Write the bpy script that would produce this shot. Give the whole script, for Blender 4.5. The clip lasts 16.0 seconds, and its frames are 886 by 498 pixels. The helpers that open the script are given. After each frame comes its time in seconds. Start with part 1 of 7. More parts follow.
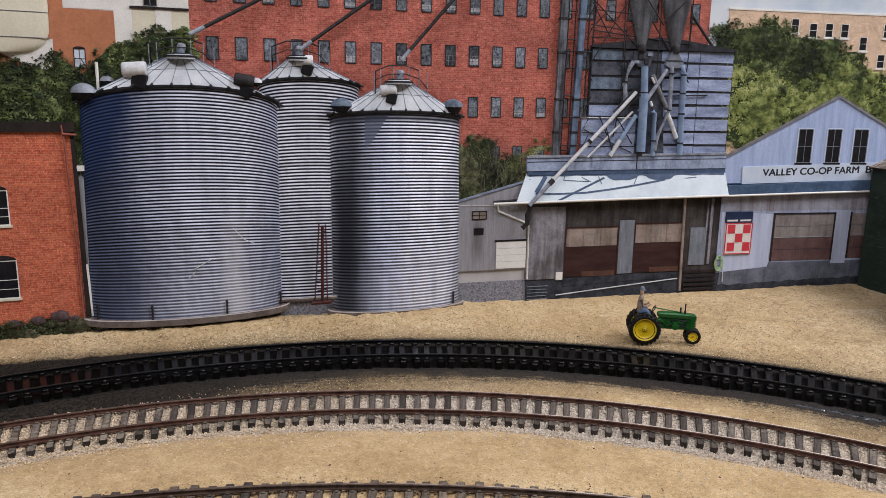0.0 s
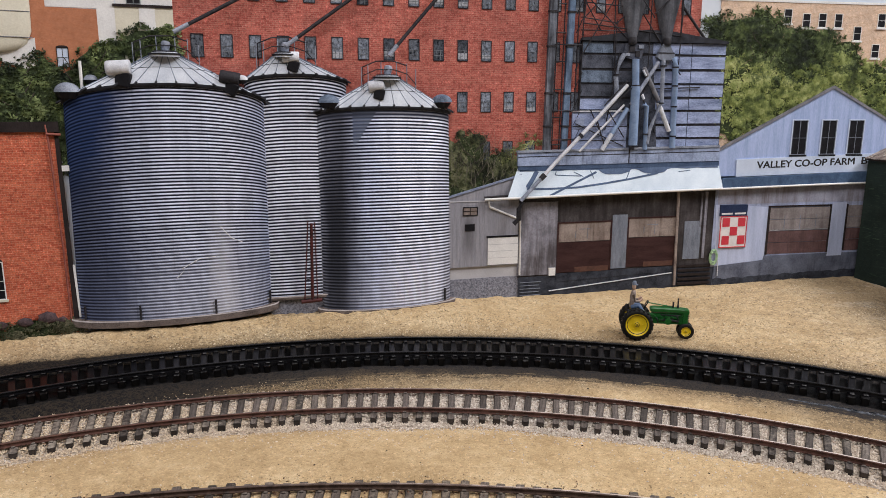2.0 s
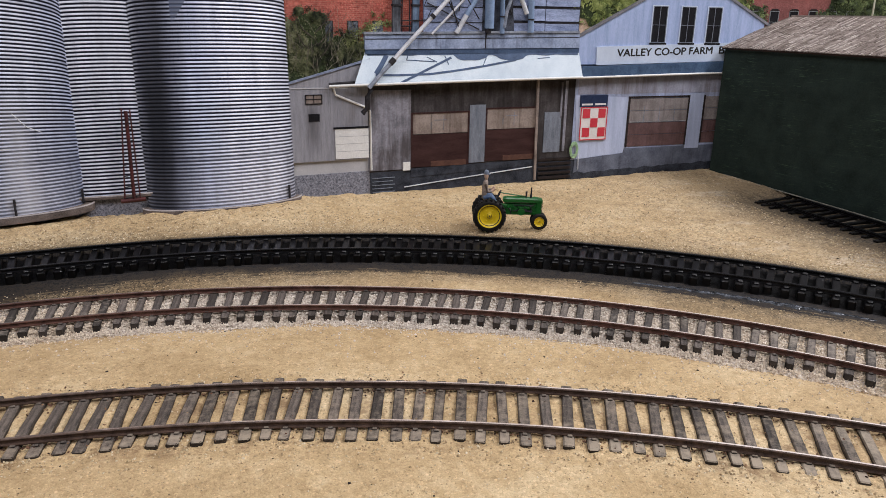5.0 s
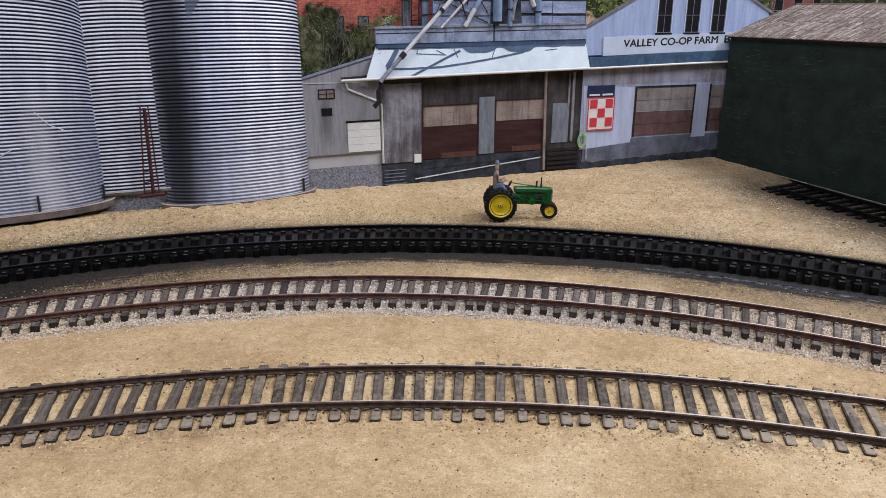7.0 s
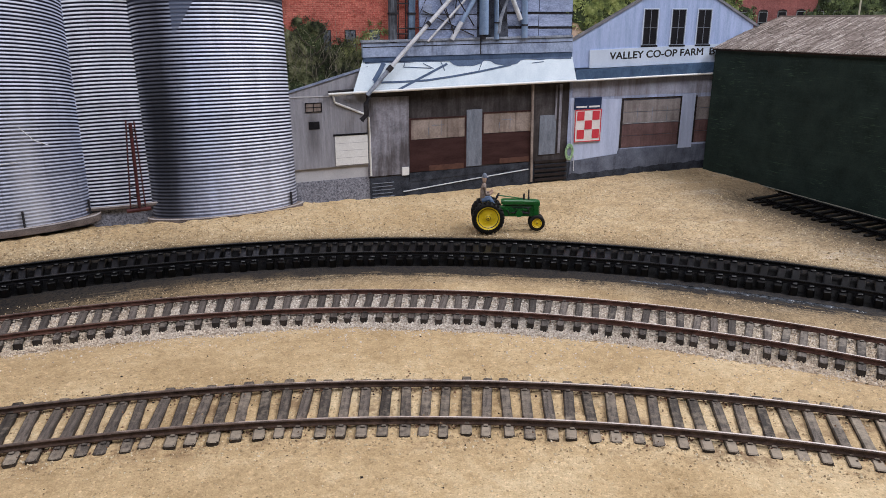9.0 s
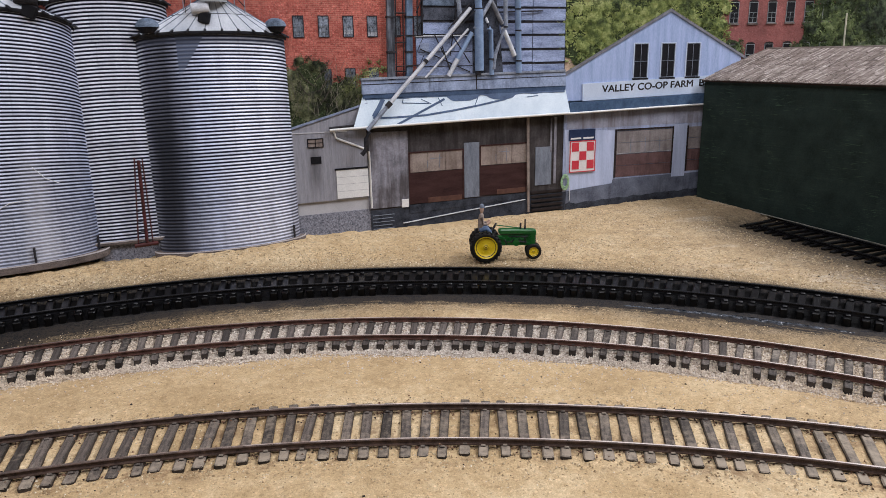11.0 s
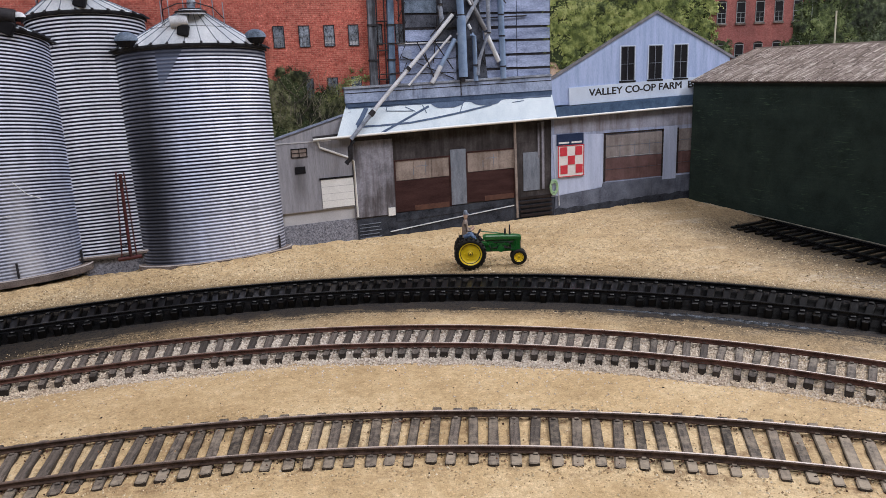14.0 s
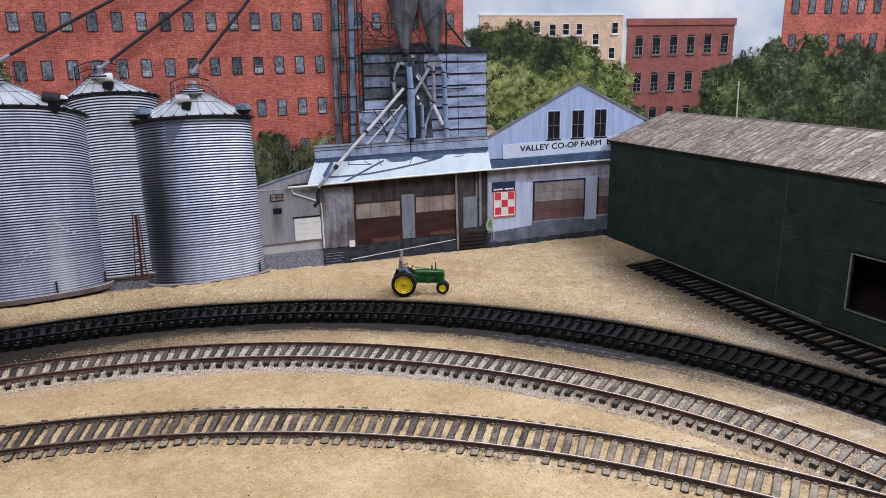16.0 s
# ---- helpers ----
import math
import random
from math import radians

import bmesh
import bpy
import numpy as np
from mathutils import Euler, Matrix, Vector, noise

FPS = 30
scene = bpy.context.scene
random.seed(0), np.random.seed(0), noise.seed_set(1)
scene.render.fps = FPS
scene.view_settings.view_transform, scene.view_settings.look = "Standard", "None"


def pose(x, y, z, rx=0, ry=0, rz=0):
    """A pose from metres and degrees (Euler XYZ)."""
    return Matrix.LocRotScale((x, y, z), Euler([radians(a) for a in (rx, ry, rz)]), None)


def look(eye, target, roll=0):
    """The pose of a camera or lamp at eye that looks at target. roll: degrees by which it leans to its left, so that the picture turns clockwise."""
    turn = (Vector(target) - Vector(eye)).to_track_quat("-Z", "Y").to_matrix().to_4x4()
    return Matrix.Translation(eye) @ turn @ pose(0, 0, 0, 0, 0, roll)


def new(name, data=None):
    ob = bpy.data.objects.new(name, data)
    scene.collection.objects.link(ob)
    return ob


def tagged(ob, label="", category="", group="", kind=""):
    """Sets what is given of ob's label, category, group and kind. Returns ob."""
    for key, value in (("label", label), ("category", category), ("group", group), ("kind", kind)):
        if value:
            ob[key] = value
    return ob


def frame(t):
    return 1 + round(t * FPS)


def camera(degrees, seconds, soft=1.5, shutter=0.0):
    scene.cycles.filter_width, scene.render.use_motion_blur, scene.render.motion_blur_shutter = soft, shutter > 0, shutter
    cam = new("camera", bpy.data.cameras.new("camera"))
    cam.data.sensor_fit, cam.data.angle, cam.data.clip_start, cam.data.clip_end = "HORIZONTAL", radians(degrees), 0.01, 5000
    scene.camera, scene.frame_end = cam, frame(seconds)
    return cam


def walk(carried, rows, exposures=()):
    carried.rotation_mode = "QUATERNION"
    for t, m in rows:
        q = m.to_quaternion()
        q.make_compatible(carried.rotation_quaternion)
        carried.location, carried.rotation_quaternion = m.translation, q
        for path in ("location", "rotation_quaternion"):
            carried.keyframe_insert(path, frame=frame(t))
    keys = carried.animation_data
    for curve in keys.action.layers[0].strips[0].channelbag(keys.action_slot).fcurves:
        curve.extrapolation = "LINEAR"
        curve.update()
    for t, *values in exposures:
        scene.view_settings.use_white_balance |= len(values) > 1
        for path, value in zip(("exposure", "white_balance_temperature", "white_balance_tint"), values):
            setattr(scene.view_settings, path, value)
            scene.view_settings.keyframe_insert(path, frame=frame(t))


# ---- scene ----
# A model railway layout in front of a curved printed backdrop. Lengths in the
# building code are centimetres; CM turns them into metres.
CM = 0.01
cam = camera(63.2, 16.0, soft=0.8)
PATH = [
    (0, (0.00746, 0.01708, 0.17024), (-0.01827, 1.97629, -0.23082), 0.89),
    (0.5, (0.00826, 0.02065, 0.17217), (-0.01484, 1.98067, -0.22510), 0.83),
    (1, (0.01278, 0.02664, 0.17030), (-0.01062, 1.98624, -0.22897), 0.55),
    (1.5, (0.01755, 0.02312, 0.17101), (-0.01280, 1.98092, -0.23656), 0.22),
    (2, (0.01790, 0.02196, 0.16849), (-0.01683, 1.97970, -0.23902), 0.19),
    (2.5, (0.02202, 0.02238, 0.16151), (-0.01540, 1.97945, -0.24894), 0.04),
    (3, (0.02746, 0.02365, 0.16041), (-0.00695, 1.97856, -0.26047), 0.01),
    (3.5, (0.03675, 0.03359, 0.15447), (0.03192, 1.98653, -0.27682), 0.01),
    (4, (0.04550, 0.04584, 0.14729), (0.19741, 1.97844, -0.34462), 0.80),
    (4.5, (0.05771, 0.05545, 0.13739), (0.30313, 1.94800, -0.46097), 1.26),
    (7, (0.05052, 0.04340, 0.13829), (0.28593, 1.92661, -0.49266), 0.11),
    (7.5, (0.04939, 0.04473, 0.13748), (0.27887, 1.93346, -0.47897), -0.01),
    (8, (0.05026, 0.04554, 0.14059), (0.29026, 1.93357, -0.47401), -0.10),
    (8.5, (0.05350, 0.04515, 0.14091), (0.30079, 1.93339, -0.47018), -0.12),
    (9, (0.05322, 0.04400, 0.14027), (0.31354, 1.93256, -0.46435), -0.05),
    (11.3, (0.05425, 0.02908, 0.14231), (0.30529, 1.94615, -0.36936), -1.14),
    (11.5, (0.05262, 0.03149, 0.14098), (0.29691, 1.95008, -0.36831), -1.20),
    (12, (0.05136, 0.03496, 0.13991), (0.27415, 1.95743, -0.36452), -1.57),
    (12.5, (0.05484, 0.03349, 0.14052), (0.26901, 1.95846, -0.35811), -1.65),
    (13, (0.06211, 0.03048, 0.14158), (0.27861, 1.95586, -0.35445), -1.71),
    (13.5, (0.07014, 0.03045, 0.14057), (0.29186, 1.95651, -0.35050), -2.07),
    (14, (0.07448, 0.03047, 0.13816), (0.30334, 1.95601, -0.35167), -2.37),
    (14.5, (0.07633, 0.02680, 0.13965), (0.31439, 1.95026, -0.35394), -2.37),
    (15, (0.09886, 0.00163, 0.14880), (0.54636, 1.88462, -0.35527), -1.52),
    (15.5, (0.13423, -0.05022, 0.17615), (0.56136, 1.83296, -0.34461), -1.71),
    (16, (0.14030, -0.11454, 0.21433), (0.30106, 1.81006, -0.30535), -0.97),
]
EXPOSURES = [(0.0, -0.17, 6750, 10), (1.0, -0.15, 6750, 10), (1.5, -0.08, 6750, 10), (3.5, -0.07, 6700, 10), (4.5, -0.1, 6650, 10), (7.0, -0.15, 6300, 10), (9.0, -0.13, 6300, 10), (12.0, -0.11, 6420, 10), (14.5, -0.08, 6420, 10), (15.0, -0.02, 6350, 10), (15.5, 0.03, 6300, 10), (16.0, 0.0, 6150, 10)]
walk(cam, [(t, look(eye, target, roll)) for t, eye, target, roll in PATH], EXPOSURES)

# ---- world and lamps ----
world = bpy.data.worlds.new("room_air")
world.use_nodes = True
world.node_tree.nodes["Background"].inputs[0].default_value = (0.9, 0.93, 1.0, 1)
world.node_tree.nodes["Background"].inputs[1].default_value = 0.25
scene.world = world


def ceiling_lamp(eye, target, sx, sy, watts, colour):
    data = bpy.data.lights.new("ceiling_lamp", "AREA")
    data.shape, data.size, data.size_y = "RECTANGLE", sx, sy
    data.energy, data.color = watts, colour
    ob = new("ceiling_lamp", data)
    ob.matrix_world = look(eye, target)
    return ob


ceiling_lamp((1.25, 0.35, 1.25), (0.30, 0.50, 0.0), 0.9, 0.5, 28.5, (0.97, 0.955, 1.0))
ceiling_lamp((-0.25, -0.60, 1.38), (0.08, 0.55, 0.0), 1.2, 0.5, 17.8, (0.97, 0.95, 1.0))


# ---- materials ----
class Nodes:
    """A short way to wire a material."""

    def __init__(self, name):
        self.m = bpy.data.materials.new(name)
        self.m.use_nodes = True
        self.t = self.m.node_tree
        self.b = self.t.nodes["Principled BSDF"]

    def add(self, kind, inputs=None, **props):
        n = self.t.nodes.new(kind)
        for k, v in props.items():
            setattr(n, k, v)
        for k, v in (inputs or {}).items():
            if isinstance(v, bpy.types.NodeSocket):
                self.t.links.new(v, n.inputs[k])
            else:
                n.inputs[k].default_value = v
        return n

    def pos(self):
        return self.add("ShaderNodeNewGeometry").outputs["Position"]

    def noise(self, scale, detail=4.0, rough=0.6, vec=None, stretch=None):
        vec = vec or self.pos()
        if stretch:
            vec = self.add("ShaderNodeVectorMath", {0: vec, 1: stretch}, operation="MULTIPLY").outputs[0]
        n = self.add("ShaderNodeTexNoise", {"Vector": vec, "Scale": scale, "Detail": detail, "Roughness": rough})
        return n.outputs[0]

    def ramp(self, fac, stops):
        n = self.add("ShaderNodeValToRGB", {"Fac": fac})
        el = n.color_ramp.elements
        el.remove(el[1])
        el[0].position, el[0].color = stops[0][0], (*stops[0][1], 1)
        for p, c in stops[1:]:
            el.new(p).color = (*c, 1)
        return n.outputs[0]

    def mix(self, fac, a, b, blend="MIX"):
        n = self.add("ShaderNodeMix", data_type="RGBA", blend_type=blend)
        for i, v in ((0, fac), (6, a), (7, b)):
            if isinstance(v, bpy.types.NodeSocket):
                self.t.links.new(v, n.inputs[i])
            else:
                n.inputs[i].default_value = v if i == 0 or len(v) == 4 else (*v, 1)
        return n.outputs[2]

    def math(self, op, a, b=0.0, c=0.0):
        return self.add("ShaderNodeMath", {0: a, 1: b, 2: c}, operation=op).outputs[0]

    def bump(self, height, strength, dist):
        n = self.add("ShaderNodeBump", {"Height": height, "Strength": strength, "Distance": dist})
        self.t.links.new(n.outputs[0], self.b.inputs["Normal"])

    def done(self, colour, rough=0.7, metal=0.0, spec=0.5):
        for k, v in (("Base Color", colour), ("Roughness", rough), ("Metallic", metal), ("Specular IOR Level", spec)):
            if isinstance(v, bpy.types.NodeSocket):
                self.t.links.new(v, self.b.inputs[k])
            else:
                self.b.inputs[k].default_value = (*v, 1) if k == "Base Color" else v
        return self.m


def speckled(name, dark, light, scale=300.0, fine=2500.0, rough=0.7, metal=0.0, bump=0.3, dist=0.0002, stretch=None, spec=0.4, vary=0.0, local=False):
    """Two sizes of mottling between two tones, with a fine relief."""
    k = Nodes(name)
    vec = k.add("ShaderNodeTexCoord").outputs["Object"] if local else None
    a = k.noise(scale, stretch=stretch, vec=vec)
    b = k.noise(fine, 3.0, stretch=stretch, vec=vec)
    f = k.math("MULTIPLY_ADD", b, 0.45, k.math("MULTIPLY", a, 0.55))
    col = k.ramp(f, [(0.36, dark), (0.64, light)])
    if vary:
        r = k.add("ShaderNodeObjectInfo").outputs["Random"]
        s = k.math("MULTIPLY_ADD", r, vary, 1.0 - vary / 2)
        col = k.mix(1.0, col, k.add("ShaderNodeCombineColor", {0: s, 1: s, 2: s}).outputs[0], "MULTIPLY")
    k.bump(f, bump, dist)
    rr = k.math("MULTIPLY_ADD", b, 0.2, rough - 0.1)
    return k.done(col, rr, metal, spec)


def printed_brick(name, c1, c2, mortar, w, h, stain=0.25, grain=0.5):
    """Small brickwork of a printed facade, in the plane of x and z."""
    k = Nodes(name)
    s = k.add("ShaderNodeSeparateXYZ", {0: k.pos()})
    v = k.add("ShaderNodeCombineXYZ", {0: s.outputs[0], 1: s.outputs[2]}).outputs[0]
    wob = k.noise(160.0, 2.0)
    br = k.add("ShaderNodeTexBrick", {"Vector": v, "Color1": (*c1, 1), "Color2": (*c2, 1), "Mortar": (*mortar, 1), "Scale": 1.0,
                                      "Mortar Size": h * 0.12, "Mortar Smooth": 0.4, "Bias": 0.0, "Brick Width": w, "Row Height": h})
    big = k.noise(35.0, 5.0)
    fine = k.noise(900.0, 3.0)
    col = k.mix(stain, br.outputs[0], k.ramp(big, [(0.3, (0.35, 0.3, 0.3)), (0.7, (1.35, 1.25, 1.2))]), "MULTIPLY")
    col = k.mix(grain, col, k.ramp(fine, [(0.3, (0.2, 0.17, 0.17)), (0.48, (0.95, 0.95, 0.95)), (0.6, (1.15, 1.15, 1.15)), (0.74, (2.6, 2.9, 3.1))]), "MULTIPLY")
    col = k.mix(0.25, col, k.ramp(wob, [(0.3, (0.6, 0.55, 0.55)), (0.7, (1.3, 1.3, 1.3))]), "MULTIPLY")
    col = k.mix(grain, col, k.ramp(k.noise(420.0, 2.0), [(0.28, (0.35, 0.3, 0.3)), (0.45, (1, 1, 1)), (0.62, (1.05, 1.05, 1.05)), (0.72, (1.7, 1.9, 2.0))]), "MULTIPLY")
    k.bump(br.outputs[1], -0.15, 0.0001)
    return k.done(col, 0.75, 0, 0.25)


def printed_steel(name, tones, ribs, streak=0.0, cap=0.0, navy=0.0, bleach=0.0):
    """Galvanised sheet with its rolled ribs: tones paint light and shade across the width, ribs follow v."""
    k = Nodes(name)
    uv = k.add("ShaderNodeUVMap", uv_map="sheet").outputs[0]
    s = k.add("ShaderNodeSeparateXYZ", {0: uv})
    u, v = s.outputs[0], s.outputs[1]
    up = k.math("DIVIDE", v, float(ribs))
    wob = k.noise(55.0, 4.0, stretch=(1, 1, 0.3))
    uu = k.math("ADD", u, k.math("MULTIPLY_ADD", wob, 0.16, -0.08))
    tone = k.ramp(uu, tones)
    rib = k.math("MULTIPLY_ADD", k.math("SINE", k.math("MULTIPLY", v, 2 * math.pi)), 0.5, 0.5)
    # light and dark bands put the ribs' shading into the colour
    stripe = k.ramp(rib, [(0.27, (0.025, 0.027, 0.04)), (0.5, (0.48, 0.48, 0.52)), (0.73, (1.8, 1.8, 1.83))])
    # the print is paler and flatter towards the foot
    pale = k.math("MULTIPLY", k.ramp(k.math("MULTIPLY_ADD", k.noise(40.0, 3.0), 0.3, up), [(0.12, (1, 1, 1)), (0.55, (0, 0, 0))]), bleach)
    stripe = k.mix(pale, stripe, (0.74, 0.73, 0.75))
    col = k.mix(1.0, tone, stripe, "MULTIPLY")
    dirt = k.noise(120.0, 5.0, stretch=(1, 1, 0.18))
    col = k.mix(0.5, col, k.ramp(dirt, [(0.3, (0.55, 0.54, 0.55)), (0.65, (1.15, 1.15, 1.15))]), "MULTIPLY")
    # sheets of several ribs with a darker lap between them
    lap = k.math("DIVIDE", v, 14.0)
    sheet = k.add("ShaderNodeTexWhiteNoise", {"W": k.math("FLOOR", lap)}, noise_dimensions="1D").outputs[0]
    col = k.mix(0.2, col, k.ramp(sheet, [(0.0, (0.7, 0.7, 0.72)), (1.0, (1.2, 1.2, 1.2))]), "MULTIPLY")
    seam = k.ramp(k.math("FRACT", lap), [(0.0, (0.35, 0.35, 0.37)), (0.03, (0.35, 0.35, 0.37)), (0.05, (1, 1, 1))])
    col = k.mix(0.35, col, seam, "MULTIPLY")
    # upright laps, staggered from sheet to sheet
    side = k.math("FRACT", k.math("MULTIPLY_ADD", sheet, 3.7, k.math("MULTIPLY", u, 3.0)))
    col = k.mix(0.3, col, k.ramp(side, [(0.0, (0.4, 0.4, 0.43)), (0.012, (0.4, 0.4, 0.43)), (0.02, (1, 1, 1))]), "MULTIPLY")
    col = k.mix(1.0, col, (0.91, 0.955, 1.06), "MULTIPLY")
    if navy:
        # painted on: the sky's dark blue mirrored in the shaded side, with a ragged edge that falls to the left
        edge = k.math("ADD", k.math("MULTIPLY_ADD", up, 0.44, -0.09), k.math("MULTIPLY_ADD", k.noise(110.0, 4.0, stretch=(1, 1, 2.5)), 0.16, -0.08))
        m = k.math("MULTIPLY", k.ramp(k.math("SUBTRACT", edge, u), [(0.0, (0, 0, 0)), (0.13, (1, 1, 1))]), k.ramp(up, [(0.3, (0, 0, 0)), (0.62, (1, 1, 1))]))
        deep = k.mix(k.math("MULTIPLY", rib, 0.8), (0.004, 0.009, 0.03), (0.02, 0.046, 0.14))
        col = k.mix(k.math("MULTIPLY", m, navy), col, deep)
        # shade painted on the left side below the blue
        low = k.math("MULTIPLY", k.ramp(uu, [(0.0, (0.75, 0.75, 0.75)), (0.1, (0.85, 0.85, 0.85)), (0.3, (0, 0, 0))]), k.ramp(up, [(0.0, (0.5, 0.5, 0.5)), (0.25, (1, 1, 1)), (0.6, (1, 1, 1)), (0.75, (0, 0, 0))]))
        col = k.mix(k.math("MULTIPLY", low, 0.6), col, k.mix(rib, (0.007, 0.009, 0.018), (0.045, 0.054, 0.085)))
        # a bright glare band, painted on
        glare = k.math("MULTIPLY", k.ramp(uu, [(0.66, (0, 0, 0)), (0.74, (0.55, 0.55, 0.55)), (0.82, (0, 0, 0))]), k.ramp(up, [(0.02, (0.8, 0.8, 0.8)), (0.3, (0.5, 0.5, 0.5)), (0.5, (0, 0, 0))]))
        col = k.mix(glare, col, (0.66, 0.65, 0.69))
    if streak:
        # printed shade: a dark streak that widens downwards, a bluish patch and a band under the eave
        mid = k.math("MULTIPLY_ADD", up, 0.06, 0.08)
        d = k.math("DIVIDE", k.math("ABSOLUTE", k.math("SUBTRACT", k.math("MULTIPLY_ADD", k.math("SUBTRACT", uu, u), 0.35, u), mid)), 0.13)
        shade_band = k.math("MULTIPLY", k.ramp(k.math("MULTIPLY", d, 0.5), [(0.12, (1, 1, 1)), (0.4, (0.62, 0.62, 0.62)), (0.85, (0, 0, 0))]), k.ramp(up, [(0.0, (0.82, 0.82, 0.82)), (0.3, (1, 1, 1)), (0.5, (1, 1, 1)), (0.72, (0.72, 0.72, 0.72)), (1.0, (0.45, 0.45, 0.45))]))
        col = k.mix(k.math("MULTIPLY", shade_band, streak), col, k.mix(rib, (0.005, 0.006, 0.009), (0.03, 0.033, 0.045)))
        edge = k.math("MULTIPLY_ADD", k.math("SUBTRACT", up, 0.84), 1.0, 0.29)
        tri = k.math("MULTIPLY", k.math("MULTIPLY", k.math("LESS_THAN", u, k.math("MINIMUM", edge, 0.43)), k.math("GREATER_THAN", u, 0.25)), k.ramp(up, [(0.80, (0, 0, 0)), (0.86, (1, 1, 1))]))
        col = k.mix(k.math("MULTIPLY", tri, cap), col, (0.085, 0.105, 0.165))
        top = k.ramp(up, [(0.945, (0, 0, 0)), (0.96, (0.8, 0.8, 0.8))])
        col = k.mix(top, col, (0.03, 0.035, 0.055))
    return k.done(col, 0.5, 0.0, 0.12)


def leaves(name, stops):
    k = Nodes(name)
    r = k.add("ShaderNodeNewGeometry").outputs["Random Per Island"]
    n = k.math("MULTIPLY_ADD", k.noise(34.0, 3.0, 0.5), 0.45, k.math("MULTIPLY", k.noise(170.0, 5.0, 0.66), 0.55))
    f = k.math("MULTIPLY_ADD", n, 2.5, k.math("MULTIPLY_ADD", r, 0.07, -0.78))
    col = k.ramp(f, stops)
    return k.done(col, 0.6, 0, 0.2)


def sand_material():
    k = Nodes("sand")
    big = k.noise(16.0, 5.0)
    mid = k.noise(150.0, 5.0, 0.7)
    cell = k.add("ShaderNodeTexVoronoi", {"Vector": k.pos(), "Scale": 900.0, "Randomness": 1.0}, feature="F1")
    fine = k.add("ShaderNodeTexVoronoi", {"Vector": k.pos(), "Scale": 2200.0, "Randomness": 1.0}, feature="F1")
    base = k.ramp(k.math("MULTIPLY_ADD", mid, 0.4, k.math("MULTIPLY", big, 0.6)), [(0.36, (0.405, 0.286, 0.151)), (0.5, (0.542, 0.398, 0.225)), (0.64, (0.675, 0.535, 0.336))])
    tone = [(0.0, (0.25, 0.22, 0.2)), (0.08, (0.7, 0.66, 0.62)), (0.3, (0.95, 0.95, 0.95)), (0.75, (1.05, 1.05, 1.05)), (0.95, (1.35, 1.35, 1.38)), (1.0, (1.8, 1.8, 1.85))]
    for c, f in ((cell, 0.3), (fine, 0.3)):
        base = k.mix(f, base, k.ramp(k.add("ShaderNodeSeparateColor", {0: c.outputs["Color"]}).outputs[0], tone), "MULTIPLY")
    # black overspray from painting the rear line and the spur where they lie
    xyz = k.add("ShaderNodeSeparateXYZ", {0: k.pos()}).outputs
    dx, dy = k.math("ADD", xyz[0], -0.0213), k.math("ADD", xyz[1], 0.012)
    rho = k.math("ADD", k.math("SQRT", k.math("ADD", k.math("MULTIPLY", dx, dx), k.math("MULTIPLY", dy, dy))), -0.5449)
    swept = k.add("ShaderNodeCombineXYZ", {0: k.math("MULTIPLY", k.math("ARCTAN2", dx, dy), 14.0), 1: k.math("MULTIPLY", rho, 330.0)}).outputs[0]
    rag = k.math("MULTIPLY_ADD", k.noise(38.0, 5.0), 0.018, -0.009)
    streaky = k.math("MULTIPLY_ADD", k.noise(1.0, 4.0, 0.6, vec=swept), 0.022, -0.011)
    side = k.ramp(k.math("MULTIPLY_ADD", xyz[0], 1.0, 0.5), [(0.0, (1, 1, 1)), (0.36, (0.95, 0.95, 0.95)), (0.45, (0.86, 0.86, 0.86)), (0.62, (0.95, 0.95, 0.95)), (0.78, (1, 1, 1)), (0.86, (0.9, 0.9, 0.9)), (0.96, (0.45, 0.45, 0.45))])
    front = k.ramp(k.math("MULTIPLY_ADD", k.math("ADD", rho, k.math("ADD", rag, streaky)), 10.0, 1.0), [(0.34, (0, 0, 0)), (0.46, (0.2, 0.2, 0.2)), (0.57, (0.45, 0.45, 0.45)), (0.65, (0.9, 0.9, 0.9)), (0.74, (1, 1, 1))])
    heavy = k.ramp(k.math("MULTIPLY_ADD", k.math("ADD", rho, rag), 10.0, 1.0), [(0.12, (0, 0, 0)), (0.3, (0.42, 0.42, 0.42)), (0.43, (0.93, 0.93, 0.93)), (0.5, (1, 1, 1))])
    front = k.mix(k.ramp(k.math("ADD", xyz[0], 0.5), [(0.3, (1, 1, 1)), (0.5, (0.35, 0.35, 0.35)), (0.62, (0, 0, 0)), (0.68, (0, 0, 0)), (0.78, (0.35, 0.35, 0.35)), (0.9, (0.0, 0.0, 0.0))]), front, heavy)
    # rear's soft outer fringe also paints the dark shadow behind the line
    rear = k.ramp(k.math("MULTIPLY", k.math("SUBTRACT", k.math("ADD", rho, k.math("MULTIPLY", rag, 0.3)), k.math("MINIMUM", k.math("MAXIMUM", k.math("MULTIPLY_ADD", xyz[0], -0.14, -0.0266), 0.0), 0.03)), 10.0), [(0.25, (1, 1, 1)), (0.30, (0.55, 0.55, 0.55)), (0.38, (0.24, 0.24, 0.24)), (0.56, (0, 0, 0))])
    spray = k.math("MULTIPLY", k.math("MULTIPLY", front, rear), k.math("MAXIMUM", side, k.math("GREATER_THAN", rho, -0.027)))
    sx, sy = k.math("ADD", xyz[0], -0.4235), k.math("ADD", xyz[1], -0.616)
    along = k.math("ADD", k.math("MULTIPLY", sx, 0.3046), k.math("MULTIPLY", sy, -0.9524))
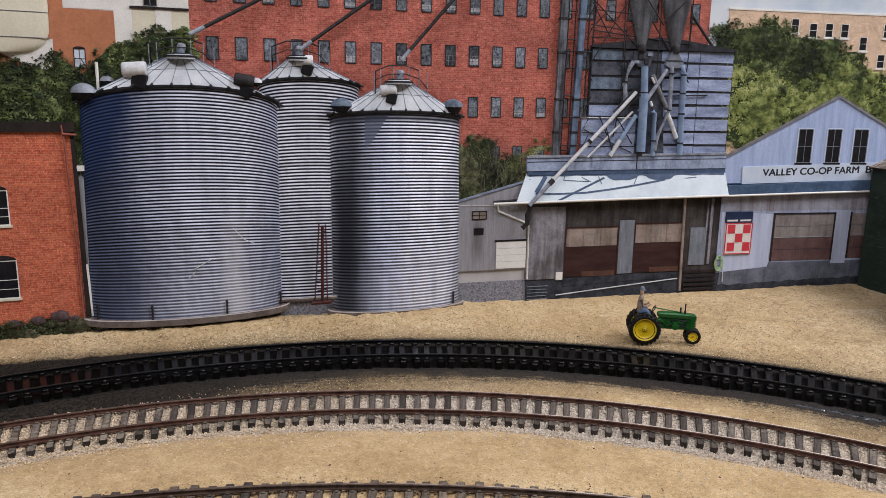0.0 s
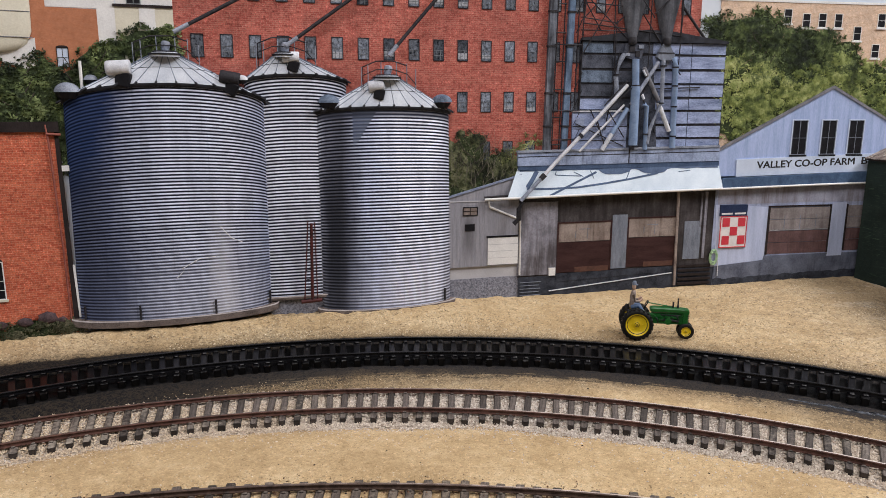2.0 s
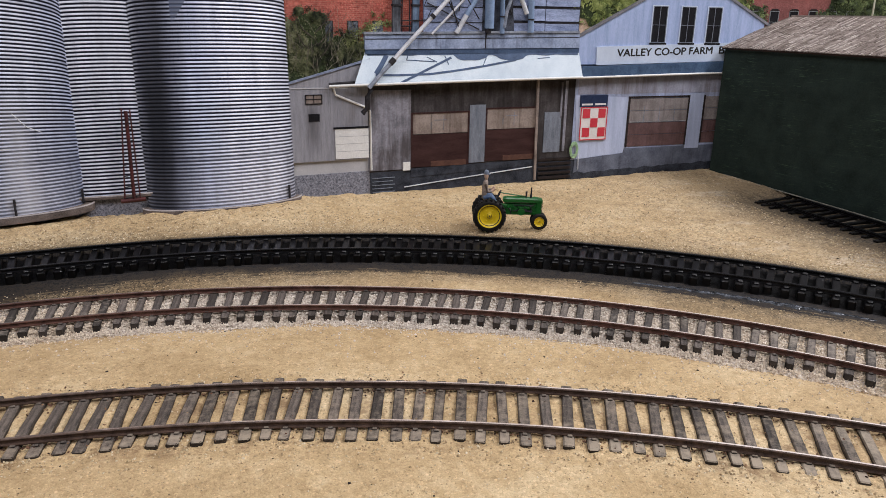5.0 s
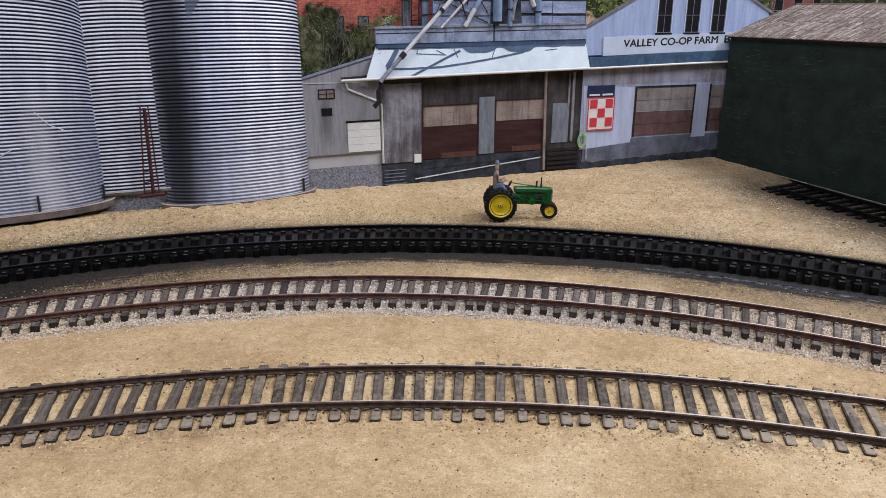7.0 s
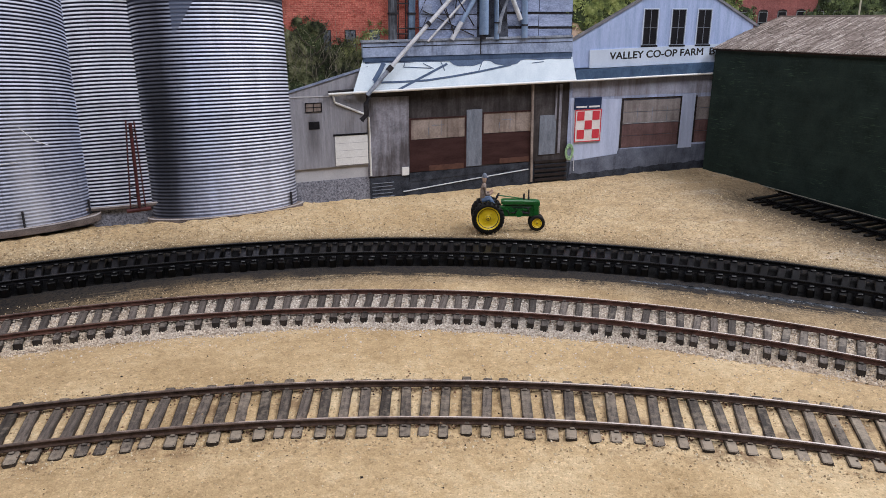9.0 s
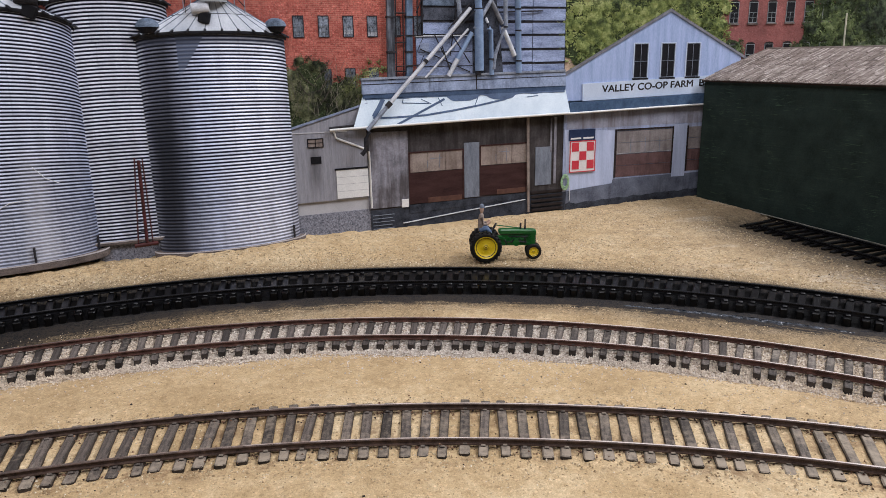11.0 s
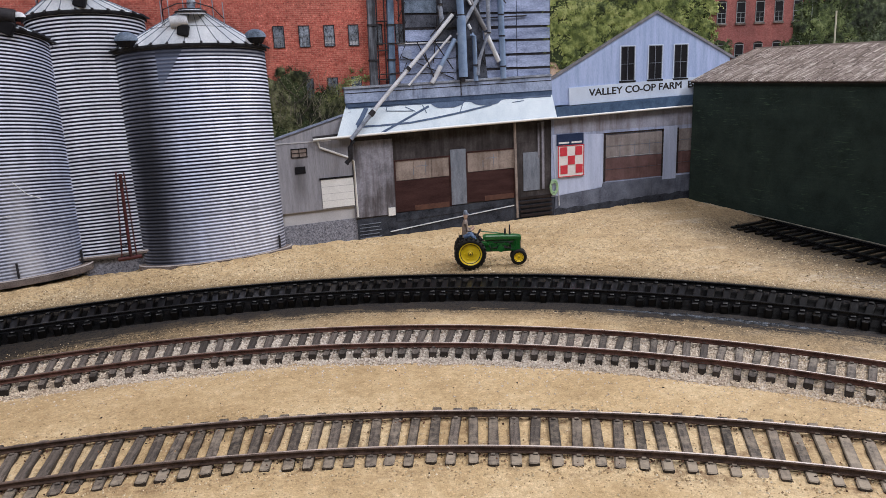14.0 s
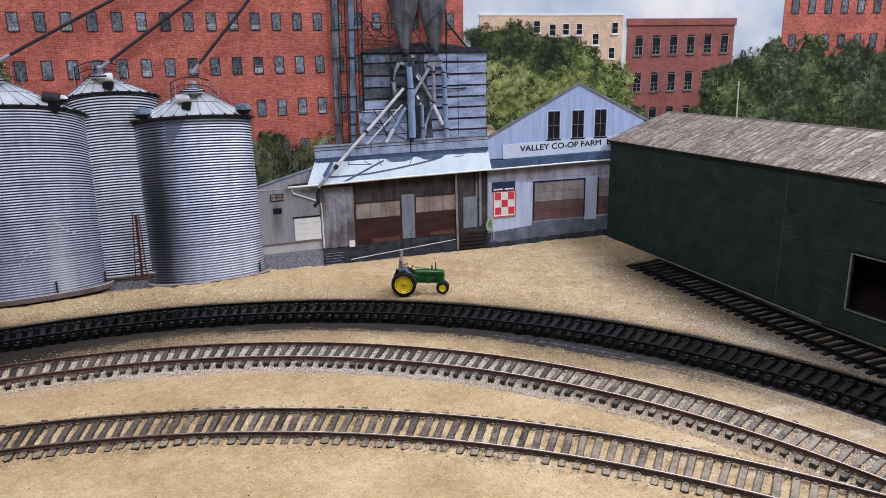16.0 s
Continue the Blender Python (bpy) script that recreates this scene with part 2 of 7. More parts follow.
    off = k.math("ABSOLUTE", k.math("ADD", k.math("MULTIPLY", sx, 0.9524), k.math("MULTIPLY", sy, 0.3046)))
    beside = k.ramp(k.math("MULTIPLY", k.math("ADD", off, rag), 10.0), [(0.2, (1, 1, 1)), (0.29, (0.5, 0.5, 0.5)), (0.42, (0, 0, 0))])
    begun = k.ramp(k.math("MULTIPLY_ADD", k.math("ADD", along, rag), 10.0, 0.5), [(0.1, (0, 0, 0)), (0.45, (1, 1, 1))])
    spray = k.math("MAXIMUM", spray, k.math("MULTIPLY", k.math("MULTIPLY", beside, begun), 0.74))
    # greyer tone towards the open end of the yard
    far = k.ramp(k.math("ADD", xyz[0], k.math("MULTIPLY", rag, 4.0)), [(0.2, (0, 0, 0)), (0.5, (0.25, 0.25, 0.25))])
    base = k.mix(far, base, (0.50, 0.42, 0.33))
    pale = k.math("MULTIPLY", k.ramp(k.noise(38.0, 4.0, 0.6, stretch=(0.6, 1.4, 1)), [(0.56, (0, 0, 0)), (0.66, (0.45, 0.45, 0.45))]), k.ramp(xyz[0], [(0.28, (0, 0, 0)), (0.38, (1, 1, 1))]))
    base = k.mix(pale, base, (0.80, 0.73, 0.62))
    # a smear of pale plaster along the black line
    smear = k.math("MULTIPLY", k.ramp(k.math("MULTIPLY", k.math("ADD", rho, k.math("MULTIPLY", rag, 1.5)), 10.0), [(0.33, (0, 0, 0)), (0.42, (1, 1, 1)), (0.6, (1, 1, 1)), (0.8, (0, 0, 0))]), k.ramp(k.math("ADD", xyz[0], rag), [(0.36, (0, 0, 0)), (0.43, (1, 1, 1)), (0.54, (1, 1, 1)), (0.6, (0, 0, 0))]))
    smear = k.math("MULTIPLY", smear, k.ramp(k.noise(1.3, 4.0, 0.65, vec=swept), [(0.42, (0, 0, 0)), (0.6, (0.85, 0.85, 0.85))]))
    base = k.mix(smear, base, (0.82, 0.76, 0.66))
    # crusty sand on the bank, the shade of its small pits painted as dark specks
    bank = k.math("MULTIPLY", k.ramp(k.math("MULTIPLY", rho, 10.0), [(0.26, (0, 0, 0)), (0.36, (1, 1, 1))]), k.ramp(k.math("ABSOLUTE", k.math("ADD", xyz[0], -0.1)), [(0.05, (0.25, 0.25, 0.25)), (0.2, (1, 1, 1))]))
    pit_shade = k.math("MULTIPLY", bank, k.ramp(k.math("MULTIPLY_ADD", k.noise(430.0, 4.0, 0.65), 0.7, k.math("MULTIPLY", k.noise(90.0, 3.0), 0.3)), [(0.34, (0.8, 0.8, 0.8)), (0.46, (0.22, 0.22, 0.22)), (0.56, (0, 0, 0))]))
    base = k.mix(pit_shade, base, (0.15, 0.11, 0.075))
    # rusty dirt between and before the rails of the front line
    nx, ny = k.math("ADD", xyz[0], 0.0067), k.math("ADD", xyz[1], 0.3096)
    near = k.math("ADD", k.math("SQRT", k.math("ADD", k.math("MULTIPLY", nx, nx), k.math("MULTIPLY", ny, ny))), -0.6377)
    by = k.ramp(k.math("MULTIPLY_ADD", near, 10.0, 0.5), [(0.12, (0, 0, 0)), (0.24, (1, 1, 1)), (0.66, (0.8, 0.8, 0.8)), (0.76, (0, 0, 0))])
    dirt = k.math("MULTIPLY", by, k.ramp(k.math("MULTIPLY_ADD", k.noise(55.0, 4.0), 0.55, k.math("MULTIPLY", k.noise(330.0, 4.0, 0.7), 0.45)), [(0.5, (0, 0, 0)), (0.62, (0.75, 0.75, 0.75))]))
    base = k.mix(dirt, base, (0.19, 0.115, 0.065))
    # each grain takes more or less of the paint
    wide = k.ramp(k.math("MULTIPLY", k.math("ADD", off, rag), 5.0), [(0.1, (0.76, 0.76, 0.76)), (0.18, (0.7, 0.7, 0.7)), (0.29, (0.42, 0.42, 0.42)), (0.42, (0.13, 0.13, 0.13)), (0.6, (0, 0, 0))])
    spray = k.math("MAXIMUM", spray, k.math("MULTIPLY", wide, k.ramp(k.math("MULTIPLY_ADD", k.math("ADD", along, rag), 10.0, 0.7), [(0.05, (0, 0, 0)), (0.35, (0.35, 0.35, 0.35)), (0.6, (0.85, 0.85, 0.85)), (0.85, (1, 1, 1))])))
    grain = k.add("ShaderNodeSeparateColor", {0: cell.outputs["Color"]}).outputs[1]
    grain = k.math("MULTIPLY_ADD", k.add("ShaderNodeSeparateColor", {0: fine.outputs["Color"]}).outputs[1], 0.4, k.math("MULTIPLY", grain, 0.6))
    take = k.math("MULTIPLY", k.math("MULTIPLY_ADD", k.math("SUBTRACT", 0.5, grain), 0.55, spray), k.ramp(spray, [(0.0, (0, 0, 0)), (0.25, (1, 1, 1))]))
    take = k.math("MINIMUM", k.math("MAXIMUM", take, k.math("MULTIPLY", spray, 0.7)), 1.0)
    take = k.math("MAXIMUM", take, k.ramp(spray, [(0.6, (0, 0, 0)), (0.86, (0.96, 0.96, 0.96))]))
    thick = k.ramp(k.math("ADD", xyz[0], 0.5), [(0.25, (0.009, 0.0085, 0.009)), (0.46, (0.02, 0.0195, 0.021)), (0.7, (0.021, 0.0205, 0.0225)), (0.95, (0.028, 0.0275, 0.03))])
    base = k.mix(take, base, thick)
    h = k.math("ADD", k.math("MULTIPLY", cell.outputs["Distance"], -0.3), k.math("ADD", k.math("MULTIPLY", k.noise(1100.0, 3.0), 0.9), k.math("MULTIPLY", mid, 1.6)))
    k.bump(h, 0.7, 0.0008)
    return k.done(base, 0.92, 0, 0.15)


def island_stone(name, stops, rough=0.85, sandy=False):
    k = Nodes(name)
    r = k.add("ShaderNodeNewGeometry").outputs["Random Per Island"]
    col = k.mix(0.35, k.ramp(r, stops), k.ramp(k.noise(1800.0), [(0.3, (0.6, 0.6, 0.6)), (0.7, (1.3, 1.3, 1.3))]), "MULTIPLY")
    if sandy:
        x = k.add("ShaderNodeSeparateXYZ", {0: k.pos()}).outputs[0]
        w = k.ramp(k.math("ADD", k.math("MULTIPLY_ADD", k.noise(30.0, 3.0), 0.16, 0.42), x), [(0.2, (0.95, 0.95, 0.95)), (0.56, (0, 0, 0)), (0.66, (0, 0, 0)), (0.9, (0.95, 0.95, 0.95))])
        col = k.mix(w, col, k.mix(1.0, col, (0.98, 0.84, 0.62), "MULTIPLY"))
    return k.done(col, rough, 0, 0.3)


SAND = sand_material()
BALLAST = island_stone("grey_ballast", [(0.0, (0.33, 0.27, 0.225)), (0.1, (0.49, 0.43, 0.375)), (0.6, (0.64, 0.58, 0.515)), (1.0, (0.80, 0.745, 0.675))], sandy=True)
PEBBLE = island_stone("sand_pebbles", [(0.0, (0.17, 0.12, 0.075)), (0.07, (0.33, 0.24, 0.14)), (0.55, (0.48, 0.37, 0.22)), (0.93, (0.62, 0.52, 0.36)), (1.0, (0.76, 0.67, 0.52))])
RUST_CRUMB = island_stone("rusty_crumbs", [(0.0, (0.025, 0.014, 0.01)), (0.5, (0.10, 0.05, 0.03)), (0.85, (0.22, 0.12, 0.07)), (1.0, (0.42, 0.30, 0.18))])


def dusty_tie(name, dark, light, dust, spec=0.4, both_ends=False, ends=0.0, rough=0.6):
    """Grained wood with pale dust lying on it in patches; shade is painted onto its sides."""
    k = Nodes(name)
    vec = k.add("ShaderNodeTexCoord").outputs["Object"]
    grain = k.noise(700.0, vec=vec, stretch=(0.12, 1, 1))
    fine = k.noise(3000.0, 3.0, vec=vec, stretch=(0.3, 1, 1))
    f = k.math("MULTIPLY_ADD", fine, 0.45, k.math("MULTIPLY", grain, 0.55))
    col = k.ramp(f, [(0.36, dark), (0.64, light)])
    r = k.math("MULTIPLY_ADD", k.add("ShaderNodeObjectInfo").outputs["Random"], 1.1, 0.45)
    col = k.mix(1.0, col, k.add("ShaderNodeCombineColor", {0: r, 1: r, 2: r}).outputs[0], "MULTIPLY")
    # faces that don't point up keep a third of the colour, as painted shade
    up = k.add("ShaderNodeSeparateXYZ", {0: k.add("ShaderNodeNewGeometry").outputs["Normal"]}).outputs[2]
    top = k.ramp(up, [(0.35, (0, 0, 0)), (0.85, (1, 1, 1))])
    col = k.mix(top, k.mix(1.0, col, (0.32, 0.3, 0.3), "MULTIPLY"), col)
    lie = k.math("MULTIPLY_ADD", k.noise(22.0, 3.0), 0.6, k.math("MULTIPLY", k.noise(330.0, 5.0, 0.7), 0.5))
    # more dust lies towards the open end of the yard
    reach = k.add("ShaderNodeSeparateXYZ", {0: k.pos()}).outputs[0]
    lie = k.math("MULTIPLY_ADD", k.math("MAXIMUM", k.math("MULTIPLY_ADD", reach, -2.4, -0.32), k.math("MULTIPLY_ADD", reach, 1.7, -0.45)) if both_ends else reach, 0.28, lie)
    # and on the outer ends, where feet and wheels never rub
    end = k.ramp(k.math("MULTIPLY", k.add("ShaderNodeSeparateXYZ", {0: vec}).outputs[0], -10.0), [(0.17, (0, 0, 0)), (0.2, (1, 1, 1))])
    lie = k.math("MULTIPLY_ADD", end, ends, lie)
    col = k.mix(k.math("MULTIPLY", top, k.ramp(lie, [(0.54, (0, 0, 0)), (0.74, (0.75, 0.75, 0.75))])), col, dust)
    k.bump(f, 0.9, 0.0002)
    return k.done(col, rough, 0, spec)


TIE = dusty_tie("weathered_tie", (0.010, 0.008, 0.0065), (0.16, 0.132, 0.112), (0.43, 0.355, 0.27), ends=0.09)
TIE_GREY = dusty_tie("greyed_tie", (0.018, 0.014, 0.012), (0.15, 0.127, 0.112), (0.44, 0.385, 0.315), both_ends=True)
RAIL = speckled("rusty_rail", (0.02, 0.0125, 0.0095), (0.115, 0.073, 0.056), 300, 2500, 0.5, 0.2, spec=0.3)
RAIL_RED = speckled("red_rusted_rail", (0.028, 0.013, 0.010), (0.15, 0.075, 0.058), 220, 2500, 0.5, 0.2, spec=0.3)


def rail_head_material():
    """Rail tops, rusty on one side of the yard; on the other their reflected light is painted in."""
    k = Nodes("rail_head_painted_shine")
    f = k.math("MULTIPLY_ADD", k.noise(2500.0, 3.0), 0.4, k.math("MULTIPLY", k.noise(120.0, 4.0), 0.6))
    # the painted reflection grows with x
    worn = k.math("MULTIPLY_ADD", k.add("ShaderNodeSeparateXYZ", {0: k.pos()}).outputs[0], 1.3, k.math("ADD", f, 0.05))
    col = k.ramp(worn, [(0.4, (0.085, 0.06, 0.047)), (0.52, (0.22, 0.165, 0.135)), (0.68, (0.58, 0.49, 0.435)), (0.86, (0.80, 0.72, 0.66))])
    k.bump(f, 0.3, 0.0002)
    return k.done(col, 0.36, 0.15, 0.4)


RAIL_HEAD = rail_head_material()
BLACK = speckled("black_paint", (0.001, 0.001, 0.0013), (0.0045, 0.0045, 0.006), 200, 2500, 0.35, bump=0.3, vary=0.4, spec=0.25)
# lighter than the rail's black sides: the top's sheen is partly in the colour
BLACK_HEAD = speckled("sheen_black_rail", (0.005, 0.005, 0.0065), (0.034, 0.034, 0.04), 160, 2500, 0.32, 0.4, spec=0.4)
BLACK_BED = speckled("black_painted_cork", (0.0015, 0.0015, 0.0017), (0.008, 0.0078, 0.0082), 60, 1800, 0.6, bump=0.8, dist=0.0006, spec=0.08)


def sky_material():
    k = Nodes("printed_sky")
    n = k.noise(7.0, 6.0, stretch=(1, 1, 1.6))
    m = k.noise(25.0, 4.0)
    f = k.math("MULTIPLY_ADD", m, 0.25, k.math("MULTIPLY", n, 0.8))
    return k.done(k.ramp(f, [(0.35, (0.36, 0.47, 0.62)), (0.55, (0.60, 0.66, 0.74)), (0.68, (0.80, 0.81, 0.83))]), 0.55, 0, 0.3)


def dripped(name, clean_dark, clean_light, drip, amount=0.52):
    """Old paint with mottling and long dark runs of rain dirt."""
    k = Nodes(name)
    f = k.math("MULTIPLY_ADD", k.noise(700.0, 3.0), 0.35, k.math("MULTIPLY", k.noise(70.0, 5.0), 0.65))
    col = k.ramp(f, [(0.36, clean_dark), (0.64, clean_light)])
    run = k.noise(75.0, 5.0, 0.65, stretch=(2.2, 2.2, 0.22))
    blot = k.noise(40.0, 4.0)
    d = k.math("MULTIPLY_ADD", blot, 0.4, k.math("MULTIPLY", run, 0.6))
    col = k.mix(k.ramp(d, [(amount - 0.08, (0, 0, 0)), (amount + 0.1, (0.9, 0.9, 0.9))]), col, drip)
    k.bump(f, 0.3, 0.0002)
    return k.done(col, 0.72, 0, 0.3)


SKY = sky_material()
MILL_BRICK = printed_brick("mill_brick", (0.355, 0.079, 0.063), (0.50, 0.15, 0.118), (0.45, 0.2, 0.158), 0.0042, 0.0015, 0.5)
HOUSE_BRICK = printed_brick("house_brick", (0.45, 0.09, 0.048), (0.58, 0.16, 0.085), (0.55, 0.22, 0.145), 0.0046, 0.0017, 0.3)
RED_BRICK = printed_brick("dull_red_brick", (0.225, 0.07, 0.066), (0.29, 0.105, 0.098), (0.29, 0.14, 0.13), 0.0018, 0.0006, 0.45, 0.3)
BEIGE_BRICK = printed_brick("beige_brick", (0.60, 0.42, 0.29), (0.70, 0.53, 0.39), (0.72, 0.58, 0.47), 0.0025, 0.001, 0.25, 0.22)
ORANGE_BRICK = printed_brick("orange_brick", (0.42, 0.16, 0.08), (0.46, 0.19, 0.10), (0.45, 0.2, 0.12), 0.0015, 0.0006, 0.12, 0.1)
# tones from left to right hold each silo's lit and shaded sides
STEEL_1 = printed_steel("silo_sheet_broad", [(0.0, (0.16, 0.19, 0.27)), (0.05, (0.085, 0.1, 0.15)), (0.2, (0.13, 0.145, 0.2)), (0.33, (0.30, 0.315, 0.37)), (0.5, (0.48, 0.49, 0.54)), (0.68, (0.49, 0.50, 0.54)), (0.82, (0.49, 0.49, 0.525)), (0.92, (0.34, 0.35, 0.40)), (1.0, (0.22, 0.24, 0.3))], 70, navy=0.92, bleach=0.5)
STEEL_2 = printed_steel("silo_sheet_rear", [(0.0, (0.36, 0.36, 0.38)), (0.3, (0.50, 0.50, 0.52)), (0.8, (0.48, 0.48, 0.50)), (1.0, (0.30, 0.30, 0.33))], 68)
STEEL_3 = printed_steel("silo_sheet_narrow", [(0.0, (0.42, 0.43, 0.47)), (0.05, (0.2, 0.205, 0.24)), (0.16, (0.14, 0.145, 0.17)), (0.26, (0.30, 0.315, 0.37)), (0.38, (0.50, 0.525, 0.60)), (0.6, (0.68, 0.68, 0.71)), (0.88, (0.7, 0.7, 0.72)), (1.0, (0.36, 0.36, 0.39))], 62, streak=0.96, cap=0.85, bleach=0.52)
ROOF_STEEL = speckled("pale_roof_steel", (0.38, 0.43, 0.51), (0.68, 0.72, 0.79), 60, 1500, 0.45, spec=0.4)
SEAM = speckled("dark_seam", (0.006, 0.007, 0.010), (0.04, 0.043, 0.056), 200, 2000, 0.6, spec=0.25)
DARK = speckled("dark_opening", (0.003, 0.003, 0.005), (0.014, 0.014, 0.018), 200, 1500, 0.6, spec=0.2)
GLASS = speckled("dim_window_glass", (0.004, 0.006, 0.008), (0.17, 0.19, 0.21), 520, 1800, 0.3, spec=0.4)
FRAME = speckled("dull_window_frame", (0.10, 0.12, 0.13), (0.3, 0.33, 0.35), 300, 1500, 0.6)
MILL_SASH = speckled("worn_mill_sash", (0.05, 0.058, 0.07), (0.26, 0.28, 0.31), 300, 1500, 0.6)
# pale patches are the sky's reflection, put into the pane colour
MILL_GLASS = speckled("sky_streaked_glass", (0.005, 0.007, 0.011), (0.25, 0.285, 0.35), 330, 900, 0.3, stretch=(1, 1, 0.7), vary=1.1)
BLIND = speckled("drawn_blind", (0.22, 0.23, 0.26), (0.5, 0.52, 0.57), 300, 1200, 0.5)
CREAM = speckled("cream_paint", (0.56, 0.53, 0.43), (0.70, 0.67, 0.56), 30, 900, 0.5)
WHITE = speckled("white_paint", (0.62, 0.62, 0.62), (0.80, 0.80, 0.79), 60, 900, 0.55)
CONCRETE = speckled("stained_concrete", (0.045, 0.034, 0.031), (0.21, 0.17, 0.155), 90, 1500, 0.8)
PALE_LIP = speckled("pale_concrete_lip", (0.24, 0.21, 0.205), (0.46, 0.42, 0.41), 90, 1500, 0.8)
GRAVEL = speckled("printed_gravel", (0.028, 0.032, 0.05), (0.36, 0.37, 0.44), 620, 2200, 0.8)
ROADWAY = speckled("pale_road", (0.37, 0.37, 0.40), (0.5, 0.5, 0.53), 60, 1500, 0.8)


def sheet_wall_material():
    """Dull grey sheet with a sooty plume below its vent."""
    k = Nodes("grey_sheet_wall")
    f = k.math("MULTIPLY_ADD", k.noise(1500.0, 3.0, stretch=(3, 3, 0.2)), 0.45, k.math("MULTIPLY", k.noise(160.0, stretch=(3, 3, 0.2)), 0.55))
    col = k.ramp(f, [(0.36, (0.20, 0.20, 0.232)), (0.64, (0.33, 0.33, 0.37))])
    xyz = k.add("ShaderNodeSeparateXYZ", {0: k.pos()}).outputs
    n = k.math("MULTIPLY_ADD", k.noise(260.0, 4.0, stretch=(1, 1, 0.4)), 0.5, -0.25)
    off = k.math("ADD", k.math("ABSOLUTE", k.math("MULTIPLY_ADD", xyz[0], 100.0, -2.9)), n)
    plume = k.math("MULTIPLY", k.ramp(off, [(0.15, (1, 1, 1)), (0.75, (0, 0, 0))]), k.ramp(k.math("MULTIPLY", xyz[2], 10.0), [(0.3, (0, 0, 0)), (0.45, (0.6, 0.6, 0.6)), (0.6, (0.8, 0.8, 0.8)), (0.78, (0, 0, 0))]))
    col = k.mix(plume, col, (0.085, 0.08, 0.088))
    k.bump(f, 0.3, 0.0002)
    return k.done(col, 0.7, 0, 0.4)


GREY_BOARD = sheet_wall_material()
BLUE_BOARD = speckled("pale_blue_boards", (0.25, 0.34, 0.56), (0.45, 0.54, 0.80), 70, 1500, 0.65, stretch=(3, 3, 0.25))
BLUE_PALE = speckled("pale_sign_paint", (0.46, 0.54, 0.68), (0.62, 0.70, 0.84), 60, 1200, 0.6)
REPAINT = speckled("pale_repainted_wall", (0.34, 0.40, 0.57), (0.54, 0.60, 0.79), 70, 1500, 0.65, stretch=(3, 3, 0.3))
TRIM_GREY = speckled("weathered_grey_trim", (0.09, 0.095, 0.11), (0.26, 0.26, 0.29), 120, 1500, 0.75)
BLUE_TRIM = speckled("steel_blue_paint", (0.03, 0.058, 0.115), (0.085, 0.145, 0.25), 140, 1500, 0.6, spec=0.3)
GREY_BLUE = speckled("weathered_grey_blue", (0.10, 0.125, 0.20), (0.36, 0.42, 0.57), 90, 1400, 0.7, stretch=(0.45, 0.45, 1.5))
BROWN_WALL = speckled("dark_brown_boards", (0.013, 0.0095, 0.0095), (0.036, 0.028, 0.028), 90, 1500, 0.75, stretch=(2, 2, 0.5), spec=0.15)
MAROON = speckled("maroon_door", (0.024, 0.0105, 0.011), (0.062, 0.03, 0.029), 90, 1500, 0.6, stretch=(0.5, 0.5, 2), spec=0.15)
GARAGE_RED = dripped("grimy_red_door", (0.075, 0.04, 0.04), (0.17, 0.10, 0.10), (0.03, 0.014, 0.014), 0.56)
GARAGE_GREY = dripped("dusty_grey_door", (0.16, 0.14, 0.14), (0.31, 0.28, 0.278), (0.09, 0.068, 0.068), 0.56)
TAN_DOOR = dripped("weathered_tan_panel", (0.17, 0.135, 0.12), (0.36, 0.30, 0.27), (0.10, 0.07, 0.06), 0.55)
SHEET_ROOF = speckled("pale_blue_sheet_roof", (0.50, 0.60, 0.70), (0.72, 0.81, 0.89), 50, 1200, 0.5)
NAVY = speckled("navy_print_shadow", (0.028, 0.052, 0.11), (0.08, 0.13, 0.235), 100, 1200, 0.6)
PIPE = speckled("galvanised_pipe", (0.10, 0.12, 0.165), (0.38, 0.42, 0.51), 130, 1500, 0.5)
HOUSE_PIPE = speckled("red_brown_downpipe", (0.16, 0.04, 0.03), (0.36, 0.12, 0.09), 130, 1500, 0.6)
PIPE_BLUE = speckled("blue_duct", (0.15, 0.23, 0.38), (0.28, 0.38, 0.56), 130, 1500, 0.5)
PIPE_WHITE = speckled("pale_spout", (0.40, 0.42, 0.47), (0.78, 0.80, 0.85), 130, 1500, 0.5)
IRON = speckled("dark_iron", (0.006, 0.006, 0.009), (0.045, 0.043, 0.05), 250, 1500, 0.65, spec=0.25)
CLAD = speckled("blue_grey_cladding", (0.09, 0.125, 0.225), (0.43, 0.51, 0.75), 80, 1400, 0.65, stretch=(0.45, 0.45, 1.6))
# darker copy of the cladding, for the house's shaded face
DARK_CLAD = speckled("shaded_cladding", (0.012, 0.015, 0.023), (0.11, 0.122, 0.16), 120, 1400, 0.7, spec=0.2)
TOWER = speckled("grey_tower_steel", (0.03, 0.046, 0.072), (0.19, 0.25, 0.35), 150, 1500, 0.6, spec=0.3)
RUST_RED = speckled("red_oxide_steel", (0.018, 0.004, 0.005), (0.10, 0.018, 0.018), 200, 1500, 0.6)
SIGN_RED = speckled("sign_red", (0.50, 0.03, 0.05), (0.62, 0.06, 0.08), 80, 900, 0.5)
SIGN_WHITE = speckled("sign_white", (0.66, 0.62, 0.62), (0.80, 0.78, 0.78), 80, 900, 0.5)
SIGN_NAVY = speckled("sign_navy", (0.01, 0.02, 0.06), (0.03, 0.05, 0.11), 80, 900, 0.5)
BLACK_INK = speckled("black_lettering", (0.008, 0.008, 0.01), (0.02, 0.02, 0.022), 80, 900, 0.6)
HOSE = speckled("green_hose", (0.25, 0.42, 0.22), (0.42, 0.6, 0.38), 200, 900, 0.5)
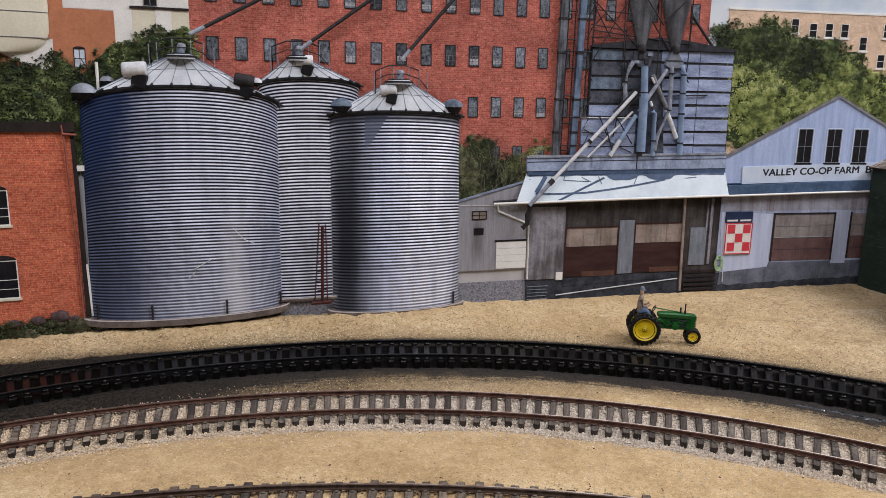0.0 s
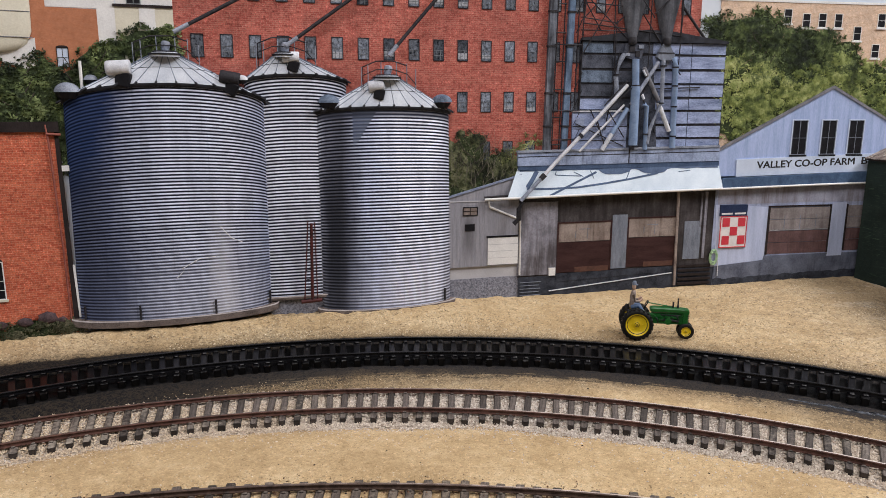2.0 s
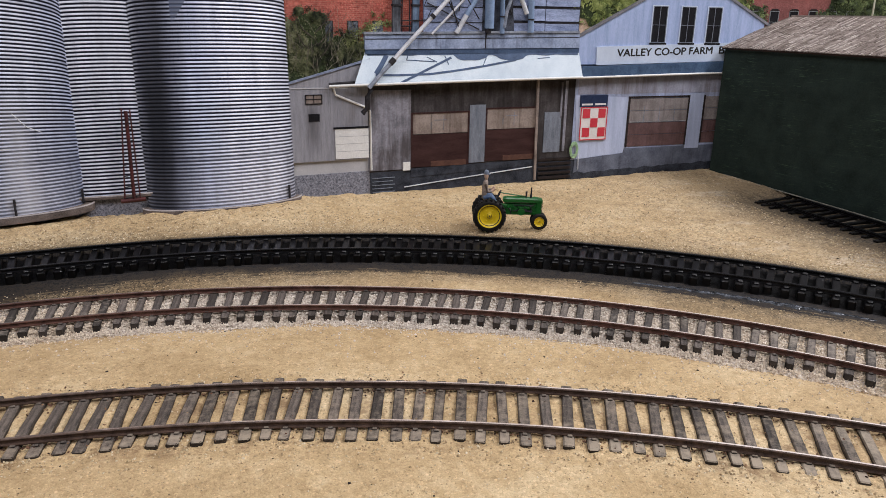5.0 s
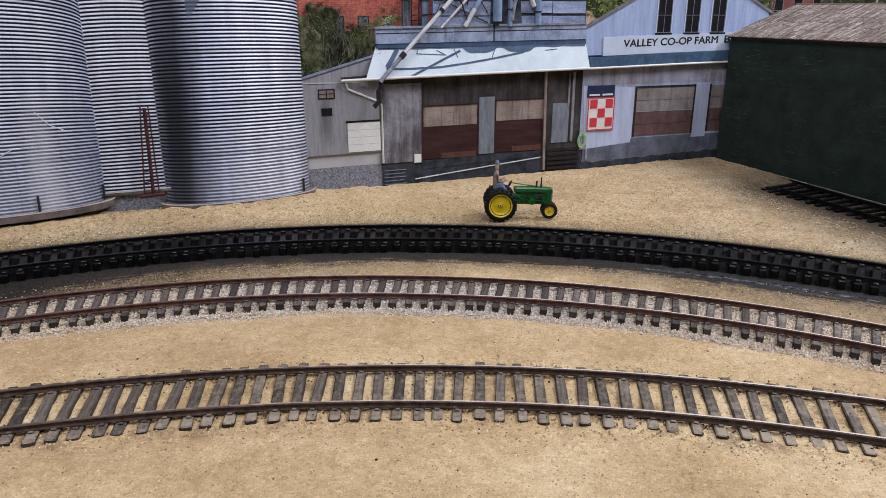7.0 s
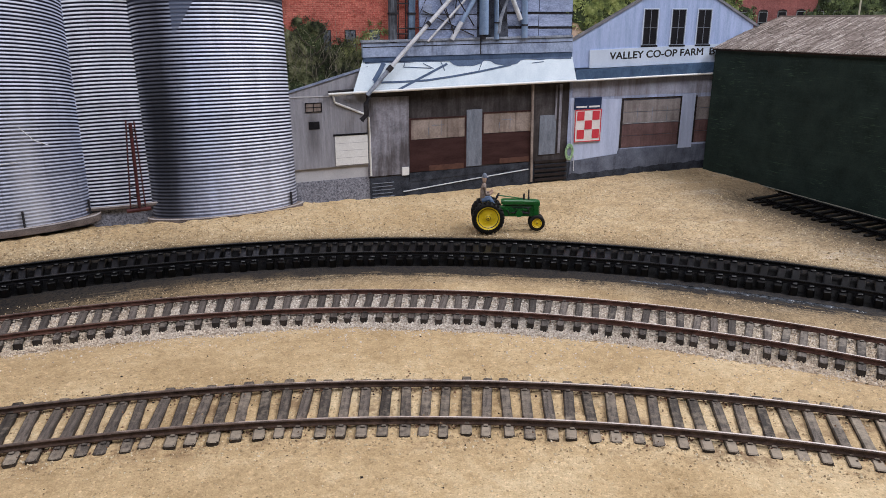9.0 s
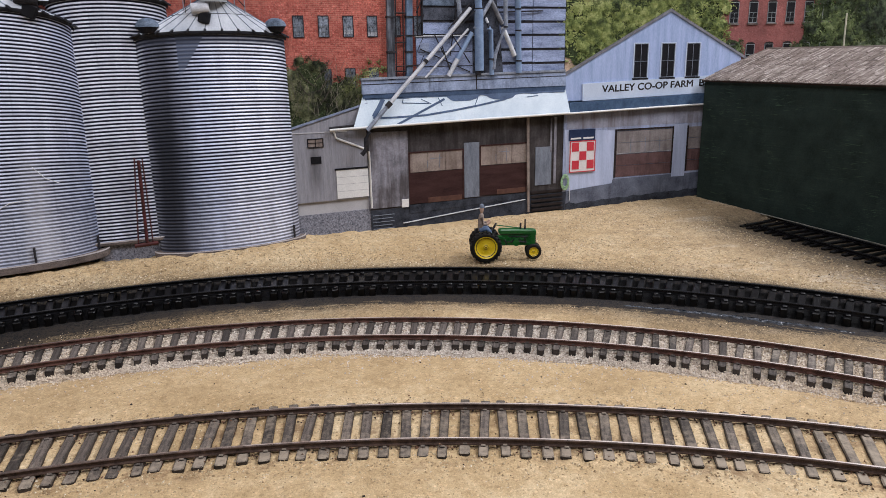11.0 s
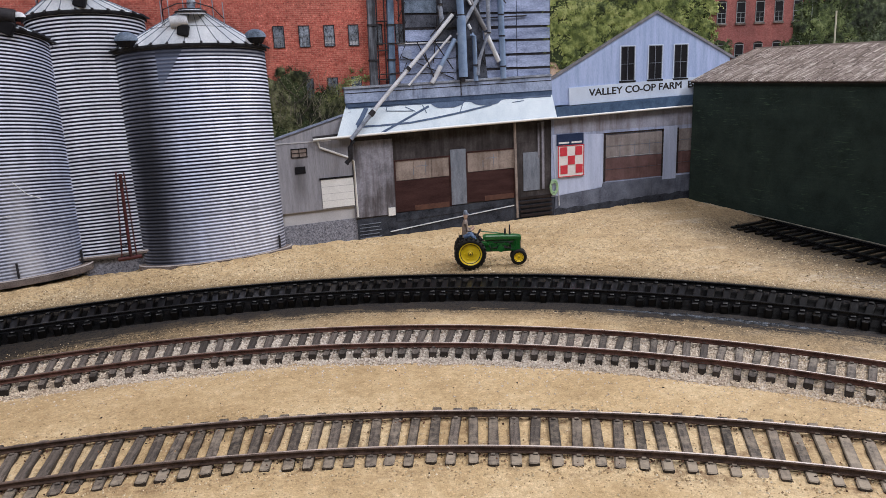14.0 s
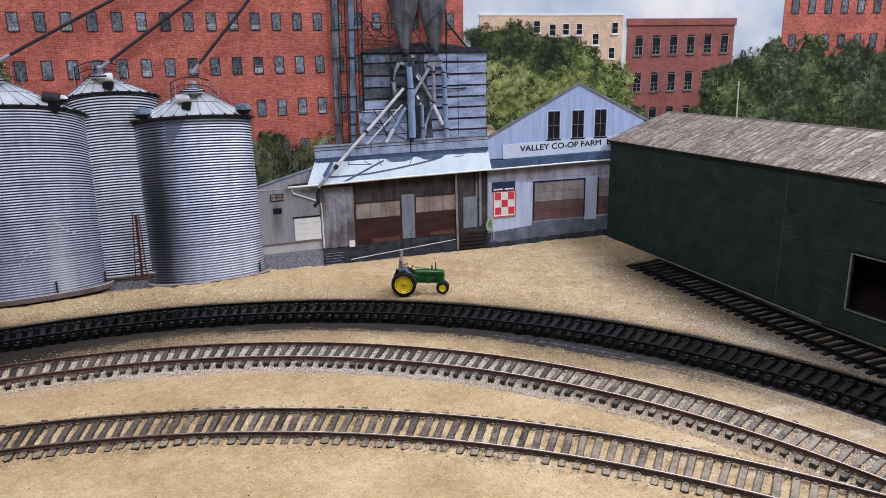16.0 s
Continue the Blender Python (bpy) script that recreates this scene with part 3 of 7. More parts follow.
TRACTOR_GREEN = speckled("tractor_green", (0.005, 0.082, 0.013), (0.011, 0.125, 0.023), 120, 900, 0.3, spec=0.6, bump=0.05)
TRACTOR_YELLOW = speckled("tractor_yellow", (0.75, 0.53, 0.01), (0.85, 0.63, 0.03), 120, 900, 0.35, spec=0.5, bump=0.05)
RUBBER = speckled("black_rubber", (0.004, 0.004, 0.004), (0.014, 0.013, 0.012), 400, 1500, 0.65, bump=0.2, spec=0.25)
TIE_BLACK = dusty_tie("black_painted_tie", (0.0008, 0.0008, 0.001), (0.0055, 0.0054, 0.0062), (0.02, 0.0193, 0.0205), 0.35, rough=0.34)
HOPPER = dripped("soot_streaked_hopper", (0.06, 0.063, 0.075), (0.14, 0.147, 0.17), (0.02, 0.021, 0.026), 0.5)
PLINTH = speckled("dark_slate_plinth", (0.006, 0.008, 0.013), (0.06, 0.068, 0.09), 120, 1400, 0.75, spec=0.2)
DOOR_GREY = speckled("dull_grey_door", (0.10, 0.115, 0.15), (0.24, 0.27, 0.33), 120, 1400, 0.6, stretch=(2, 2, 0.5))


LEG_WORN = dripped("peeling_leg_steel", (0.12, 0.135, 0.17), (0.26, 0.285, 0.34), (0.008, 0.008, 0.012), 0.47)
LEG_BLUE = dripped("blue_leg_steel", (0.06, 0.10, 0.17), (0.17, 0.245, 0.36), (0.02, 0.025, 0.04), 0.56)
STAINED = dripped("stained_boards", (0.16, 0.158, 0.19), (0.36, 0.355, 0.415), (0.06, 0.052, 0.056), 0.51)
SHADED_BOARD = dripped("shaded_grey_boards", (0.026, 0.022, 0.023), (0.085, 0.076, 0.08), (0.013, 0.0098, 0.0098), 0.5)
STORE_WALL = dripped("stained_store_wall", (0.25, 0.29, 0.43), (0.44, 0.50, 0.70), (0.16, 0.165, 0.205), 0.56)
EAVE_STAIN = dripped("brown_eave_stain", (0.25, 0.255, 0.32), (0.40, 0.415, 0.52), (0.15, 0.13, 0.137), 0.55)
PARAPET = dripped("stained_parapet", (0.17, 0.22, 0.34), (0.40, 0.48, 0.67), (0.045, 0.055, 0.085), 0.585)
SLATE = dripped("slate_blue_plinth", (0.07, 0.08, 0.115), (0.17, 0.19, 0.25), (0.035, 0.04, 0.055), 0.57)
PALE_EDGE = speckled("bare_wood_edge", (0.10, 0.11, 0.085), (0.42, 0.40, 0.34), 200, 1200, 0.7)
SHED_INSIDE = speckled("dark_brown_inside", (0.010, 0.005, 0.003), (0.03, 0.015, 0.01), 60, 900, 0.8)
LEAF_DARK = leaves("dark_foliage", [(0.26, (0.02, 0.029, 0.017)), (0.46, (0.06, 0.085, 0.036)), (0.64, (0.14, 0.185, 0.07)), (0.88, (0.31, 0.37, 0.17))])
LEAF_LIGHT = leaves("sunny_foliage", [(0.22, (0.055, 0.075, 0.025)), (0.42, (0.15, 0.195, 0.06)), (0.6, (0.31, 0.365, 0.12)), (0.85, (0.57, 0.60, 0.27))])
LEAF_BUSH = leaves("olive_foliage", [(0.3, (0.02, 0.025, 0.016)), (0.47, (0.082, 0.095, 0.048)), (0.62, (0.19, 0.205, 0.105)), (0.84, (0.42, 0.42, 0.28))])
LEAF_SPARSE = leaves("thin_yellow_foliage", [(0.25, (0.05, 0.06, 0.025)), (0.45, (0.15, 0.175, 0.07)), (0.65, (0.30, 0.33, 0.14)), (0.85, (0.48, 0.48, 0.27))])
LEAF_HAZE = leaves("hazy_foliage", [(0.25, (0.022, 0.03, 0.02)), (0.45, (0.055, 0.075, 0.042)), (0.62, (0.11, 0.145, 0.08)), (0.85, (0.24, 0.275, 0.175))])
# dark tone that stands for the shade inside foliage
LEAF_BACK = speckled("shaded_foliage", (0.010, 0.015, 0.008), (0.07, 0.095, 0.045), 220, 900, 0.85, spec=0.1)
WEED = leaves("dry_weeds", [(0.2, (0.016, 0.018, 0.01)), (0.45, (0.055, 0.06, 0.03)), (0.7, (0.12, 0.115, 0.07)), (0.9, (0.22, 0.19, 0.12))])
TWIG = speckled("dry_twigs", (0.05, 0.045, 0.035), (0.30, 0.28, 0.21), 260, 1200, 0.85)
BARK = speckled("bark", (0.03, 0.025, 0.02), (0.10, 0.085, 0.07), 200, 1200, 0.85)
PLASTER = speckled("room_plaster", (0.55, 0.54, 0.52), (0.62, 0.61, 0.59), 3, 60, 0.9)
CARPET = speckled("room_carpet", (0.12, 0.11, 0.10), (0.2, 0.19, 0.17), 20, 600, 0.95)


# ---- geometry helpers ----
class Geo:
    """Vertices and faces in centimetres, collected for one mesh."""

    def __init__(self):
        self.v, self.f, self.uv, self.mi, self.smooth = [], [], [], [], False

    def face(self, *pts, uv=None, mi=0):
        i = len(self.v)
        self.v += [tuple(p) for p in pts]
        self.f.append(tuple(range(i, i + len(pts))))
        self.uv.append(uv)
        self.mi.append(mi)

    def grid(self, rows, closed=False, uv=None, mi=0, flip=False):
        """Shared-vertex grid from rows of points."""
        base, n = len(self.v), len(rows[0])
        for r in rows:
            self.v += [tuple(p) for p in r]
        for j in range(len(rows) - 1):
            for i in range(n if closed else n - 1):
                a, b = base + j * n + i, base + j * n + (i + 1) % n
                q = (a, b, b + n, a + n)
                self.f.append(q[::-1] if flip else q)
                t = [uv[j][i], uv[j][(i + 1) % n], uv[j + 1][(i + 1) % n], uv[j + 1][i]] if uv else None
                self.uv.append(t[::-1] if t and flip else t)
                self.mi.append(mi)

    def fan(self, pts, mi=0):
        i = len(self.v)
        self.v += [tuple(p) for p in pts]
        self.f.append(tuple(range(i, i + len(pts))))
        self.uv.append(None)
        self.mi.append(mi)

    def tube(self, pts, r, n=8, r2=None, mi=0, caps=True):
        """Round bar along points; r may taper to r2."""
        P = [Vector(p) for p in pts]
        rows = []
        for i, p in enumerate(P):
            d = (P[min(i + 1, len(P) - 1)] - P[max(i - 1, 0)]).normalized()
            side = d.cross(Vector((0, 0, 1)) if abs(d.z) < 0.95 else Vector((0, 1, 0))).normalized()
            up = side.cross(d)
            rr = r if r2 is None else r + (r2 - r) * i / (len(P) - 1)
            rows.append([p + rr * (math.cos(2 * math.pi * k / n) * side + math.sin(2 * math.pi * k / n) * up) for k in range(n)])
        self.grid(rows, closed=True, mi=mi)
        if caps:
            self.fan(rows[0][::-1], mi)
            self.fan(rows[-1], mi)

    def box(self, m, sx, sy, sz, bev=0.0, mi=0):
        """Box centred in the matrix m, with chamfered long edges where bev > 0."""
        hx, hy, hz, b = sx / 2, sy / 2, sz / 2, bev
        if b <= 0:
            ring = [(-hx, -hy), (hx, -hy), (hx, hy), (-hx, hy)]
        else:
            ring = [(-hx + b, -hy), (hx - b, -hy), (hx, -hy + b), (hx, hy - b), (hx - b, hy), (-hx + b, hy), (-hx, hy - b), (-hx, -hy + b)]
        lev = [(-hz, 1.0), (hz, 1.0)] if b <= 0 else [(-hz, 0), (-hz + b, 1), (hz - b, 1), (hz, 0)]
        rows = []
        for z, full in lev:
            k = 1.0 if full else 1.0 - b / max(hx, b)
            kk = 1.0 if full else 1.0 - b / max(hy, b)
            rows.append([m @ Vector((x * k, y * kk, z)) for x, y in ring])
        self.grid(rows, closed=True, mi=mi)
        self.fan(rows[0][::-1], mi)
        self.fan(rows[-1], mi)

    def lathe(self, m, prof, n=24, mi=0):
        """Profile of (radius, height) turned about the z axis of m."""
        rows = [[m @ Vector((r * math.cos(2 * math.pi * k / n), r * math.sin(2 * math.pi * k / n), z)) for k in range(n)] for r, z in prof]
        self.grid(rows, closed=True, mi=mi)

    def mesh(self, name, mats, smooth=False):
        me = bpy.data.meshes.new(name)
        me.from_pydata([(x * CM, y * CM, z * CM) for x, y, z in self.v], [], self.f)
        for m in mats if isinstance(mats, (list, tuple)) else [mats]:
            me.materials.append(m)
        if any(self.uv):
            lay = me.uv_layers.new(name="sheet")
            vals = []
            for f, t in zip(self.f, self.uv):
                for i in range(len(f)):
                    vals += list(t[i]) if t else [0.0, 0.0]
            lay.data.foreach_set("uv", vals)
        me.polygons.foreach_set("material_index", self.mi)
        if smooth:
            me.polygons.foreach_set("use_smooth", [True] * len(self.f))
        me.update()
        return me


def thing(name, label, category, at=None, group="", kind=""):
    """An empty that carries the parts of one thing."""
    ob = new(name)
    ob.empty_display_size = 0.01
    if at is not None:
        ob.matrix_world = at
    return tagged(ob, label, category, group, kind)


def part(name, geo, mat, parent=None, label="", smooth=False):
    """Links a Geo, or a mesh that is made already, as one mesh under its thing."""
    ob = new(name, geo.mesh(name, mat, smooth) if isinstance(geo, Geo) else geo)
    if parent is not None:
        ob.parent = parent
    return tagged(ob, label)


def wall_y(x):
    """The backdrop's line in plan."""
    return 62.826 + 0.3066 * x - 0.001484 * x * x


def onb(x, z, off=0.0):
    """A point of the backdrop at x and height z, off centimetres in front of it."""
    s = 0.3066 - 0.002968 * x
    k = off / math.hypot(s, 1.0)
    return Vector((x + s * k, wall_y(x) - k, z))


def clip_x(poly, lo, hi):
    for edge, sign in ((lo, 1), (hi, -1)):
        out = []
        for i, a in enumerate(poly):
            b = poly[(i + 1) % len(poly)]
            ia, ib = sign * (a[0] - edge) >= 0, sign * (b[0] - edge) >= 0
            if ia:
                out.append(a)
            if ia != ib:
                t = (edge - a[0]) / (b[0] - a[0])
                out.append((edge, a[1] + t * (b[1] - a[1])))
        poly = out
        if len(poly) < 3:
            return []
    return poly


def prism(g, poly, o0, o1, step=2.0, mi=0):
    """Convex outline in x and z (anticlockwise) as a slab on the backdrop from o0 to o1 in front of it, bent with it."""
    lo, hi = min(p[0] for p in poly), max(p[0] for p in poly)
    n = max(1, int(math.ceil((hi - lo) / step)))
    for i in range(n):
        a, b = lo + (hi - lo) * i / n, lo + (hi - lo) * (i + 1) / n
        c = clip_x(poly, a - 1e-6, b + 1e-6) if n > 1 else poly
        if len(c) < 3:
            continue
        front = [onb(x, z, o1) for x, z in c]
        back = [onb(x, z, o0) for x, z in c]
        g.face(*front, mi=mi)
        for j in range(len(c)):
            k = (j + 1) % len(c)
            if n > 1 and abs(c[j][0] - c[k][0]) < 1e-5 and a + 1e-4 < hi and not (abs(c[j][0] - lo) < 1e-4 or abs(c[j][0] - hi) < 1e-4):
                continue
            g.face(back[j], back[k], front[k], front[j], mi=mi)


def rect(x0, x1, z0, z1):
    return [(x0, z0), (x1, z0), (x1, z1), (x0, z1)]


def panel(name, poly, o0, o1, mat, parent=None, label="", step=2.0):
    g = Geo()
    for p in (poly if isinstance(poly[0], list) else [poly]):
        prism(g, p, o0, o1, step)
    return part(name, g, mat, parent, label)


def bar(name, pts, r, mat, parent=None, label="", n=6, r2=None):
    """Round bar on the backdrop through points (x, z, off)."""
    g = Geo()
    g.tube([onb(*p) for p in pts], r, n, r2)
    return part(name, g, mat, parent, label, True)


def flat_bar(name, x0, z0, x1, z1, w, o0, o1, mat, parent=None, label=""):
    d = Vector((x1 - x0, z1 - z0)).normalized() * (w / 2)
    n = Vector((-d.y, d.x))
    poly = [(x0 - n.x, z0 - n.y), (x1 - n.x, z1 - n.y), (x1 + n.x, z1 + n.y), (x0 + n.x, z0 + n.y)]
    area = sum(poly[i][0] * poly[(i + 1) % 4][1] - poly[(i + 1) % 4][0] * poly[i][1] for i in range(4))
    return panel(name, poly if area > 0 else poly[::-1], o0, o1, mat, parent, label, 3.0)


# ---- the setting: room, table, ground, backdrop ----
def room():
    def slab(name, sx, sy, sz, x, y, z, mat, label):
        g = Geo()
        g.box(pose(x, y, z), sx, sy, sz)
        tagged(part(name, g, mat), label, name.split("_")[0], kind="structure")
    slab("floor", 560, 560, 6, 20, -20, -103, CARPET, "dull brown carpeted floor of the layout room")
    slab("ceiling", 560, 560, 6, 20, -20, 163, PLASTER, "plain white plaster ceiling of the layout room")
    slab("wall_south", 560, 6, 260, 20, -303, 30, PLASTER, "plain off-white plaster wall behind the aisle")
    slab("wall_north", 560, 6, 260, 20, 263, 30, PLASTER, "plain off-white plaster wall behind the backdrop")
    slab("wall_west", 6, 560, 260, -263, -20, 30, PLASTER, "plain off-white plaster wall at the layout's side")
    slab("wall_east", 6, 560, 260, 303, -20, 30, PLASTER, "plain off-white plaster wall at the layout's far side")


room()

BX0, BX1 = -75.0, 105.0


def backdrop():
    g = Geo()
    n = 60
    xs = [BX0 + (BX1 - BX0) * i / n for i in range(n + 1)]
    for i in range(n):
        a, b = xs[i], xs[i + 1]
        g.face(onb(a, -6), onb(b, -6), onb(b, 48), onb(a, 48))
        g.face(onb(b, -6, -0.6), onb(a, -6, -0.6), onb(a, 48, -0.6), onb(b, 48, -0.6))
        g.face(onb(a, 48), onb(b, 48), onb(b, 48, -0.6), onb(a, 48, -0.6))
    ob = part("backdrop", g, SKY, None, "", True)
    tagged(ob, "curved printed backdrop board with hazy clouded blue sky", "backdrop", kind="structure")


backdrop()

# centre, radius and gauge of the three running lines: (x, y, radius, gauge, rail top, tie pitch)
NEAR = (-0.67, -30.96, 63.77, 3.18, -1.60, 0.90)
MID = (-0.40, -7.05, 51.6, 2.9, -1.50, 0.87)
BACK = (2.13, -1.2, 54.49, 3.2, -1.00, 0.90)


def arc(c, a, dr=0.0, z=0.0):
    """Point of a line at the angle a from straight ahead, dr outside its centre."""
    return Vector((c[0] + (c[2] + dr) * math.sin(a), c[1] + (c[2] + dr) * math.cos(a), z))


def smooth01(x):
    x = min(1.0, max(0.0, x))
    return x * x * (3 - 2 * x)


SPUR0, SPURD = Vector((42.35, 61.6)), Vector((0.3046, -0.9524))


def spur_z(v):
    """Rail top of the spur, v along it from its end."""
    return -0.55 - 0.5 * min(1.0, max(0.0, v / 20.0))


def ground_z(x, y):
    """Height of the sand: a low yard in front, a bank behind the black line."""
    rho = math.hypot(x - BACK[0], y - BACK[1]) - BACK[2]
    p = Vector((x, y, 0))
    edge = -0.55 + 0.3 * smooth01((x - 20) / 25)
    gap = wall_y(x) - y
    wave = 0.10 * noise.noise(p * 0.12) + 0.05 * noise.noise(p * 0.5) + 0.035 * noise.noise(p * 1.7) + 0.02 * noise.noise(p * 3.3)
    if rho > -1.0:
        z = -1.3 + (edge + 1.3) * smooth01((rho - 2.6) / max(4.0, gap + rho - 2.6))
        z = -2.3 + (z + 2.3) * smooth01((rho - 2.15) / 0.5) + wave * smooth01((rho - 2.6) / 2) + (0.09 * noise.noise(p * 1.1) + (0.05 + 0.06 * smooth01((6 - x) / 12)) * noise.noise(p * 3.1)) * smooth01((rho - 2.8) / 1.2)
        if x < 6:
            z += 0.3 * math.exp(-max(gap, 0) / 1.6) * (0.45 + noise.noise(p * 0.7) + 0.7 * noise.noise(p * 2.1))
        d = Vector((x, y)) - SPUR0
        v, w = d.dot(SPURD), abs(d.cross(SPURD))
        k = smooth01((5.0 - w) / 2.2) * smooth01((v + 3.0) / 2.0)
        return z + (spur_z(v) - 0.46 + 0.4 * wave - z) * k * (1.0 if rho > 3.0 else 0.0)
    near = math.hypot(x - NEAR[0], y - NEAR[1]) - NEAR[2]
    mid = math.hypot(x - MID[0], y - MID[1]) - MID[2]
    by_near, by_mid = smooth01((4.2 - abs(near)) / 1.6), smooth01((4.2 - abs(mid)) / 1.6)
    z = -2.0 + wave + 0.03 * noise.noise(p * 2.3)
    heap = 0.10 * max(0.0, noise.noise(p * 0.9 + Vector((7, 0, 0)))) * smooth01((3.4 - abs(near + 2.6)) / 1.2)
    # sand drifted up between the ties of the front line, most of all before its front rail
    drift = 0.03 * smooth01((x + 5) / 25) * smooth01((0.5 - near) / 2) + 0.10 * noise.noise(p * 0.55) + 0.08 * noise.noise(p * 2.1)
    z = z + (-2.07 + drift - z) * by_near + heap
    z = z + (-2.27 + 0.9 * wave - z) * by_mid
    return z + (-1.84 + 0.15 * wave - z) * smooth01((rho + 4.3) / 1.9)


def ground():
    g = Geo()
    ys = [-6 + 1.2 * i for i in range(20)] + [18 + 0.25 * i for i in range(250)]
    xs = [BX0 + 2.5 * i for i in range(14)] + [-40 + 0.3 * i for i in range(333)] + [60 + 2.5 * i for i in range(18)]
    rows = []
    for y in ys:
        rows.append([(x, min(y, wall_y(x) + 0.3), ground_z(x, min(y, wall_y(x) + 0.3))) for x in xs])
    g.grid(rows)
    ob = part("ground", g, SAND, None, "", True)
    tagged(ob, "fine tan sand ground cover with grit and shallow ripples", "ground", kind="structure")
    t = Geo()
    t.box(pose(15, 35, -52.5), 180, 82, 95, 0.4)
    tagged(part("layout_table", t, BLACK_BED), "dark painted benchwork under the layout", "table", kind="structure")


ground()


# ---- tracks ----
def rail_profile():
    """Outline of a rail about its foot centre: (across, up)."""
    return [(-0.2, 0), (0.2, 0), (0.2, 0.05), (0.05, 0.1), (0.05, 0.26), (0.115, 0.29), (0.115, 0.34), (0.062, 0.39), (-0.062, 0.39), (-0.115, 0.34), (-0.115, 0.29), (-0.05, 0.26), (-0.05, 0.1), (-0.2, 0.05)]


def rail(points, mats, parent, size=0.72):
    prof = [(a * size, h * size) for a, h in rail_profile()]
    g = Geo()
    rows = []
    for i, p in enumerate(points):
        d = (points[min(i + 1, len(points) - 1)] - points[max(i - 1, 0)]).normalized()
        side = Vector((d.y, -d.x, 0)).normalized()
        rows.append([p + side * a + Vector((0, 0, h - 0.39 * size)) for a, h in prof])
    g.grid(rows, closed=True)
    n = len(prof)
    g.mi = [1 if k % n == 7 else 0 for k in range(len(g.f))]
    return part("rail", g, mats, parent)


def tie_mesh(name, length, width, height, mat, rng, gauge, chair=(0.13, 0.2, 0.09)):
    """One sleeper with chipped ends and the plates that hold the rails; its top is at z = 0."""
    g = Geo()
    j = lambda s: rng.uniform(-s, s)
    hx, hy = length / 2, width / 2
    rows = []
    for x in (-hx, -hx + 0.06, hx - 0.06, hx):
        inset = 0.07 if abs(x) == hx else 0.0
        e = j(0.03)
        rows.append([(x + e, -hy + inset + j(0.02), -height), (x + e, -hy + inset + j(0.02), -0.05), (x + e, -hy + 0.05 + inset, -inset * 0.6), (x + e, hy - 0.05 - inset, -inset * 0.6),
                     (x + e, hy - inset + j(0.02), -0.05), (x + e, hy - inset + j(0.02), -height)])
    g.grid(rows, closed=True, flip=True)
    g.fan(rows[0])
    g.fan(rows[-1][::-1])
    for s in (-1, 1):
        for k in (-1, 1):
            g.box(pose(s * gauge / 2 + k * (0.105 + chair[0] / 2), j(0.04), chair[2] / 2 - 0.015, 0, k * 8, 0), *chair, chair[2] * 0.25)
    return g.mesh(name, mat)


def line(name, label, c, a0, a1, rail_mats, tie_mat, tie_len, tie_w, seed, spacing, step=0.012, chair=(0.13, 0.2, 0.09), pairs=0.0):
    """spacing: first tie along the line, pitch, how the pitch grows, over how many ties, and a slow unevenness."""
    rng = random.Random(seed)
    t = thing(name, label, "railway track")
    n = int((a1 - a0) / step)
    for s in (-1, 1):
        rail([arc(c, a0 + (a1 - a0) * i / n, s * c[3] / 2, c[4]) for i in range(n + 1)], rail_mats, t)
    meshes = [tie_mesh("tie", tie_len, tie_w, 0.56, tie_mat, rng, c[3], chair) for _ in range(6)]
    first, pitch, grow, many, uneven = spacing
    for i in range(-90, 110):
        k = min(max(i, 0), many)
        s = first + pitch * k + grow * k * k + (i - k) * (pitch + 2 * grow * k)
        s += pairs * (i % 2)
        if 0 <= i <= 35:
            s += uneven * math.sin(2 * math.pi * (i - 9.5) / 26)
        a = (s + rng.uniform(-0.035, 0.035)) / c[2]
        if not a0 < a < a1:
            continue
        ob = new("tie", meshes[rng.randrange(6)])
        p = arc(c, a, rng.uniform(-0.12, 0.12), c[4] - 0.29 + rng.uniform(-0.035, 0.01))
        ob.parent = t
        ob.matrix_basis = Matrix.Translation(p * CM) @ pose(0, 0, 0, 0, 0, math.degrees(-a) + 90 + rng.uniform(-2.2, 2.2))
    return t


line("sand_track", "rusty two-rail track with dark ties sunk in tan sand", NEAR, -0.72, 0.86, [RAIL, RAIL_HEAD], TIE, 4.9, 0.45, 3, (-4.008, 0.8605, 0.00076, 32, 0.0))
line("ballasted_track", "rusty two-rail track with grey ties on grey ballast", MID, -0.95, 1.2, [RAIL_RED, RAIL_HEAD], TIE_GREY, 4.5, 0.40, 4, (-8.271, 0.9369, -0.0007, 46, 0.2))
line("black_track", "black-painted two-rail track on a black raised roadbed", BACK, -1.1, 1.25, [BLACK, BLACK_HEAD], TIE_BLACK, 4.5, 0.46, 5, (10.42, 0.903, 0.0, 1, 0.0), chair=(0.24, 0.30, 0.15), pairs=-0.06)


def roadbed():
    """The black cork bed under the rear line, with a painted skirt in front of it."""
    g = Geo()
    prof = [(-2.35, -2.1), (-2.2, -1.82), (-2.0, -1.74), (-1.2, -1.68), (0.0, -1.66), (1.8, -1.66), (2.2, -1.75), (2.4, -2.2)]
    rows = []
    for i in range(161):
        a = -1.12 + 2.4 * i / 160
        rows.append([arc(BACK, a, d + 0.08 * noise.noise(Vector((a * 60, d, 3))), z + 0.05 * noise.noise(Vector((a * 70, d * 2, 5)))) for k, (d, z) in enumerate(prof)])
    g.grid(rows, flip=True)
    ob = part("roadbed", g, BLACK_BED, None, "", True)
    tagged(ob, "black painted cork roadbed under the rear track", "roadbed", kind="structure")


roadbed()


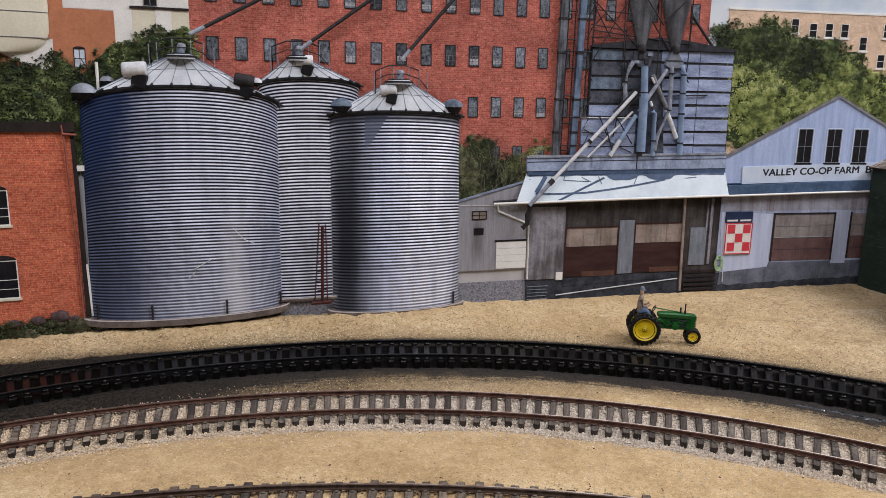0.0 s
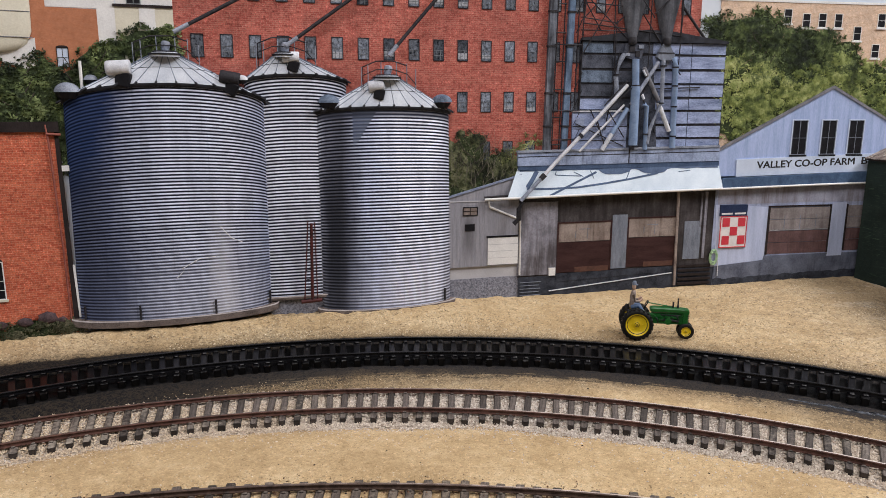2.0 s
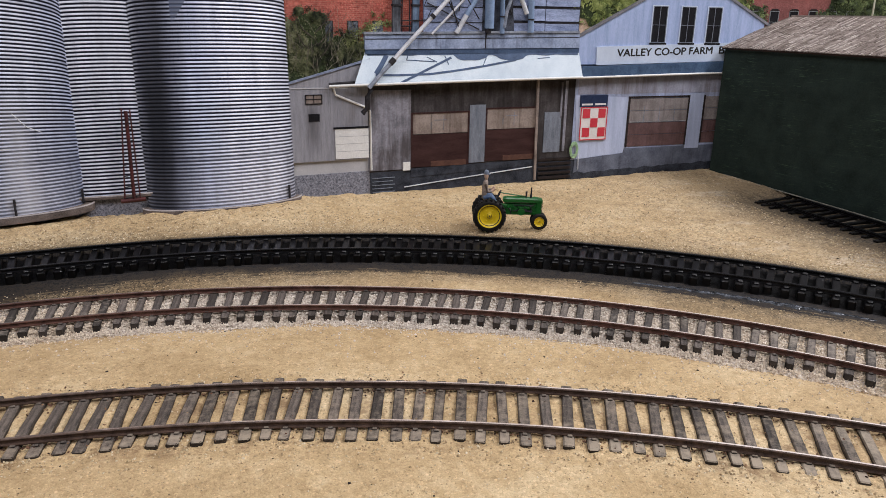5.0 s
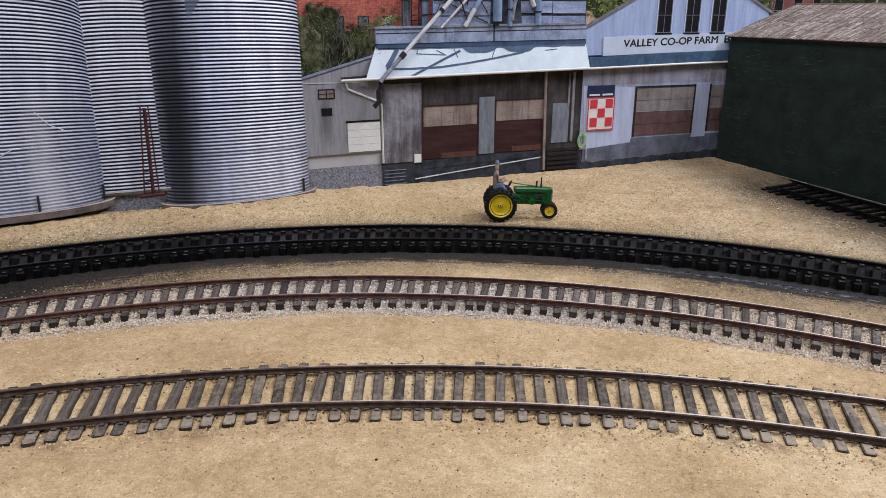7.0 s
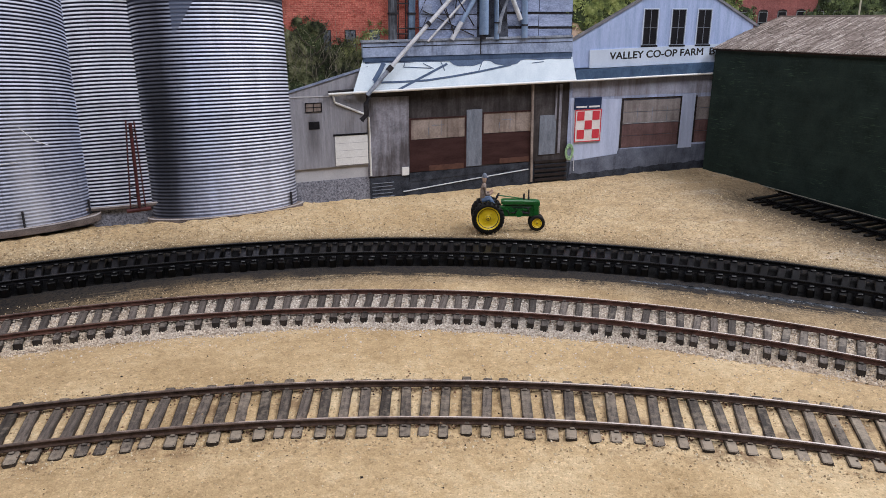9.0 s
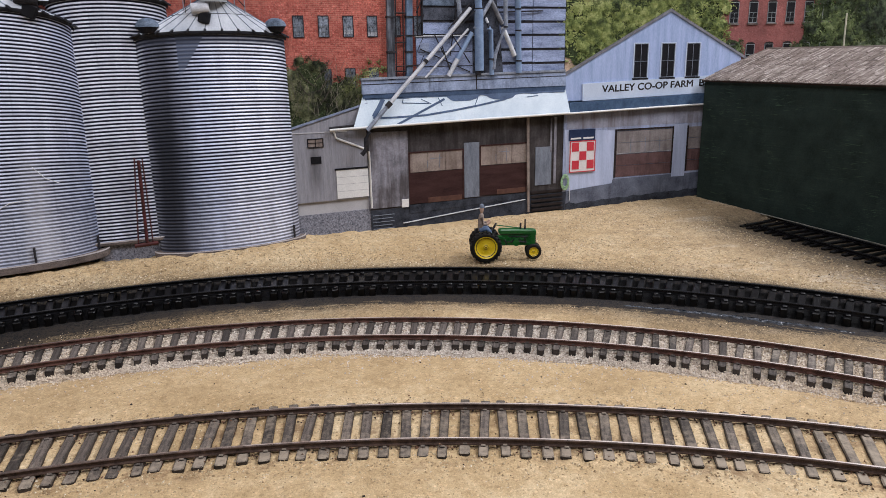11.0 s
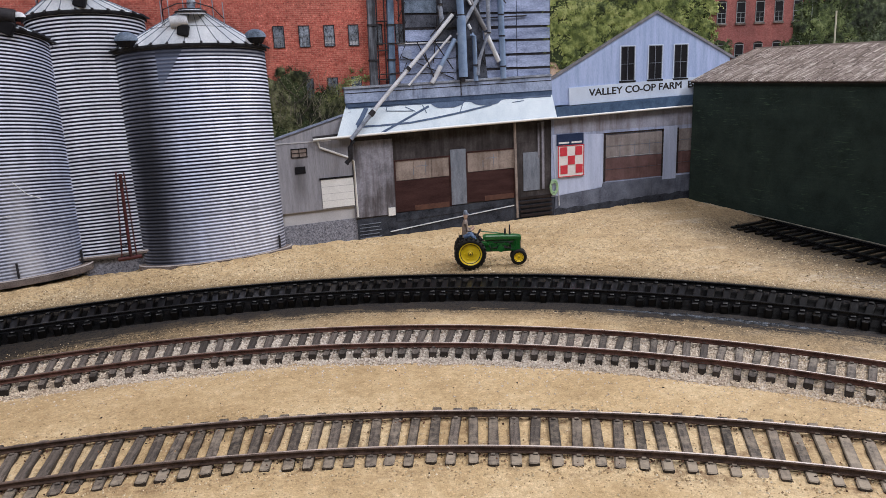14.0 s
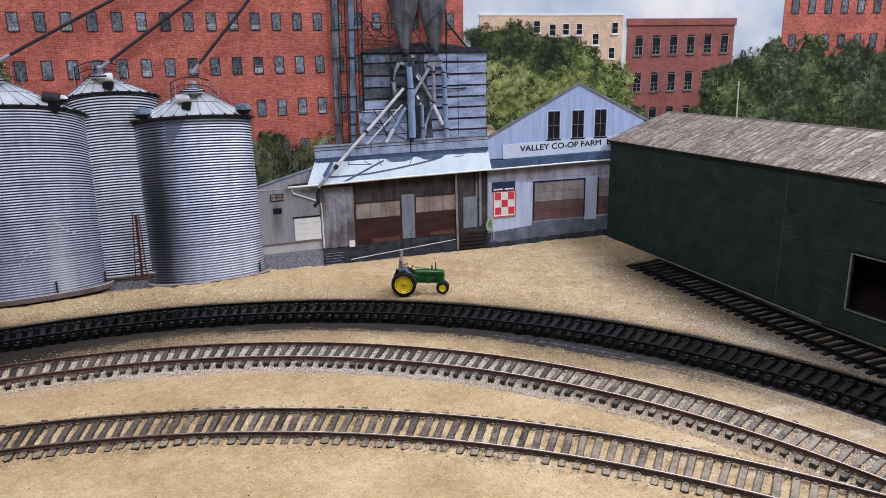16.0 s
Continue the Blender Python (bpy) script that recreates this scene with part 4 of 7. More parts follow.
# ---- printed silos, in low relief on the backdrop ----
def silo(label, xb, xt, zb, zt, camber_b, camber_t, ribs, steel, apex, top_w, apex_z, off, depth, ring, panels, feet=()):
    """xb, xt: left and right edge at the bottom and top; zb, zt: heights at the edges."""
    t = thing("grain_silo", label, "silo", group="grain silos")
    N = 48

    def at(v, a, extra=0.0, dz=0.0, out=0.0):
        l, r = xb[0] + (xt[0] - xb[0]) * v, xb[1] + (xt[1] - xb[1]) * v
        x = (l + r) / 2 + ((r - l) / 2 + out) * math.sin(a)
        z = zb + (zt - zb) * v + (camber_b + (camber_t - camber_b) * v) * math.cos(a) + dz
        return onb(x, z, off + depth * math.cos(a) + extra)
    g = Geo()
    rows, uv = [], []
    per = 4
    for j in range(ribs * per + 1):
        v = j / (ribs * per)
        e = 0.02 * math.sin(2 * math.pi * j / per)
        rows.append([at(v, -math.pi / 2 + math.pi * i / N, e) for i in range(N + 1)])
        uv.append([(0.5 + 0.5 * math.sin(-math.pi / 2 + math.pi * i / N), j / per) for i in range(N + 1)])
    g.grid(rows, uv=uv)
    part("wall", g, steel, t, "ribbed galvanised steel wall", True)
    # concrete ring at the foot
    g = Geo()
    rows = []
    for dz, out, e in ((0.06, 0.0, 0.02), (0.04, ring, 0.16), (-0.06, ring + 0.04, 0.18), (-0.12 - ring * 0.7, ring, 0.16)):
        rows.append([at(0, -math.pi / 2 + math.pi * i / N, e, dz, out) for i in range(N + 1)])
    g.grid(rows, flip=True)
    ring_ob = part("base_ring", g, CONCRETE, t, "stained concrete footing", True)
    g = Geo()
    g.grid([[at(0, -math.pi / 2 + math.pi * i / N, e, dz, ring + out) for i in range(N + 1)] for dz, out, e in ((0.075, -0.02, 0.12), (0.07, 0.03, 0.185), (0.0, 0.05, 0.195))], flip=True)
    part("lip", g, PALE_LIP, ring_ob, "pale upper lip", True)
    # eave lip, coloured dark in place of the shade under the roof edge
    g = Geo()
    rows = []
    for dz, e in ((-0.24, 0.06), (-0.2, 0.12), (0.0, 0.22), (0.05, 0.2)):
        rows.append([at(1, -math.pi / 2 + math.pi * i / N, e, dz, 0.12) for i in range(N + 1)])
    g.grid(rows)
    part("eave", g, SEAM, t, "eave lip with painted shade", True)

    # cone roof
    def on_roof(a, w, e=0.0):
        p = at(1, a, 0.24, 0.04, 0.22)
        q = onb(apex + top_w * math.sin(a), apex_z + 0.12 * math.cos(a), off + depth * 0.45 + 0.1)
        return p.lerp(q, w) + (onb(apex, 0, e) - onb(apex, 0, 0))
    roof = Geo()
    roof.grid([[on_roof(-math.pi / 2 + math.pi * i / N, w / 8) for i in range(N + 1)] for w in range(9)])
    rf = part("roof", roof, ROOF_STEEL, t, "pale galvanised cone roof")
    for i in range(panels + 1):
        a = -math.pi / 2 + math.pi * (i + 0.5) / (panels + 1)
        s = Geo()
        s.tube([on_roof(a, w, 0.0) for w in (0.0, 0.5, 1.0)], 0.026, 5)
        part("roof_seam", s, TOWER, rf)
        clip = Geo()
        clip.tube([on_roof(a, -0.03, 0.05), on_roof(a, 0.06, 0.05)], 0.085, 5)
        part("eave_clip", clip, SEAM, rf)
    s = Geo()
    s.tube([on_roof(-math.pi / 2 + math.pi * i / 24, 0.55, 0.0) for i in range(25)], 0.022, 4)
    part("roof_hoop", s, SEAM, rf)
    # cap
    c = Geo()
    c.lathe(Matrix.Translation(onb(apex, apex_z + 0.02, off + depth * 0.3)), [(top_w, -0.1), (top_w * 1.02, 0.12), (top_w * 0.7, 0.3), (top_w * 0.45, 0.34), (0.0, 0.36)], 20)
    part("roof_cap", c, ROOF_STEEL, t, "", True)
    c = Geo()
    for rr, zz in ((1.04, 0.1), (0.78, 0.26)):
        c.tube([onb(apex, apex_z + 0.02, off + depth * 0.3) + Vector((top_w * rr * math.cos(a), top_w * rr * math.sin(a), zz)) for a in [2 * math.pi * k / 24 for k in range(25)]], 0.07, 5, caps=False)
    part("cap_ring", c, SEAM, t, "dark cap ring", True)
    h = Geo()
    h.lathe(Matrix.Translation(onb(apex, apex_z + 0.3, off + depth * 0.3)) @ pose(0, 0, 0, 0, 12, 0), [(0.2, 0.0), (0.3, 0.15), (0.33, 0.6), (0.25, 0.75), (0.0, 0.8)], 14)
    part("filler_head", h, PIPE, t, "grey filler head", True)
    # guard rail round the top
    rl = Geo()
    pts = [(-1.9, 0.15), (-1.9, 1.25), (-0.9, 1.7), (0.4, 1.75), (1.5, 1.4)]
    rl.tube([onb(apex + x, apex_z - 0.35 + z, off + depth * 0.4 + 0.2) for x, z in pts], 0.055, 5)
    rl.tube([onb(apex + x, apex_z - 1.0 + z, off + depth * 0.4 + 0.25) for x, z in pts + [(2.2, 0.6)]], 0.04, 5)
    guard = part("guard_rail", rl, IRON, t, "thin iron guard rail", True)
    for x, z0, z1 in ((-2.0, -0.9, 0.9), (-1.5, -0.5, 1.1), (-0.5, -0.2, 1.35), (0.7, -0.2, 1.35), (1.5, -0.3, 1.2), (2.2, -0.9, 0.8)):
        post = Geo()
        post.tube([onb(apex + x, apex_z + z0, off + depth * 0.4 + 0.2), onb(apex + x, apex_z + z1, off + depth * 0.4 + 0.2)], 0.04, 5)
        part("guard_post", post, PIPE, guard, "pale grey post", True)
    # brackets at the foot
    for a in feet:
        b = Geo()
        p, q = at(0.006, a, 0.1), at(0.07, a, 0.12)
        b.tube([p, q], 0.085, 6)
        part("anchor_bracket", b, IRON, t)
    return t


def roof_vent(t, x, z, off, w, tilt, mat_top, kind):
    """Roof vent: a drum on its side over a dark throat, or a hooded dome with a dark mouth."""
    m = Matrix.Translation(onb(x, z, off)) @ pose(0, 0, 0, 0, tilt, 0)
    g, d = Geo(), Geo()
    if kind == "drum":
        g.lathe(m @ pose(0, 0, 0.1, 0, 90, 12), [(0.0, -w * 0.85), (w * 0.5, -w * 0.85), (w * 0.56, -w * 0.75), (w * 0.56, w * 0.75), (w * 0.5, w * 0.85), (0.0, w * 0.85)], 18)
        d.box(m @ pose(w * 0.25, 0.0, -w * 0.75, 0, 18, 0), w * 1.1, 0.5, w * 1.1, 0.08)
    else:
        rows = []
        for k in range(6):
            e = math.pi / 2 * k / 5
            rows.append([m @ Vector((w * math.cos(e) * math.cos(b), -w * 0.7 * math.cos(e) * math.sin(b), w * 0.75 * math.sin(e))) for b in [2 * math.pi * q / 16 for q in range(16)]])
        g.grid(rows, closed=True)
        d.lathe(m @ pose(0, 0, -0.02), [(0.0, 0.0), (w * 0.92, 0.0), (w * 0.7, -w * 0.35), (w * 0.6, -w * 0.5)], 14)
    v = part("roof_vent", g, mat_top, t, "white drum vent" if kind == "drum" else "hooded steel vent", True)
    part("vent_throat", d, DARK, v)


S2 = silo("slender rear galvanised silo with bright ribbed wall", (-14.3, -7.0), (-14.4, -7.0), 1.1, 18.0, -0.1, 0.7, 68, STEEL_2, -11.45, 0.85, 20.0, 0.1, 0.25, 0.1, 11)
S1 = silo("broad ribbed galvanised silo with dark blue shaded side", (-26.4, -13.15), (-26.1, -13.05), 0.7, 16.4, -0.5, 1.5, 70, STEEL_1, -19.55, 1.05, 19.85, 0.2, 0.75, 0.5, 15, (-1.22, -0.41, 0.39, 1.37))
S3 = silo("ribbed galvanised silo with a dark streak of printed shade", (-9.25, 1.25), (-9.27, 1.05), -0.1, 15.75, -0.4, 0.5, 62, STEEL_3, -3.92, 1.05, 18.4, 0.3, 0.6, 0.4, 13, (1.12,))
for s, x, z, off, w, tl, top, kind in (
        (S1, -22.5, 18.85, 0.9, 0.95, -4, PIPE_WHITE, "drum"), (S1, -25.75, 17.25, 0.5, 0.9, 0, PIPE, "dome"), (S1, -15.4, 18.25, 0.9, 0.85, 10, IRON, "drum"), (S1, -24.3, 18.1, 0.3, 0.5, 0, PIPE, "dome"),
        (S2, -11.05, 19.85, 0.5, 0.75, 0, PIPE_WHITE, "drum"), (S3, -4.85, 17.75, 0.9, 0.75, -6, PIPE_WHITE, "drum"), (S3, -8.4, 16.55, 0.6, 0.85, 0, TOWER, "dome"), (S3, 0.4, 16.6, 0.6, 0.85, 0, TOWER, "dome"),
        (S1, -14.6, 18.2, 0.9, 0.5, 0, PIPE_WHITE, "dome")):
    roof_vent(s, x, z, off, w, tl, top, kind)


# ---- printed buildings ----
def sash_window(x, z, w, h, off, parent, glass=GLASS, frame=FRAME, bars=1, arched=False, sill=None, sash=None):
    """A window with a rim, a recessed pane, glazing bars and, in old mills, a pale lower sash."""
    g = Geo()
    f = min(0.065, w * 0.06)
    prism(g, rect(x - w / 2, x - w / 2 + f, z, z + h), 0, off + 0.05)
    prism(g, rect(x + w / 2 - f, x + w / 2, z, z + h), 0, off + 0.05)
    prism(g, rect(x - w / 2 + f, x + w / 2 - f, z + h - f, z + h), 0, off + 0.05)
    prism(g, rect(x - w / 2 + f, x + w / 2 - f, z, z + f), 0, off + 0.07)
    mid = z + h * 0.48
    mi = 1 if sash else 0
    prism(g, rect(x - w / 2 + f, x + w / 2 - f, mid, mid + f * 0.7), 0, off + 0.04, mi=mi)
    for b in range(bars):
        xx = x - w / 2 + w * (b + 1) / (bars + 1)
        prism(g, rect(xx - f * 0.4, xx + f * 0.4, z + f, mid if sash else z + h - f), 0, off + 0.035, mi=mi)
    if sash:
        prism(g, rect(x - w / 2 + f, x + w / 2 - f, z + h * 0.24, z + h * 0.24 + f * 0.6), 0, off + 0.04, mi=1)
    if arched:
        n = 6
        arcp = [(x - w / 2 * math.cos(math.pi * k / n), z + h + w * 0.2 * math.sin(math.pi * k / n)) for k in range(n + 1)]
        prism(g, arcp[::-1], 0, off + 0.06, mi=0 if sash is None else 2)
    win = part("window", g, [frame, sash or frame, BROWN_WALL], parent)
    p = Geo()
    prism(p, rect(x - w / 2 + f, x + w / 2 - f, z + f, z + h - f), 0, off + 0.015)
    part("pane", p, glass, win)
    if sill:
        panel("sill", rect(x - w / 2 - 0.1, x + w / 2 + 0.1, z - 0.16, z), 0, off + 0.12, sill, win)
    return win


def mill():
    t = thing("brick_mill", "long red brick mill with rows of small dark windows", "building")
    panel("wall", rect(-18.85, 23.35, 8, 34), 0, 0.05, MILL_BRICK, t)
    rng = random.Random(8)
    for row, z in enumerate((11.59, 15.72, 19.85, 24.0, 28.1)):
        for i in range(21):
            x = -17.4 + 1.965 * i
            if row < 2 and x < 1 or row == 0 and x > 9:
                continue
            sash_window(x, z + 0.006 * i, 0.86, 1.68, 0.05, t, glass=MILL_GLASS, frame=SEAM, sash=MILL_SASH, bars=2)
            if rng.random() < 0.3:
                lo = rng.uniform(0.08, 0.3)
                panel("blind", rect(x - 0.36, x + 0.36, z + 0.006 * i + lo, z + 0.006 * i + lo + rng.uniform(0.25, 0.5)), 0.05, 0.072, BLIND, t)
    return t


mill()


def front_buildings():
    # grey sheet shed and its yard
    t = thing("sheet_metal_shed", "grey ribbed sheet-metal shed with a white roller door", "shed")
    panel("wall", [(0.6, 2.5), (7.2, 2.5), (7.2, 10.25), (0.6, 8.5)], 0, 0.30, GREY_BOARD, t)
    for i in range(19):
        panel("wall_rib", rect(0.8 + i * 0.33, 0.85 + i * 0.33, 2.55, 8.4), 0.30, 0.312, GREY_BOARD, t)
    flat_bar("eave_trim", 0.6, 8.55, 7.4, 10.45, 0.16, 0.2, 0.40, GREY_BLUE, t)
    flat_bar("gable_line", 0.6, 8.3, 5.6, 8.25, 0.09, 0.30, 0.34, ROADWAY, t)
    d = panel("roller_door", rect(4.52, 7.2, 2.6, 5.03), 0.2, 0.36, WHITE, t, "white roller door")
    panel("door_head", rect(4.4, 7.2, 5.03, 5.18), 0.2, 0.39, DARK, t)
    for z in (3.2, 3.8, 4.4):
        panel("door_line", rect(4.55, 7.18, z, z + 0.03), 0.36, 0.37, ROADWAY, d)
    sash_window(2.95, 7.05, 1.3, 0.75, 0.30, t, glass=TAN_DOOR, frame=DARK)
    panel("vent_opening", rect(2.5, 3.35, 5.7, 6.3), 0.30, 0.34, DARK, t, "dark louvred vent")
    tagged(panel("yard_road", rect(-13.2, 7.8, 1.4, 2.55), 0, 0.1, ROADWAY), "pale strip of road printed before the shed", "road", kind="structure")
    tagged(panel("yard_gravel", rect(-26.5, 7.8, -1.2, 1.42), 0, 0.14, GRAVEL), "blue-grey gravel yard printed at the backdrop's foot", "gravel", kind="structure")

    # loading shed with a porch roof
    t = thing("loading_shed", "long weathered loading shed with a pale sheet-metal porch roof", "building")
    # the wall's dark tone includes the shade under the porch roof
    panel("wall", rect(7.3, 26.1, 1.2, 9.0), 0, 0.2, SHADED_BOARD, t, "dark board wall with the porch shade in its colour")
    panel("side_wall", rect(7.2, 10.8, 1.4, 8.0), 0.2, 0.27, STAINED, t, "stained grey board wall")
    panel("foundation", rect(7.35, 26.3, -1.2, 1.25), 0, 0.24, PLINTH, t, "dark shaded foundation")
    panel("plinth", [(10.8, 0.65), (22.2, 1.05), (22.2, 1.55), (10.8, 1.4)], 0.2, 0.28, PLINTH, t)
    for i in range(5):
        panel("foundation_slat", rect(7.5, 9.4 - 0.15 * (i % 2), -0.46 + 0.3 * i, -0.4 + 0.3 * i), 0.24, 0.29, DOOR_GREY, t)
    flat_bar("ramp_rail", 10.2, -0.15, 22.1, 0.9, 0.08, 0.24, 0.32, PIPE_WHITE, t)
    for x0, x1, z0, z1 in ((10.95, 15.85, 1.5, 6.0), (17.6, 22.2, 1.65, 6.2)):
        d = thing("loading_door", "", "")
        d.parent = t
        panel("lower_leaf", rect(x0, x1, z0, z0 + 2.75), 0.15, 0.27, MAROON, d)
        for k in range(3):
            w = (x1 - x0) / 3
            panel("upper_panel", rect(x0 + k * w + 0.012, x0 + (k + 1) * w - 0.012, z0 + 2.8, z1), 0.15, 0.25, TAN_DOOR, d)
        for xx, zz, ww, hh in ((0.32, 0.35, 0.05, 0.6), (0.38, 1.1, 1.1, 0.05), (0.55, 0.25, 0.04, 1.2)):
            panel("glazing_bar", rect(x0 + xx * (x1 - x0), x0 + xx * (x1 - x0) + ww, z0 + 2.8 + zz, z0 + 2.8 + min(zz + hh, z1 - z0 - 2.85)), 0.25, 0.27, DOOR_GREY, d)
        panel("bottom_rail", rect(x0 + 1.6, x1 - 0.1, z0 - 0.02, z0 + 0.45), 0.27, 0.29, speckled("worn_red_rail", (0.05, 0.02, 0.014), (0.12, 0.055, 0.04), 200, 1500, 0.7), d)
        panel("door_frame", [rect(x0 - 0.15, x0, z0, z1 + 0.12), rect(x1, x1 + 0.12, z0, z1 + 0.12), rect(x0, x1, z1, z1 + 0.12)], 0.15, 0.3, MAROON, d)
    panel("pillar", rect(16.0, 17.45, 1.6, 6.6), 0.2, 0.29, DOOR_GREY, t, "grey-blue pillar between the doors")
    panel("side_door", rect(23.1, 24.75, 2.15, 5.75), 0.2, 0.28, DOOR_GREY, t, "dull grey side door")
    panel("corner_board", [rect(25.0, 25.25, 2.2, 8.5), rect(24.6, 24.75, 5.2, 8.4)], 0.2, 0.3, STAINED, t)
    for k in range(5):
        panel("step", rect(22.7, 26.0, -0.3 + 0.42 * k, -0.3 + 0.42 * k + 0.22), 0.24, 0.42 - 0.03 * k, BROWN_WALL, t)
    g = Geo()
    prism(g, [(22.28, -0.3), (22.48, -0.3), (22.32, 8.6), (22.1, 8.6)], 0.3, 0.45)
    part("porch_post", g, TAN_DOOR, t, "weathered brown porch post")
    # porch roof leans out from the wall
    g = Geo()
    n = 12
    rows = []
    for z, o, xl, xr in ((11.0, 0.22, 7.05, 26.0), (8.65, 0.95, 6.0, 26.2), (8.5, 0.95, 6.0, 26.2), (8.55, 0.3, 6.1, 26.2)):
        rows.append([onb(xl + (xr - xl) * i / n, z + 0.016 * (xl + (xr - xl) * i / n - 6), o) for i in range(n + 1)])
    g.grid(rows, flip=True)
    part("porch_roof", g, SHEET_ROOF, t, "pale blue-white sheet-metal porch roof")
    bar("gutter", [(4.1, 8.42, 0.6), (6.0, 8.5, 0.98), (16, 8.68, 0.98), (26.2, 8.84, 0.98)], 0.11, WHITE, t, "white gutter", 8)
    # dark bar that paints the shade above the gutter's end
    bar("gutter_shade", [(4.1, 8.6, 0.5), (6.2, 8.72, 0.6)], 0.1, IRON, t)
    bar("downpipe", [(4.45, 8.3, 0.6), (4.6, 7.75, 0.45), (6.9, 6.75, 0.35), (7.35, 6.4, 0.35), (7.42, 1.5, 0.3)], 0.09, WHITE, t, "white downpipe", 8)
    panel("meter_box", rect(10.1, 10.7, 1.3, 2.0), 0.2, 0.4, WHITE, t, "small white meter box")
    # parapet
    panel("parapet", [(7.0, 11.2), (26.0, 11.35), (25.9, 12.65), (7.0, 12.35)], 0, 0.42, PARAPET, t, "weathered blue-grey parapet")
    panel("parapet_cap", [(6.9, 12.35), (25.9, 12.62), (25.9, 12.8), (6.9, 12.52)], 0, 0.52, PIPE, t)
    # the parapet's cast shadow, painted as a navy band
    panel("parapet_shadow", [(7.05, 10.85), (26.0, 10.9), (26.0, 11.35), (7.05, 11.2)], 0.2, 0.36, NAVY, t)
    panel("parapet_line", [(7.0, 11.95), (25.9, 12.2), (25.9, 12.26), (7.0, 12.02)], 0.42, 0.435, IRON, t)
    panel("parapet_joint", rect(17.1, 17.2, 11.3, 12.7), 0.42, 0.45, IRON, t)
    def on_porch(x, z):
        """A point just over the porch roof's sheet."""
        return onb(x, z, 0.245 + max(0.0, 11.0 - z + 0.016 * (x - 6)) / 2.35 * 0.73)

    def roof_shadow_strip(pts, w):
        """A printed shadow, as a dark strip along points on the porch roof."""
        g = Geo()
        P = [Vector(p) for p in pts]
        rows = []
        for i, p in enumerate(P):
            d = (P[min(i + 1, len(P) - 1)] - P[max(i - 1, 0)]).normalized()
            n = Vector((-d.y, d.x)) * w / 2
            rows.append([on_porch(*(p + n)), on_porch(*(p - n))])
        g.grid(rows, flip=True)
        part("printed_roof_shadow", g, NAVY, t, "navy printed shadow")
    # cast shadows of leg, spout and truss, painted as navy strips
    roof_shadow_strip([(7.75, 9.35), (8.25, 10.0), (8.75, 10.75)], 0.36)
    roof_shadow_strip([(7.7, 9.25), (9.6, 9.22), (12.25, 9.28), (14.8, 9.56), (17.14, 9.88), (19.96, 10.35)], 0.16)
    roof_shadow_strip([(9.65, 8.6), (12.0, 9.62), (14.16, 10.56)], 0.18)
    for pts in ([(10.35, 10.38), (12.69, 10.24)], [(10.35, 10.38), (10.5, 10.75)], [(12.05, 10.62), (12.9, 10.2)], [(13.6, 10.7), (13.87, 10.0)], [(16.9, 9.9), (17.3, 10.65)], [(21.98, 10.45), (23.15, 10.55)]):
        roof_shadow_strip(pts, 0.07)
    # the parapet shadow's lower edge with two rounded tank shadows, painted navy
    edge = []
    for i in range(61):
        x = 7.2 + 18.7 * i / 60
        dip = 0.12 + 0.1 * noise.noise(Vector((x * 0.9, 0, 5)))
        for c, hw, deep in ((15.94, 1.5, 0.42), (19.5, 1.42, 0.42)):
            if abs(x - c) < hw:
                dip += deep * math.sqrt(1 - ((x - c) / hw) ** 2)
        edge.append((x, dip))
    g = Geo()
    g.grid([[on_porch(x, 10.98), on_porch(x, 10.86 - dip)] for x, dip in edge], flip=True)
    part("printed_roof_shadow", g, NAVY, t, "navy printed shadow")

    # gabled co-op store
    t = thing("farm_store", "pale blue gabled farm co-op store with a lettered sign board", "building")
    panel("gable_wall", [(26.0, 9.9), (45.5, 10.2), (45.5, 13.7), (36.95, 18.0), (26.0, 12.3)], 0, 0.3, BLUE_BOARD, t, "pale blue vertical boards")
    flat_bar("gable_trim", 25.9, 12.35, 37.05, 18.1, 0.24, 0.2, 0.4, TRIM_GREY, t)
    flat_bar("gable_trim", 36.95, 18.1, 46.6, 13.2, 0.24, 0.2, 0.4, TRIM_GREY, t)
    for x in (33.97, 36.98, 39.82):
        win = sash_window(x, 11.82, 1.52, 3.2, 0.3, t, glass=DARK, frame=DOOR_GREY, bars=1, sill=DARK)
        panel("casing", [rect(x - 0.84, x - 0.76, 11.7, 15.1), rect(x + 0.76, x + 0.83, 11.7, 15.1), rect(x - 0.76, x + 0.76, 15.02, 15.1)], 0.25, 0.36, BLUE_PALE, win, "pale blue window casing")
    panel("sign_board", [(27.8, 9.85), (46, 10.3), (46, 12.0), (27.75, 11.45)], 0.25, 0.4, BLUE_PALE, t, "pale blue sign board")
    panel("awning", [(26.0, 8.85), (46, 9.3), (46, 10.3), (27.0, 9.75), (26.3, 9.75)], 0.2, 0.75, BLUE_TRIM, t, "steel-blue awning strip")
    bar("gutter", [(25.9, 8.78, 0.8), (36, 9.0, 0.8), (46, 9.2, 0.8)], 0.1, WHITE, t, "white gutter", 8)
    panel("wall", rect(26.0, 46.0, 1.3, 9.3), 0, 0.25, STORE_WALL, t, "weathered grey-blue lower wall")
    panel("upper_stain", rect(26.3, 46, 7.25, 8.9), 0.25, 0.27, EAVE_STAIN, t, "stained band under the eaves")
    panel("white_patch", [(26.5, 1.35), (31.4, 1.75), (31.6, 2.25), (31.65, 6.9), (26.1, 7.2)], 0.25, 0.28, REPAINT, t, "pale repainted wall")
